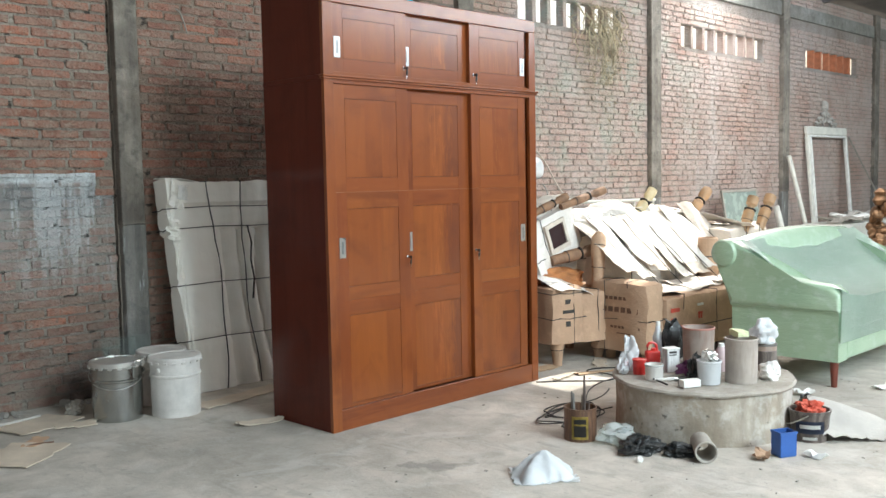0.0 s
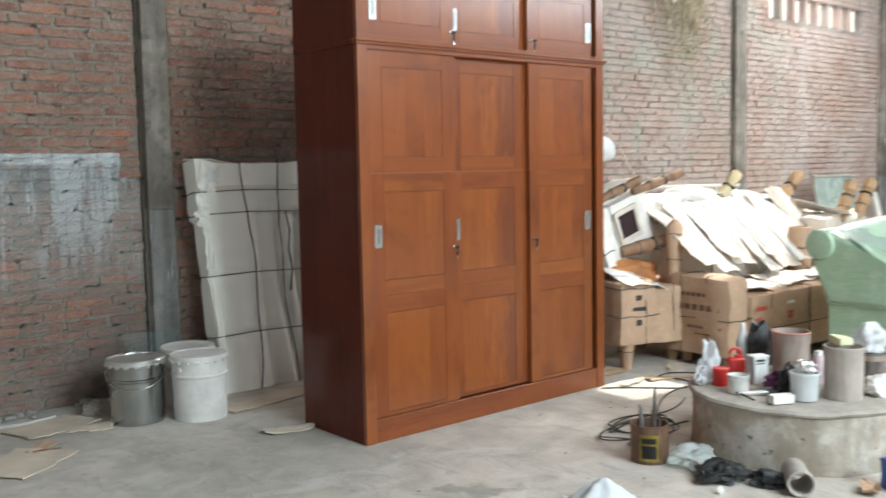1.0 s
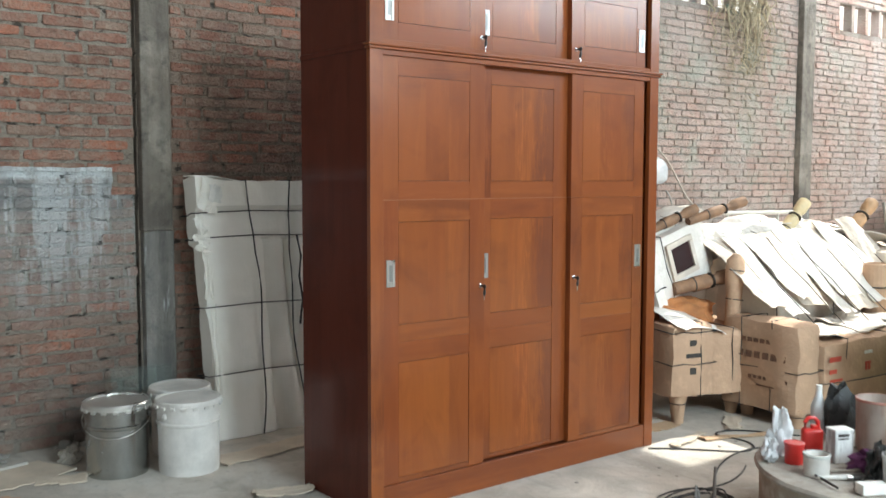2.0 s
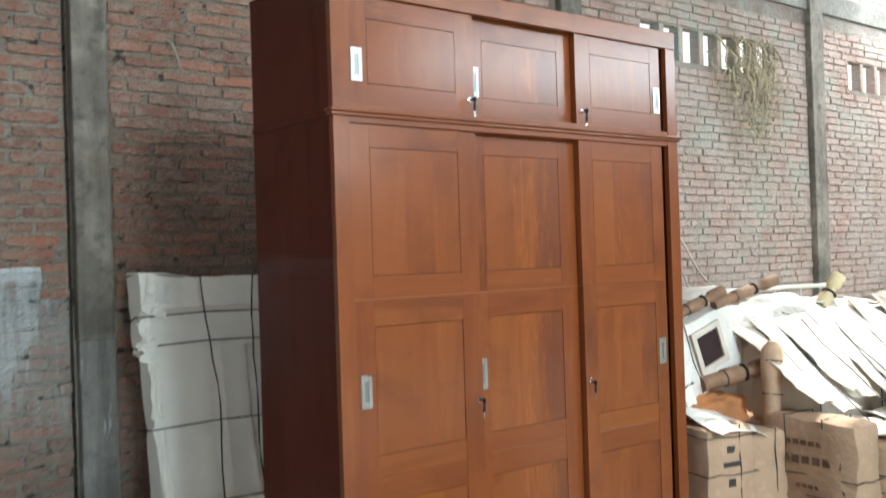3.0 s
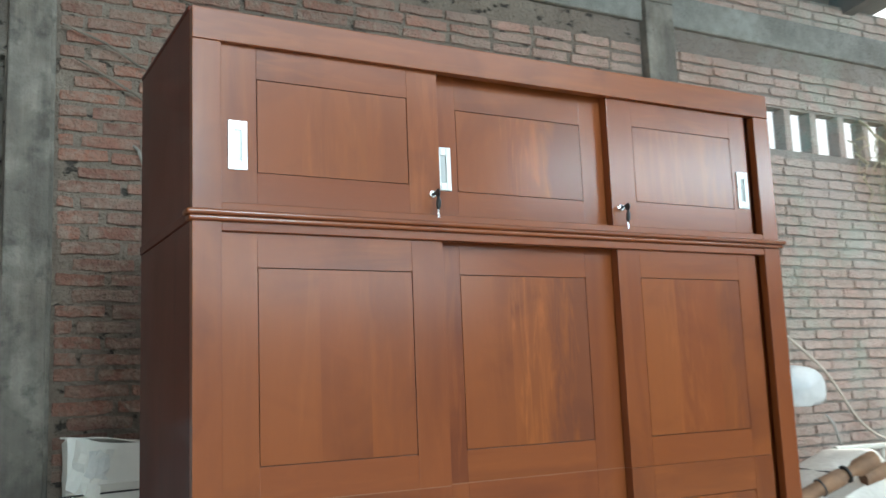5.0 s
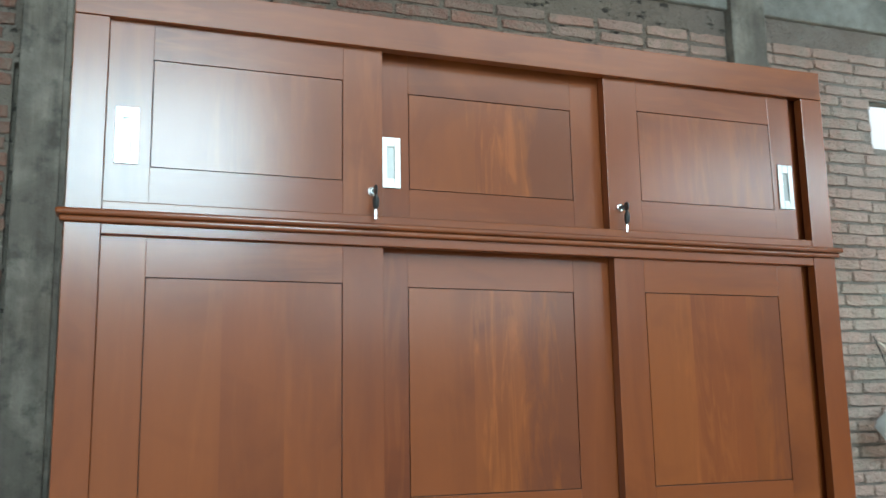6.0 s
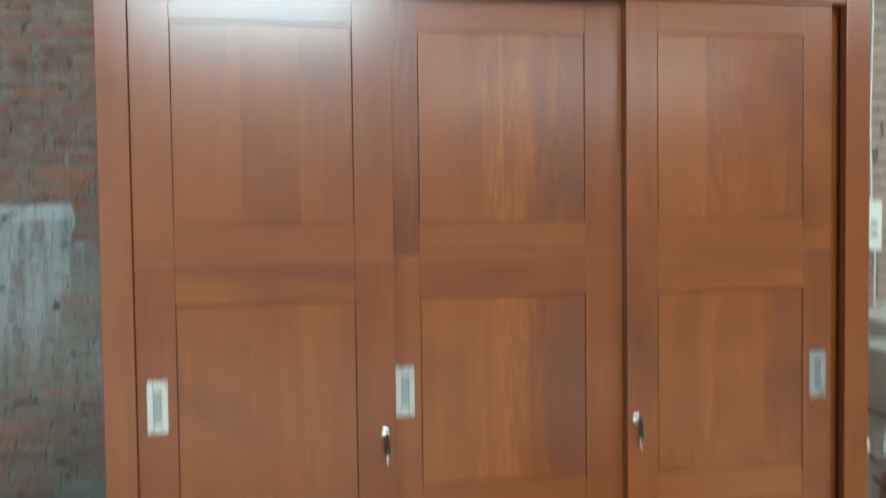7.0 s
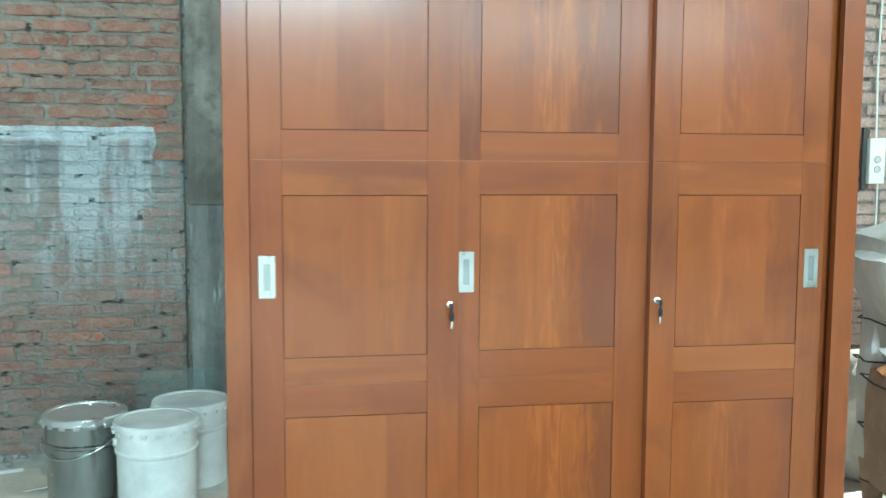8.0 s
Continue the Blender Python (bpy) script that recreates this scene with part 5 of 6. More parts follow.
for k, (x, y) in enumerate(((5.57, 2.42), (6.06, 2.1), (5.3, 2.28), (4.12, 2.0), (4.3, 1.8))):
    bm = sheet(random.uniform(0.06, 0.16), random.uniform(0.03, 0.08), 0.004, 5, 3, 0.012, 0.03, 30 + k)
    low = min(v.co.z for v in bm.verts)
    for v in bm.verts:
        v.co.z -= low
    solo("paper_scrap", bm, PRINT_WHITE if k != 3 else CARTON, "crumpled paper scrap lying on the floor", "scrap", at=pose(x, y, 0.001, 0, 0, random.uniform(0, 180)), group="scraps on the floor")
bm = bmesh.new()
for k in range(150):
    x, y = random.uniform(2.0, 6.5), random.uniform(1.6, 3.8)
    s = random.uniform(0.002, 0.009)
    add_box(bm, -s, s, -s * 0.6, s * 0.6, 0, s * 0.5, 0, 1, pose(x, y, 0, 0, 0, random.uniform(0, 180)))
solo("grit", bm, PLASTER, "scattered crumbs and chips on the concrete", "grit", kind="stuff")


def cable(label, pts, r=0.0045, mat=None):
    cu = bpy.data.curves.new("cable", "CURVE")
    cu.dimensions, cu.bevel_depth, cu.bevel_resolution = "3D", r, 2
    sp = cu.splines.new("NURBS")
    sp.points.add(len(pts) - 1)
    sp.order_u, sp.use_endpoint_u = 4, True
    for p, q in zip(sp.points, pts):
        p.co = (*q, 1)
    tmp = bpy.data.objects.new("tmp", cu)
    me = bpy.data.meshes.new_from_object(tmp)
    bpy.data.objects.remove(tmp)
    me.materials.append(mat or CORD)
    ob = new("cable", me)
    return tagged(ob, label, "cable")


random.seed(9)


def coil(cx, cy, r, turns, seed):
    rnd = random.Random(seed)
    pts = []
    n = int(turns * 9)
    for k in range(n):
        a = 2 * math.pi * k / 9
        q = r * (1 + 0.22 * rnd.uniform(-1, 1))
        pts.append((cx + q * math.cos(a) * 1.3, cy + q * math.sin(a) * 0.8, 0.006 + 0.02 * abs(rnd.gauss(0, 0.6))))
    return pts


cable("black cable coiled loosely on the floor", coil(4.25, 3.28, 0.17, 2.3, 1) + [(4.45, 3.3, 0.006), (4.7, 3.5, 0.006), (5.0, 3.62, 0.006), (5.3, 3.62, 0.006), (5.5, 3.4, 0.006), (5.62, 3.2, 0.006)])
cable("black cable trailing under the wrapped chairs", [(4.75, 3.95, 0.006), (4.95, 3.8, 0.006), (5.1, 3.5, 0.006), (5.35, 3.7, 0.006), (5.2, 3.95, 0.006), (5.5, 3.9, 0.006), (5.6, 3.55, 0.006), (5.9, 3.3, 0.006), (6.1, 3.1, 0.006)])
cable("thin black cable looped on the floor behind the paint can", coil(4.16, 3.2, 0.2, 2.6, 5) + [(4.4, 3.42, 0.006), (4.62, 3.3, 0.006), (4.9, 3.45, 0.006)], 0.004)
cable("thin black wire tangled beside the paint can", coil(4.02, 3.05, 0.1, 2.0, 3) + [(4.2, 3.2, 0.006), (4.5, 3.15, 0.006)], 0.0035)

for k, (x, y, w, d, turn) in enumerate(((5.05, 3.92, 0.34, 0.06, 12), (5.32, 3.80, 0.42, 0.05, -24), (5.55, 3.98, 0.3, 0.09, 35), (5.12, 4.2, 0.28, 0.12, -8), (5.75, 3.42, 0.36, 0.05, 6), (5.5, 3.5, 0.22, 0.04, -50))):
    flat_card("cardboard_strip", "dusty cardboard strip on the floor by the wrapped seats", x, y, w, d, turn, CARD if k % 2 else CARD_PALE, 140 + k)

# ---- the green sofa under film ----
SOFA = pose(5.86, 3.07, 0, 0, 0, -0.5)
sofa = thing("green_sofa", "mint green sofa wrapped in clear film on mahogany legs", "sofa", SOFA)
SL, SDP = 2.0, 0.76
# own frame: x along the sofa's length, y towards its back; the near end stands at x = 0, its back at y = 0


def sofa_arm(x0, x1):
    prof = [(-SDP, 0.50), (-SDP - 0.008, 0.56), (-SDP + 0.0, 0.63), (-SDP + 0.06, 0.675), (-0.50, 0.69), (-0.38, 0.72), (-0.26, 0.78), (-0.14, 0.87), (-0.02, 0.94), (0.06, 0.955), (0.11, 0.92), (0.12, 0.86), (0.08, 0.80), (0.04, 0.7), (0.02, 0.50)]
    bm = bmesh.new()
    a = [bm.verts.new((x0, y, z)) for y, z in prof]
    b = [bm.verts.new((x1, y, z)) for y, z in prof]
    bm.faces.new(a)
    bm.faces.new(b[::-1])
    for k in range(len(prof)):
        j = (k + 1) % len(prof)
        bm.faces.new((a[k], b[k], b[j], a[j]))
    edges = [e for e in bm.edges if abs(e.verts[0].co.x - e.verts[1].co.x) < 1e-4]
    bmesh.ops.bevel(bm, geom=edges, offset=0.035, segments=4, affect="EDGES", profile=0.5)
    return bm


for x0, x1, p0, p1 in ((-0.01, 0.17, 0.018, 0.16), (SL - 0.17, SL + 0.01, SL - 0.16, SL - 0.018)):
    part("arm", sofa_arm(x0, x1), FILM, sofa, smooth=True)
    bm = dense_box(p0, p1, -SDP + 0.012, 0.0, 0.17, 0.515, 0.1)
    for v in bm.verts:
        v.co.y += 0.03 * max(0.0, (v.co.z - 0.3)) * (1 if v.co.y > -0.1 else 0)
    part("arm_panel", bm, FILM, sofa)
    part("arm_piping", tube([(p0 - 0.004, -SDP + 0.01, 0.5), (p0 - 0.004, 0.012, 0.5)], 0.007, 8), FILM, sofa)
bm = bmesh.new()
prof = [(-0.30, 0.34), (-0.22, 0.60), (-0.10, 0.88), (-0.04, 0.945), (0.04, 0.955), (0.09, 0.92), (0.09, 0.85), (0.04, 0.80), (0.0, 0.2), (-0.3, 0.2)]
n = 16
rows = []
for k in range(n + 1):
    x = 0.15 + (SL - 0.3) * k / n
    hump = 0.05 * math.sin(math.pi * k / n) ** 0.7
    rows.append([bm.verts.new((x, y, z + (hump if z > 0.7 else 0))) for y, z in prof])
for p, q in zip(rows, rows[1:]):
    for k in range(len(prof)):
        j = (k + 1) % len(prof)
        bm.faces.new((p[k], q[k], q[j], p[j]))
bm.faces.new(rows[0])
bm.faces.new(rows[-1][::-1])
part("back", bm, FILM, sofa, smooth=True)
part("back_roll", tube([(x, 0.055, 0.862) for x in (-0.035, -0.028, -0.01, 0.3, SL / 2, SL - 0.3, SL + 0.01, SL + 0.028, SL + 0.035)], 0.1, 24, [0.05, 0.085, 0.098, 0.098, 0.104, 0.098, 0.098, 0.085, 0.05]), FILM, sofa, smooth=True)
part("seat", dense_box(0.15, SL - 0.15, -SDP + 0.03, -0.2, 0.3, 0.47, 0.12), FILM, sofa, smooth=False)
part("front_rail", box(0.155, SL - 0.155, -SDP + 0.012, -0.1, 0.17, 0.33, bevel=0.02), FILM, sofa)
bm = bmesh.new()
# tight film from the back's crest over the seat to the front
prof = [(-0.06, 0.95), (-0.2, 0.86), (-0.36, 0.74), (-0.5, 0.68), (-SDP - 0.004, 0.66), (-SDP - 0.012, 0.58), (-SDP - 0.006, 0.3)]
rows = []
for k in range(25):
    x = 0.012 + (SL - 0.024) * k / 24
    sag = 0.11 * math.sin(math.pi * k / 24) ** 0.6
    rows.append([bm.verts.new((x, y + 0.006 * noise.noise(Vector((x * 5, z * 9, 1))), z - (sag if 0.6 < z < 0.9 else 0) + 0.008 * noise.noise(Vector((x * 7, y * 9, 3))))) for y, z in prof])
for p, q in zip(rows, rows[1:]):
    for k in range(len(prof) - 1):
        bm.faces.new((p[k], q[k], q[k + 1], p[k + 1]))
bmesh.ops.solidify(bm, geom=bm.faces[:], thickness=0.002)
part("film_cover", bm, FILM_PALE, sofa, "clear film stretched over the seat", True)
for lx, ly in ((0.05, -SDP + 0.05), (SL - 0.05, -SDP + 0.05), (0.05, -0.05), (SL - 0.05, -0.05)):
    part("leg", lathe([(0.0, 0.0), (0.018, 0.0), (0.02, 0.01), (0.028, 0.17), (0.0, 0.17)], 16, pose(lx, ly, 0)), LEG_RED, sofa, smooth=True)

# ---- chairs and sofas wrapped in cartons, piled up ----


def carton_part(name, parent, x0, x1, y0, y1, z0, z1, seed, mat=None, dent=0.011, cords=()):
    bm = dense_box(x0, x1, y0, y1, z0, z1, 0.055)
    r = min(0.05, 0.3 * min(x1 - x0, y1 - y0, z1 - z0))
    for v in bm.verts:
        core = Vector((min(max(v.co.x, x0 + r), x1 - r), min(max(v.co.y, y0 + r), y1 - r), max(min(v.co.z, z1 - r), z0)))
        off = v.co - core
        if off.length > r:
            v.co = core + off.normalized() * (r * 1.06)
    crumple(bm, dent * 1.5, 4.0, seed, False)
    crumple(bm, dent * 0.7, 13.0, seed + 3, False)
    low = z0 - min(v.co.z for v in bm.verts)
    for v in bm.verts:
        v.co.z = max(v.co.z, z0)
    ob = part(name, bm, mat or CARTON, parent, smooth=True)
    for axis, at in cords:
        c = loop_cord(x0, x1, y0, y1, z0, z1, axis, at, 0.0035, dent * 0.7)
        cd = part("cord", c, CORD, ob)
    return ob


def wrapped_leg(parent, p0, p1, r0, r1, mat, tip=None):
    """A turned leg bound in strips of carton, with a bare end."""
    p0, p1 = Vector(p0), Vector(p1)
    d = p1 - p0
    pts = [p0 + d * t for t in (0, 0.3, 0.34, 0.58, 0.62, 0.70, 0.74, 0.78, 0.94, 1.0)]
    part("leg", tube(pts, r0, 14, [r0 * 0.9, r0 * 0.92, r0 * 1.08, r0 * 1.05, r0 * 0.72, r0 * 0.68, r1 * 0.8, r1 * 1.1, r1 * 1.12, r1 * 1.06]), mat, parent, smooth=True)
    for t in (0.33, 0.64):
        q = p0 + d * t
        u = d.normalized()
        part("leg_cord", tube([q - u * 0.003, q + u * 0.003], r0 * 1.12, 12), CORD, parent)


def tapered_leg(parent, x, y, h):
    """A short splayed foot bound in carton, with a turn of cord."""
    bm = tube([(x, y, 0.0), (x, y, 0.02), (x, y, h * 0.55), (x, y, h * 0.6), (x, y, h)], 0.05, 10, [0.034, 0.036, 0.046, 0.049, 0.062])
    crumple(bm, 0.004, 12.0, x)
    leg = part("leg", bm, CARTON, parent, smooth=True)
    part("leg_cord", tube([(x, y, h * 0.56), (x, y, h * 0.585)], 0.051, 12), CORD, leg)


def print_bars(parent, rows, m, mat):
    """Unreadable printing as plain bars on a face; m carries the face's own x and z."""
    for x0, x1, z0, z1 in rows:
        bm = box(x0, x1, -0.0025, 0.0, z0, z1)
        bmesh.ops.transform(bm, matrix=m, verts=bm.verts)
        part("print", bm, mat, parent)


# armchair standing next to the wardrobe
chair_a = thing("wrapped_armchair", "armchair wrapped in brown cartons and black cord, standing", "armchair", pose(5.22, 4.17, 0, 0, 0, -14), "wrapped seats")
carton_part("arm", chair_a, 0.0, 0.31, 0.0, 0.52, 0.17, 0.60, 1, cords=(("z", 0.36), ("z", 0.55), ("x", 0.2)))
carton_part("arm", chair_a, 0.51, 0.71, 0.02, 0.52, 0.17, 0.56, 2, cords=(("z", 0.4),))
carton_part("seat", chair_a, 0.28, 0.56, 0.015, 0.52, 0.16, 0.55, 3, cords=(("x", 0.45),))
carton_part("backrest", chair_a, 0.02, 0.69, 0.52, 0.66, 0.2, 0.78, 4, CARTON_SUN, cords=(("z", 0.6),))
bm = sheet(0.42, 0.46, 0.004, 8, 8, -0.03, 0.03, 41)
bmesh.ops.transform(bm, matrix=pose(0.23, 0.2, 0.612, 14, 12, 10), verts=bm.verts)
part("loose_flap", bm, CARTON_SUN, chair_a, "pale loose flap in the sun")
print_bars(chair_a, [(0.09, 0.20, 0.40, 0.425), (0.115, 0.165, 0.47, 0.505), (0.12, 0.165, 0.30, 0.34)], pose(0, -0.009, 0), PRINT_DARK)
for lx, ly in ((0.09, 0.06), (0.63, 0.07), (0.08, 0.58), (0.63, 0.58)):
    tapered_leg(chair_a, lx, ly, 0.21)

solo("brown_paper", lump(0.27, 0.15, 0.11, 0.5, 2.0, 22, 4), CLOTH_RUST, "crumpled rust-brown packing paper on the armchair", "paper", False, pose(5.62, 4.46, 0.52, 0, 0, -10))

# armchair tipped over on top of it, its underside to the room
chair_b = thing("wrapped_armchair", "armchair in pale cartons tipped over with legs sticking out", "armchair", pose(5.56, 4.42, 0.60), "wrapped seats")
TIP = pose(0.03, 0.0, 0.36, 0, -20, -8)


def tipped(ob):
    ob.matrix_basis = TIP
    return ob


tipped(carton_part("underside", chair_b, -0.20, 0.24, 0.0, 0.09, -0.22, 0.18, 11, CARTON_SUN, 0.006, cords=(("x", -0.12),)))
# flat dark panel, coloured for the shade inside the hole
tipped(part("dark_opening", box(-0.075, 0.085, -0.014, -0.002, -0.085, 0.085, bevel=0.002), plain("hole_shade", (0.025, 0.007, 0.007), 0.85), chair_b, "dark red-black panel standing for the hole's shade"))
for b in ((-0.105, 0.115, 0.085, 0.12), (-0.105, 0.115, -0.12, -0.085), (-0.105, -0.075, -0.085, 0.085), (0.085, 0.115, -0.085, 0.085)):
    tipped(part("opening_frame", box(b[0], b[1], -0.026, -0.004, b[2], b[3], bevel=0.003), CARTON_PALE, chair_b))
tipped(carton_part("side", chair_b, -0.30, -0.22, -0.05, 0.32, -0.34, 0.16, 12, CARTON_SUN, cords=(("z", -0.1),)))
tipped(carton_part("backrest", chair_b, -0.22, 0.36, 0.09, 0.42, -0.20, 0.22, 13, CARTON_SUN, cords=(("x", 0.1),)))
wrapped_leg(chair_b, (-0.27, 0.02, 0.53), (0.06, -0.09, 0.67), 0.031, 0.03, LEG_BROWN)
wrapped_leg(chair_b, (0.10, 0.0, 0.585), (0.52, -0.12, 0.71), 0.031, 0.03, LEG_BROWN)
wrapped_leg(chair_b, (-0.03, 0.0, 0.165), (0.36, -0.15, 0.245), 0.045, 0.042, LEG_BROWN)

# two-seater in cartons with its printed end to the room
two = thing("wrapped_sofa", "two-seat sofa wrapped in printed brown cartons and cord", "sofa", pose(5.70, 3.64, 0, 0, 0, -5), "wrapped seats")
carton_part("arm", two, 0.0, 0.22, 0.02, 0.58, 0.085, 0.615, 21, cords=(("z", 0.33), ("y", 0.2), ("y", 0.42)))
carton_part("front", two, 0.22, 1.75, 0.0, 0.52, 0.085, 0.50, 22, cords=(("z", 0.25), ("x", 0.42), ("x", 0.86), ("x", 1.3)))
carton_part("arm", two, 1.75, 1.95, 0.02, 0.58, 0.14, 0.6, 23)
bm = dense_box(-0.01, 0.15, 0.48, 0.64, 0.14, 0.985, 0.04)
for v in bm.verts:
    h = (v.co.z - 0.14) / 0.845
    q = Vector((v.co.x - 0.07, v.co.y - 0.56))
    q = q.normalized() * min(q.length, 0.056) * (1.0 - 0.22 * h + (0.18 if 0.78 < h < 0.97 else 0.0) - (0.35 if h > 0.97 else 0.0))
    v.co.x, v.co.y = 0.07 + q.x + 0.03 * h * h, 0.56 + q.y
crumple(bm, 0.012, 5.0, 24)
part("back_post", bm, CARTON, two, smooth=True)
for z in (0.42, 0.7, 0.88):
    part("post_cord", tube([(0.075 + 0.02 * z, 0.56, z), (0.076 + 0.02 * z, 0.56, z + 0.007)], 0.056, 14), CORD, two)
carton_part("backrest", two, 0.1, 1.9, 0.56, 0.72, 0.12, 0.80, 25, CARTON_PALE, cords=(("x", 0.5), ("x", 1.1)))
for lx, ly in ((0.07, 0.07), (1.86, 0.07), (0.06, 0.54), (1.86, 0.6)):
    tapered_leg(two, lx, ly, 0.12)
end = pose(-0.010, 0, 0, 0, 0, -90)
print_bars(two, [(-0.46 + k * 0.045, -0.46 + k * 0.045 + 0.032, 0.48, 0.505) for k in range(7)] + [(-0.50 + k * 0.06, -0.50 + k * 0.06 + 0.042, 0.385, 0.425) for k in range(7)] + [(-0.36 + k * 0.036, -0.36 + k * 0.036 + 0.026, 0.262, 0.282) for k in range(8)] + [(-0.30, -0.10, 0.222, 0.23)], end, PRINT_BROWN)
print_bars(two, [(0.25, 0.36, 0.38, 0.41), (0.25, 0.32, 0.31, 0.335), (0.26, 0.38, 0.26, 0.275), (0.60, 0.66, 0.34, 0.352), (0.605, 0.625, 0.30, 0.34), (0.635, 0.655, 0.30, 0.34)], pose(0, -0.010, 0), PRINT_RED)
print_bars(two, [(0.59, 0.67, 0.40, 0.42)], pose(0, -0.010, 0), PRINT_WHITE)

# an upturned sofa behind it, and one farther east, legs in the air
up = thing("wrapped_sofa", "upturned sofa wrapped in pale cartons with legs in the air", "sofa", pose(6.45, 4.42, 0, 0, 0, 2), "wrapped seats")
carton_part("body", up, 0.0, 1.75, 0.0, 0.72, 0.0, 1.02, 31, CARTON_PALE, 0.02, cords=(("x", 0.5), ("x", 1.15), ("z", 0.7)))
wrapped_leg(up, (0.34, 0.08, 1.0), (0.62, 0.02, 1.29), 0.045, 0.042, LEG_PALE)
wrapped_leg(up, (1.66, 0.25, 0.96), (2.03, 0.2, 1.26), 0.052, 0.05, LEG_WOOD)
up2 = thing("wrapped_armchair", "upturned armchair wrapped in cartons behind the green sofa", "armchair", pose(7.55, 3.95, 0, 0, 0, 4), "wrapped seats")
carton_part("body", up2, 0.0, 0.85, 0.0, 0.7, 0.0, 0.93, 32, CARTON_PALE, 0.025, cords=(("x", 0.3), ("x", 0.6)))
wrapped_leg(up2, (0.36, 0.04, 0.88), (0.50, 0.0, 1.20), 0.05, 0.048, LEG_WOOD)
wrapped_leg(up2, (0.72, 0.04, 0.88), (0.92, 0.0, 1.20), 0.052, 0.05, LEG_WOOD)
roll = thing("carton_roll", "upright roll of brown carton tied with cord", "roll", pose(7.22, 4.0, 0))
part("roll", lathe([(0.0, 0.0), (0.09, 0.0), (0.095, 0.3), (0.085, 0.86), (0.075, 0.87), (0.07, 0.6), (0.0, 0.6)], 20), CARTON, roll)
part("cord", lathe([(0.094, 0.70), (0.098, 0.705), (0.094, 0.71)], 20), CORD, roll)

# strips of flattened carton laid side by side down the back of the two-seater
random.seed(31)
for k in range(10):
    x = 5.92 + 0.178 * k + random.uniform(-0.025, 0.025)
    ln = random.uniform(0.58, 0.86)
    bm = sheet(random.uniform(0.17, 0.25), ln, 0.006, 6, 14, random.uniform(-0.02, 0.0), 0.02, 50 + k)
    for v in bm.verts:
        u = v.co.y / ln
        v.co.z += 0.10 * max(0.0, u - 0.2) * -1.0 + 0.16 * max(0.0, -u - 0.26) ** 1.2
    at = pose(x, 4.17 + random.uniform(-0.02, 0.02), 0.87 + 0.012 * (k % 3), 46 + random.uniform(-4, 4), 3 + random.uniform(-5, 6), -3 + random.uniform(-12, 10))
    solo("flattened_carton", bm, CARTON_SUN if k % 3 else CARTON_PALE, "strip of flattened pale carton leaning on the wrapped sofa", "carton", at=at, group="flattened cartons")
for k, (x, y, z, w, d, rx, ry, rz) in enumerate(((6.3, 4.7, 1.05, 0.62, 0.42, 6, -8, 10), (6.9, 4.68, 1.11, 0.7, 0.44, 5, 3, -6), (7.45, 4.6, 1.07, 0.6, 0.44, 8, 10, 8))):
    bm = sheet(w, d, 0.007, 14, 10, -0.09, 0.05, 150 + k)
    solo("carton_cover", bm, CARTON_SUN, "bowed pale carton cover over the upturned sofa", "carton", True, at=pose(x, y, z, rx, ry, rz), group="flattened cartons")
# first heap is added, standing in for the sun-white strip of floor
solo("packing_paper", lump(0.36, 0.17, 0.32, 0.3, 1.6, 29, 4), CARTON_SUN, "pale crumpled heap added for the bright strip of floor", "paper", True, pose(5.74, 5.12, 0.0, 0, 0, 8))
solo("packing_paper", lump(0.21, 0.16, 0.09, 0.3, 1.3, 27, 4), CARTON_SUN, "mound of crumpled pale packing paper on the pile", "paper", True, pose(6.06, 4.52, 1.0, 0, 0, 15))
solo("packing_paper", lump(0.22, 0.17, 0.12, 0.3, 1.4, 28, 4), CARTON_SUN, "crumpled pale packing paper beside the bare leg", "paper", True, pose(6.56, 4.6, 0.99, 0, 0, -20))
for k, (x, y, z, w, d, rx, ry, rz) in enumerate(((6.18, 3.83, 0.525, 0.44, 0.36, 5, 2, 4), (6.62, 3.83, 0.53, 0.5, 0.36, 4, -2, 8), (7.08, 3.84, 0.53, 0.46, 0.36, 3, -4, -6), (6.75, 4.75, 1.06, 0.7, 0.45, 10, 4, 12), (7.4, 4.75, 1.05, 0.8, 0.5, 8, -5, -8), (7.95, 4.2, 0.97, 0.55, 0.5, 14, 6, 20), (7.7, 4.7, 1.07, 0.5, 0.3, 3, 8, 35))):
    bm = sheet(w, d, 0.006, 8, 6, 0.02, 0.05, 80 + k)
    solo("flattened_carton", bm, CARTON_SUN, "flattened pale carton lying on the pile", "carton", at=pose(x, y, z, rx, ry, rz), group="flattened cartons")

random.seed(8)
for k in range(6):
    x, z = 6.02 + 0.29 * k, 0.62
    pts = [(x, 3.72, 0.56), (x + 0.02, 3.85, 0.66), (x + 0.05 + random.uniform(-0.03, 0.03), 4.02, 0.79), (x + 0.1 + random.uniform(-0.04, 0.04), 4.2, 0.93), (x + 0.14, 4.36, 1.05), (x + 0.15 + random.uniform(-0.05, 0.05), 4.55, 1.12)]
    solo("cord", tube(pts, 0.0028, 5), CORD, "black cord slung over the flattened cartons", "cord", group="cords over the cartons")

# ---- along the brick wall, east of the wardrobe ----
ball = thing("hanging_bag", "round white plastic bag hanging on the wall by a cord", "bag", pose(6.79, 5.68, 1.41))
part("bag", lump(0.19, 0.11, 0.13, 0.2, 1.6, 23), BAG_WHITE, ball, smooth=True)
part("cord", tube([(0, 0, 0.1), (0.01, 0.1, 0.32), (0.0, 0.19, 0.55)], 0.004, 5), CORD, ball)
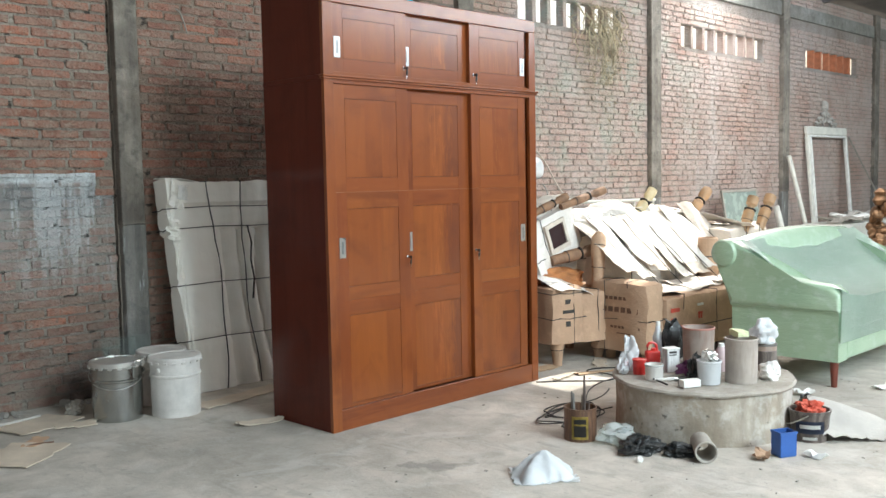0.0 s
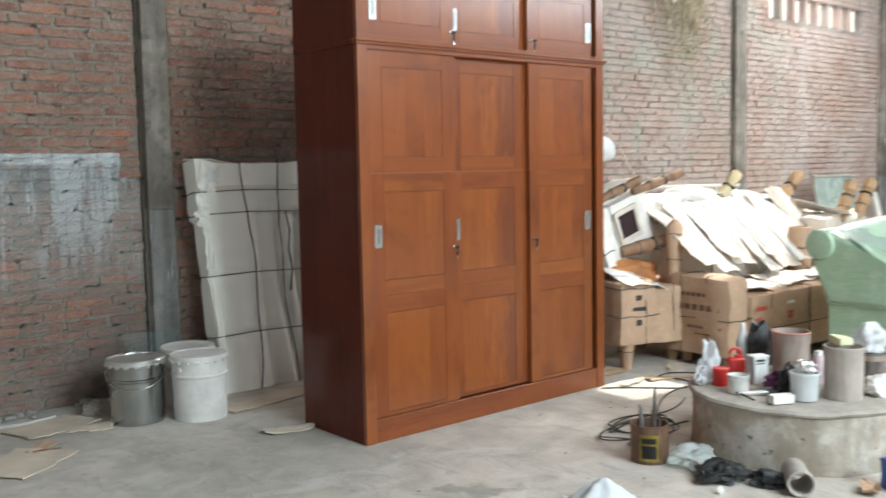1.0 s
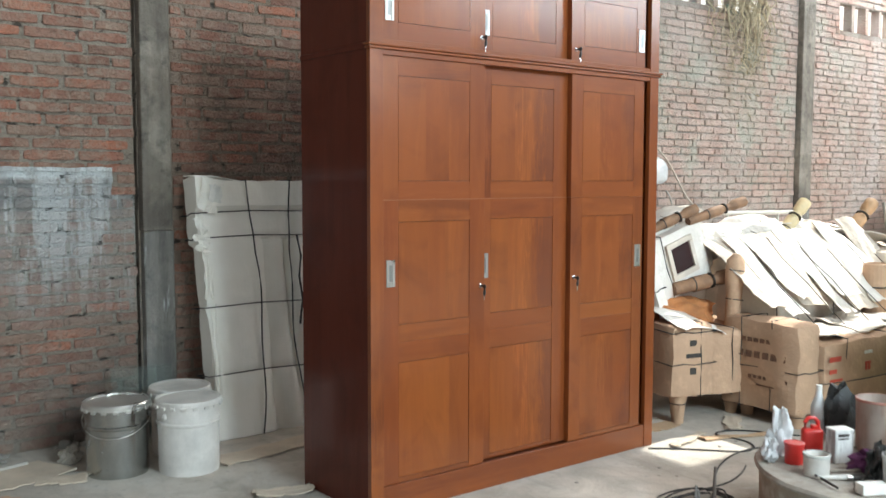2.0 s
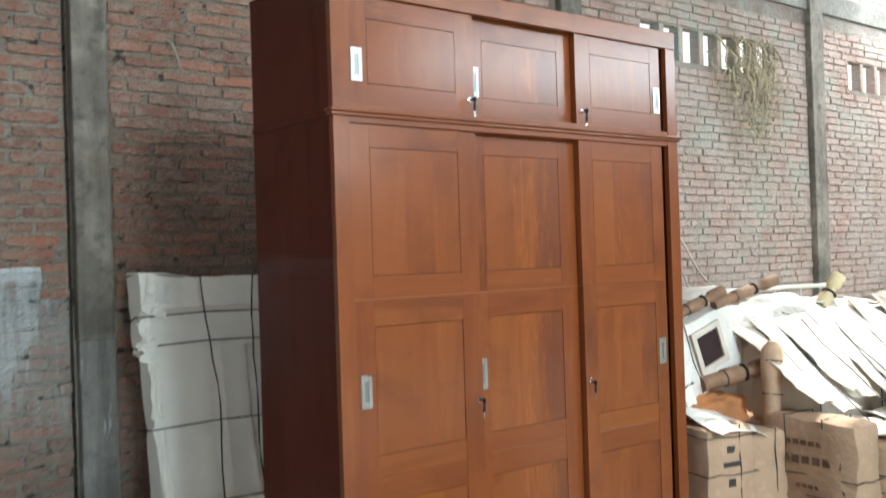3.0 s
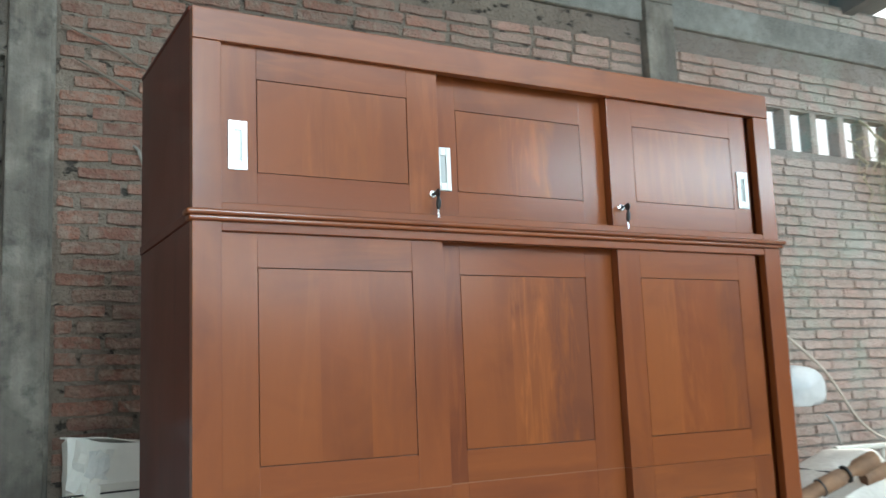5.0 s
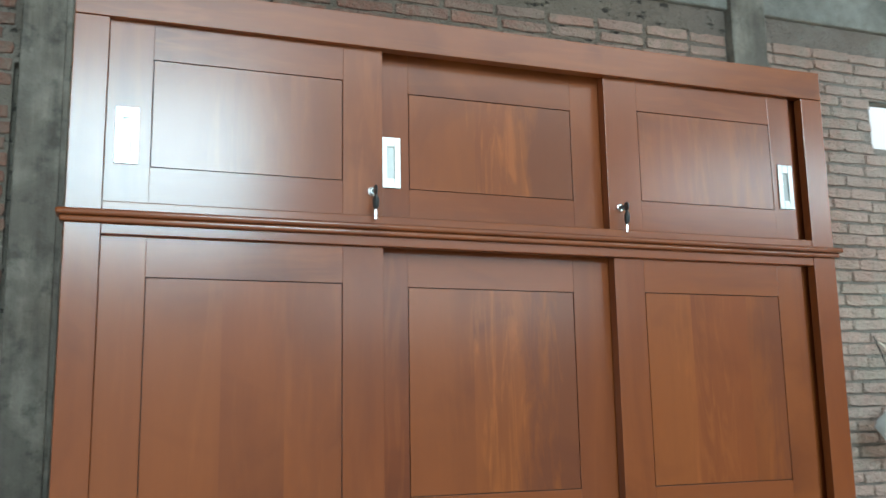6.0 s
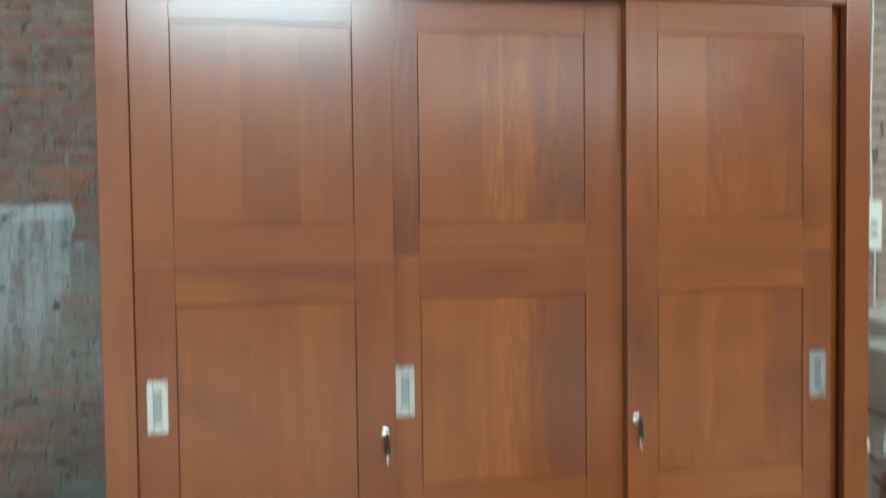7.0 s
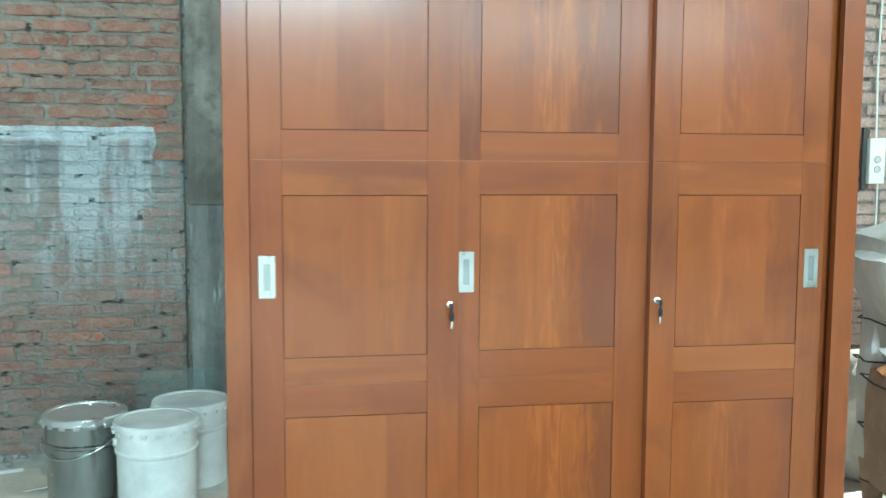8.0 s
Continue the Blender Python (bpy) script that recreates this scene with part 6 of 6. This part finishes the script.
part("loose_end", tube([(0.15, -0.06, -0.05), (0.18, -0.08, -0.1), (0.24, -0.08, -0.25), (0.31, -0.08, -0.34), (0.37, -0.08, -0.39)], 0.0065, 6), TARP_GREY, ball)
cable("pale cord slung along the brick wall", [(6.85, 5.9, 1.93), (7.0, 5.88, 1.80), (7.188, 5.86, 1.667), (7.32, 5.86, 1.551), (7.474, 5.86, 1.337), (7.594, 5.86, 1.235), (7.726, 5.86, 1.17), (7.85, 5.86, 1.15)], 0.008, CARTON_PALE)
rack = thing("metal_rack", "white painted metal rail frame by the brick wall", "rack", pose(6.9, 5.55, 0))
part("top_rail", tube([(0, 0, 1.17), (1.95, 0, 1.15)], 0.018, 10), WHITE_PAINT, rack)
for k in range(6):
    part("upright", tube([(0.02 + k * 0.38, 0, 0.0), (0.02 + k * 0.38, 0, 1.165 - 0.004 * k)], 0.012, 8), WHITE_PAINT, rack)
outlet = thing("socket_strip", "white two-socket outlet box hanging on the brick wall", "socket", pose(6.185, 5.90, 1.255))
part("box", box(-0.045, 0.045, -0.04, 0.0, 0.0, 0.235, bevel=0.006), WHITE_PAINT, outlet)
for z in (0.075, 0.125):
    part("socket", lathe([(0.0, 0.001), (0.014, 0.001), (0.018, 0.004), (0.02, 0.0), (0.0, 0.0)], 16, pose(0, -0.0405, z, 90, 0, 0)), TARP_GREY, outlet)
part("backboard", box(-0.072, -0.05, -0.02, 0.0, -0.03, 0.29, bevel=0.002), PRINT_DARK, outlet)
part("cord", tube([(0.0, -0.02, 0.235), (-0.006, -0.015, 0.6), (0.004, -0.015, 1.1), (0.0, -0.01, 1.7)], 0.005, 6), WHITE_PAINT, outlet)
part("cord", tube([(0.02, -0.02, 0.0), (0.024, -0.015, -0.25), (0.02, -0.012, -0.5)], 0.004, 6), WHITE_PAINT, outlet)

frame_glass = thing("picture_frame", "dark thin frame with dusty glass against the wall", "frame", pose(10.5, 5.45, 0.28, -10, 0, 0))
for b in ((0, 0.95, 0.0, 0.03), (0, 0.95, 0.92, 0.95), (0, 0.03, 0.03, 0.92), (0.92, 0.95, 0.03, 0.92)):
    part("rail", box(b[0], b[1], 0, 0.025, b[2], b[3], bevel=0.003), GREY_TIMBER, frame_glass)
part("pane", box(0.03, 0.92, 0.01, 0.015, 0.03, 0.92), plain("dusty_green_glass", (0.28, 0.33, 0.29), 0.25), frame_glass)
support = solo("timber_block", box(10.45, 11.5, 5.3, 5.7, 0, 0.28, bevel=0.01), GREY_TIMBER, "grey timber block under a leaning frame", "timber")

mirror = thing("mirror_frame", "large ornate white carved mirror frame against the wall", "mirror frame", pose(13.56, 5.72, 0.5, -5, 0, 0))
MW, MH = 1.50, 1.62
for b in ((0, MW, 0.0, 0.07), (0, MW, MH - 0.13, MH), (0, 0.07, 0.07, MH - 0.13), (MW - 0.07, MW, 0.07, MH - 0.13)):
    bm = box(b[0], b[1], 0, 0.06, b[2], b[3], bevel=0.02)
    part("frame_rail", bm, WHITE_PAINT, mirror)
for b in ((0.08, MW - 0.08, 0.075, 0.105), (0.08, MW - 0.08, MH - 0.165, MH - 0.135), (0.08, 0.11, 0.105, MH - 0.165), (MW - 0.11, MW - 0.08, 0.105, MH - 0.165)):
    part("inner_bead", box(b[0], b[1], -0.015, 0.03, b[2], b[3], bevel=0.008), PRINT_WHITE, mirror)
bm = bmesh.new()
for side in (-1, 1):
    for k, (r0, cx, cz, turns) in enumerate(((0.11, 0.20, 0.06, 1.4), (0.085, 0.08, 0.15, 1.2), (0.06, 0.34, 0.03, 1.2), (0.05, 0.05, 0.27, 1.0))):
        pts = []
        for n in range(16):
            a_ = turns * 2 * math.pi * n / 15 + 0.6
            q = r0 * (1 - 0.75 * n / 15)
            pts.append((MW / 2 + side * (cx + q * math.cos(a_)), 0.02, MH - 0.02 + cz + q * math.sin(a_)))
        add_tube(bm, pts, 0.022, 6, [0.024 - 0.0008 * n for n in range(16)])
add_lathe(bm, [(0.0, -0.05), (0.05, -0.03), (0.06, 0.03), (0.03, 0.08), (0.0, 0.09)], 14, pose(MW / 2, 0.02, MH + 0.32))
part("crest", bm, TARP_GREY, mirror, "grey carved scroll crest", True)
bench = thing("workbench", "cluttered white painted workbench by the wall", "workbench", pose(12.9, 5.05, 0))
part("top", box(0, 2.2, 0, 0.6, 0.62, 0.68, bevel=0.01), WHITE_PAINT, bench)
for lx, ly in ((0.08, 0.06), (2.12, 0.06), (0.08, 0.54), (2.12, 0.54)):
    part("leg", box(lx - 0.06, lx + 0.06, ly - 0.05, ly + 0.05, 0, 0.62, bevel=0.01), WHITE_PAINT, bench)
part("panel", box(0.5, 1.7, 0.03, 0.06, 0.2, 0.62, bevel=0.01), WHITE_PAINT, bench)
random.seed(44)
for k in range(12):
    x, y = 13.0 + random.uniform(0, 2.0), 5.15 + random.uniform(0, 0.4)
    bm = sheet(random.uniform(0.25, 0.6), random.uniform(0.12, 0.3), 0.02, 6, 4, 0.02, 0.07, 120 + k)
    low = min(v.co.z for v in bm.verts)
    for v in bm.verts:
        v.co.z -= low
    solo("offcut", bm, (TARP_GREY, GREY_TIMBER, PRINT_WHITE)[k % 3], "grey dusty offcut lying on the workbench", "offcut", at=pose(x, y, 0.682 + 0.018 * (k // 3), 0, 0, random.uniform(0, 180)), group="offcuts on the workbench")
solo("leaning_pole", tube([(13.24, 5.56, 0.0), (12.81, 5.80, 1.66)], 0.034, 10), WHITE_PAINT, "white pole leaning against the wall", "pole")
solo("leaning_pole", tube([(12.52, 5.6, 0.0), (12.42, 5.80, 0.95)], 0.045, 10), WHITE_PAINT, "short white pole leaning against the wall", "pole")
solo("leaning_rod", tube([(16.7, 5.45, 0.0), (15.2, 5.88, 1.97)], 0.013, 8), GREY_TIMBER, "thin wooden rod leaning against the wall", "rod")
carving = thing("gilded_carving", "carved and gilded chair back standing on the floor", "carving", pose(11.75, 4.15, 0, 0, 0, 20))
bm = bmesh.new()
random.seed(3)
for k in range(34):
    a = random.uniform(0, 2 * math.pi)
    z = random.uniform(0.25, 1.0)
    w = 0.34 * (1.1 - z * 0.75)
    r = random.uniform(0.05, 0.10)
    m = Matrix.Translation((math.cos(a) * w, 0.06 * math.sin(a), z)) @ Euler((random.uniform(0, 3), random.uniform(0, 3), 0)).to_matrix().to_4x4() @ Matrix.Diagonal((r, r * 0.55, r * 1.3, 1))
    bmesh.ops.create_icosphere(bm, subdivisions=2, radius=1.0, matrix=m)
part("scrollwork", bm, GOLD, carving, smooth=True)
part("crest", lathe([(0.0, 0.98), (0.07, 1.0), (0.1, 1.06), (0.06, 1.12), (0.085, 1.16), (0.04, 1.2), (0.0, 1.21)], 16), GOLD, carving, smooth=True)
part("post", box(-0.36, -0.28, -0.04, 0.04, 0, 0.6, bevel=0.02), GOLD, carving)
part("post", box(0.28, 0.36, -0.04, 0.04, 0, 0.6, bevel=0.02), GOLD, carving)
part("panel", box(-0.28, 0.28, -0.015, 0.015, 0.1, 0.62, bevel=0.01), LEG_WOOD, carving)

# dry roots hanging out of the second vent
random.seed(21)
bm = bmesh.new()
for k in range(70):
    x = random.gauss(8.42, 0.20)
    z = random.uniform(2.95, 3.3)
    ln = random.uniform(0.15, 0.75) * (1.2 - abs(x - 8.42))
    pts = [(x, WALL_Y + 0.02, z)]
    for s in range(1, 6):
        pts.append((x + random.uniform(-0.05, 0.05) * s * 0.5, WALL_Y - 0.025 - random.uniform(0, 0.05), z + 0.04 - ln * s / 5 + random.uniform(-0.03, 0.03)))
    r = random.uniform(0.002, 0.006)
    add_tube(bm, pts, r, 4, [r, r, r * 0.9, r * 0.8, r * 0.6, r * 0.3])
for k in range(16):
    x, z = random.gauss(8.40, 0.26), random.uniform(3.02, 3.3)
    ln, r = random.uniform(0.18, 0.5), random.uniform(0.007, 0.014)
    pts = [(x, WALL_Y + 0.03, z)] + [(x + random.uniform(-0.06, 0.06), WALL_Y - 0.03 - random.uniform(0, 0.04), z - ln * n / 5) for n in range(1, 6)]
    add_tube(bm, pts, r, 5, [r, r, r * 0.9, r * 0.75, r * 0.55, r * 0.25])
for k in range(160):
    x, z = random.gauss(8.42, 0.22), random.gauss(2.85, 0.28)
    s = random.uniform(0.012, 0.03)
    m = pose(x, WALL_Y - 0.03 - random.uniform(0, 0.05), z, random.uniform(0, 180), random.uniform(0, 180), random.uniform(0, 180))
    vs = [bm.verts.new(m @ Vector(p)) for p in ((-s, 0, 0), (0, s * 0.4, s * 0.1), (s, 0, 0), (0, -s * 0.4, s * 0.1))]
    bm.faces.new(vs)
solo("dry_roots", bm, ROOTS, "tangle of dry roots and leaves hanging on the wall", "roots", kind="stuff")

solo("dry_vine", tube([(2.93, 5.90, 3.14), (3.02, 5.905, 3.11), (3.10, 5.89, 3.075), (3.165, 5.905, 3.045), (3.23, 5.90, 3.0), (3.29, 5.905, 2.985), (3.35, 5.895, 2.975), (3.42, 5.90, 2.96)], 0.005, 6, [0.004, 0.006, 0.005, 0.006, 0.005, 0.005, 0.004, 0.003]), ROOTS_GREY, "dry grey vine stem clinging to the brick wall", "vine")
solo("dry_vine", tube([(2.98, 5.90, 3.0), (3.07, 5.905, 2.955), (3.165, 5.895, 2.9), (3.22, 5.905, 2.875), (3.265, 5.90, 2.84), (3.32, 5.895, 2.85), (3.376, 5.90, 2.877)], 0.005, 6, [0.004, 0.005, 0.006, 0.005, 0.005, 0.004, 0.003]), ROOTS_GREY, "thin dry vine stem looped on the brick wall", "vine")

# blue tarpaulin on poles outside, behind the first vent
screen = thing("tarp_screen", "bright blue tarpaulin hung on poles outside the vents", "tarpaulin", pose(4.0, 7.25, -0.22))
bm = sheet(7.7, 1.9, 0.003, 84, 18, 0.0, 0.16, 61)
bmesh.ops.transform(bm, matrix=pose(0, 0, 3.62, 50, 0, 0), verts=bm.verts)
part("tarp", bm, TARP_BLUE, screen)
for x in (-3.7, -1.2, 1.2, 3.7):
    part("pole", tube([(x, 0.75, 0.0), (x, 0.75, 4.5)], 0.03, 8), LEG_PALE, screen)
random.seed(14)
bm = bmesh.new()
for k in range(9):
    x, z = 3.3 + random.uniform(0, 0.6), 2.95 + random.uniform(0, 0.3)
    pts = [(x, WALL_Y + 0.2, z)]
    for n in range(5):
        x, z = x + random.uniform(-0.02, 0.13), z + random.uniform(-0.07, 0.09)
        pts.append((x, WALL_Y + 0.2 + random.uniform(0, 0.05), z))
    add_tube(bm, pts, 0.004, 4)
solo("twigs", bm, PRINT_DARK, "tangle of dark twigs behind the vent", "twigs", kind="stuff")
# ---- bricks of the north wall ----
random.seed(7)


def brick_shape(length, height, out, rnd, wear=1.0):
    """Corner-worn brick face: an uneven outline at the mortar, a smaller one in front. Points run round the face."""
    n = max(2, int(length / 0.05))
    rim = []
    for k in range(n + 1):
        rim.append((length * k / n, 0.0))
    rim.append((length, height * 0.5))
    for k in range(n, -1, -1):
        rim.append((length * k / n, height))
    rim.append((0.0, height * 0.5))
    sag = rnd.uniform(-0.0025, 0.0025)
    back, front = [], []
    cx, cz = length / 2, height / 2
    for x, z in rim:
        corner = 0.0015 if (x in (0.0, length) and z in (0.0, height)) else 0.0
        x1 = x + rnd.uniform(-0.003, 0.003) + (corner if x < cx else -corner)
        z1 = z + rnd.gauss(0, 0.0021) * wear + sag * (x / length - 0.5) * 2 + (corner if z < cz else -corner)
        back.append((x1, 0.003, z1))
        front.append((x1 + (0.002 if x < cx else -0.002), -out + rnd.uniform(-0.002, 0.002), z1 + (0.002 if z < cz else -0.002)))
    m_ = len(rim)
    faces_ = [tuple(range(m_, 2 * m_))] + [(k, (k + 1) % m_, m_ + (k + 1) % m_, m_ + k) for k in range(m_)]
    return back + front, faces_


def brick_mesh(name, length, height, seed):
    rnd = random.Random(seed)
    vs, fs = brick_shape(length, height, 0.011, rnd)
    bm = bmesh.new()
    vv = [bm.verts.new(v) for v in vs]
    for f in fs:
        bm.faces.new([vv[k] for k in f])
    return bm


def brick_spots():
    """The place and length of every brick: stretcher courses, cut at pillars, vents and beam."""
    spots = []
    n = int(WALL_TOP / COURSE)
    for row in range(n):
        z = 0.01 + row * COURSE
        if z + 0.05 > 3.57 and z < 3.77:
            continue
        x = WEST + 3.3 + (0.0 if row % 2 else 0.5) * LENGTH + random.uniform(-0.03, 0.03)
        while x < 17.6:
            ln = LENGTH - 0.02 + random.uniform(-0.02, 0.012)
            a, b = x, x + ln
            x += ln + (random.uniform(0.012, 0.03) if x < 6 else random.uniform(0.006, 0.013))
            for p in BAYS:
                if p == BAYS[1] and z < 2.58:
                    continue
                if a < p - 0.11 < b:
                    b = p - 0.112
                elif a < p + 0.11 < b:
                    a = p + 0.115
                elif p - 0.115 <= a and b <= p + 0.115:
                    b = a
            if z + 0.052 > VENT_Z0 and z < VENT_Z1:
                for v0, v1 in VENTS:
                    if a < v0 < b:
                        b = v0 - 0.004
                    elif a < v1 < b:
                        a = v1 + 0.004
                    elif v0 <= a and b <= v1:
                        b = a
            if b - a > 0.05:
                spots.append((a, z + random.uniform(-0.0025, 0.0025), b - a))
    return spots


spots = brick_spots()
near = [s for s in spots if 1.75 < s[0] < 2.72 and 0.1 < s[1] < 3.0]
near_set = set(near[:300])
kinds = {}
for a, z, ln in near[:300]:
    key = (round(ln * 50), random.randrange(5))
    if key not in kinds:
        kinds[key] = mesh_from("brick", brick_mesh("brick", key[0] / 50, 0.0495, len(kinds)), BRICK_ONE)
    ob = new("brick", kinds[key])
    ob.parent = wall_north
    ob.location = (a, Y0, z)
    ob.rotation_euler = (0, radians(random.gauss(0, 0.3)), 0)
verts, faces = [], []
for s in spots:
    if s in near_set:
        continue
    a, z, ln = s
    out = random.uniform(0.005, 0.014) if a < 6 else random.uniform(0.008, 0.015)
    vs, fs = brick_shape(ln, random.uniform(0.045, 0.0545) if a < 6 else random.uniform(0.050, 0.056), out, random, 1.0 if a < 6 else 0.9)
    o = len(verts)
    verts += [(a + p, Y0 + q, z + r) for p, q, r in vs]
    faces += [tuple(o + k for k in f) for f in fs]
me = bpy.data.meshes.new("bricks")
me.from_pydata(verts, [], faces)
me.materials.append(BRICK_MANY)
bricks = new("bricks", me)
bricks.parent = wall_north
tagged(bricks, kind="stuff")
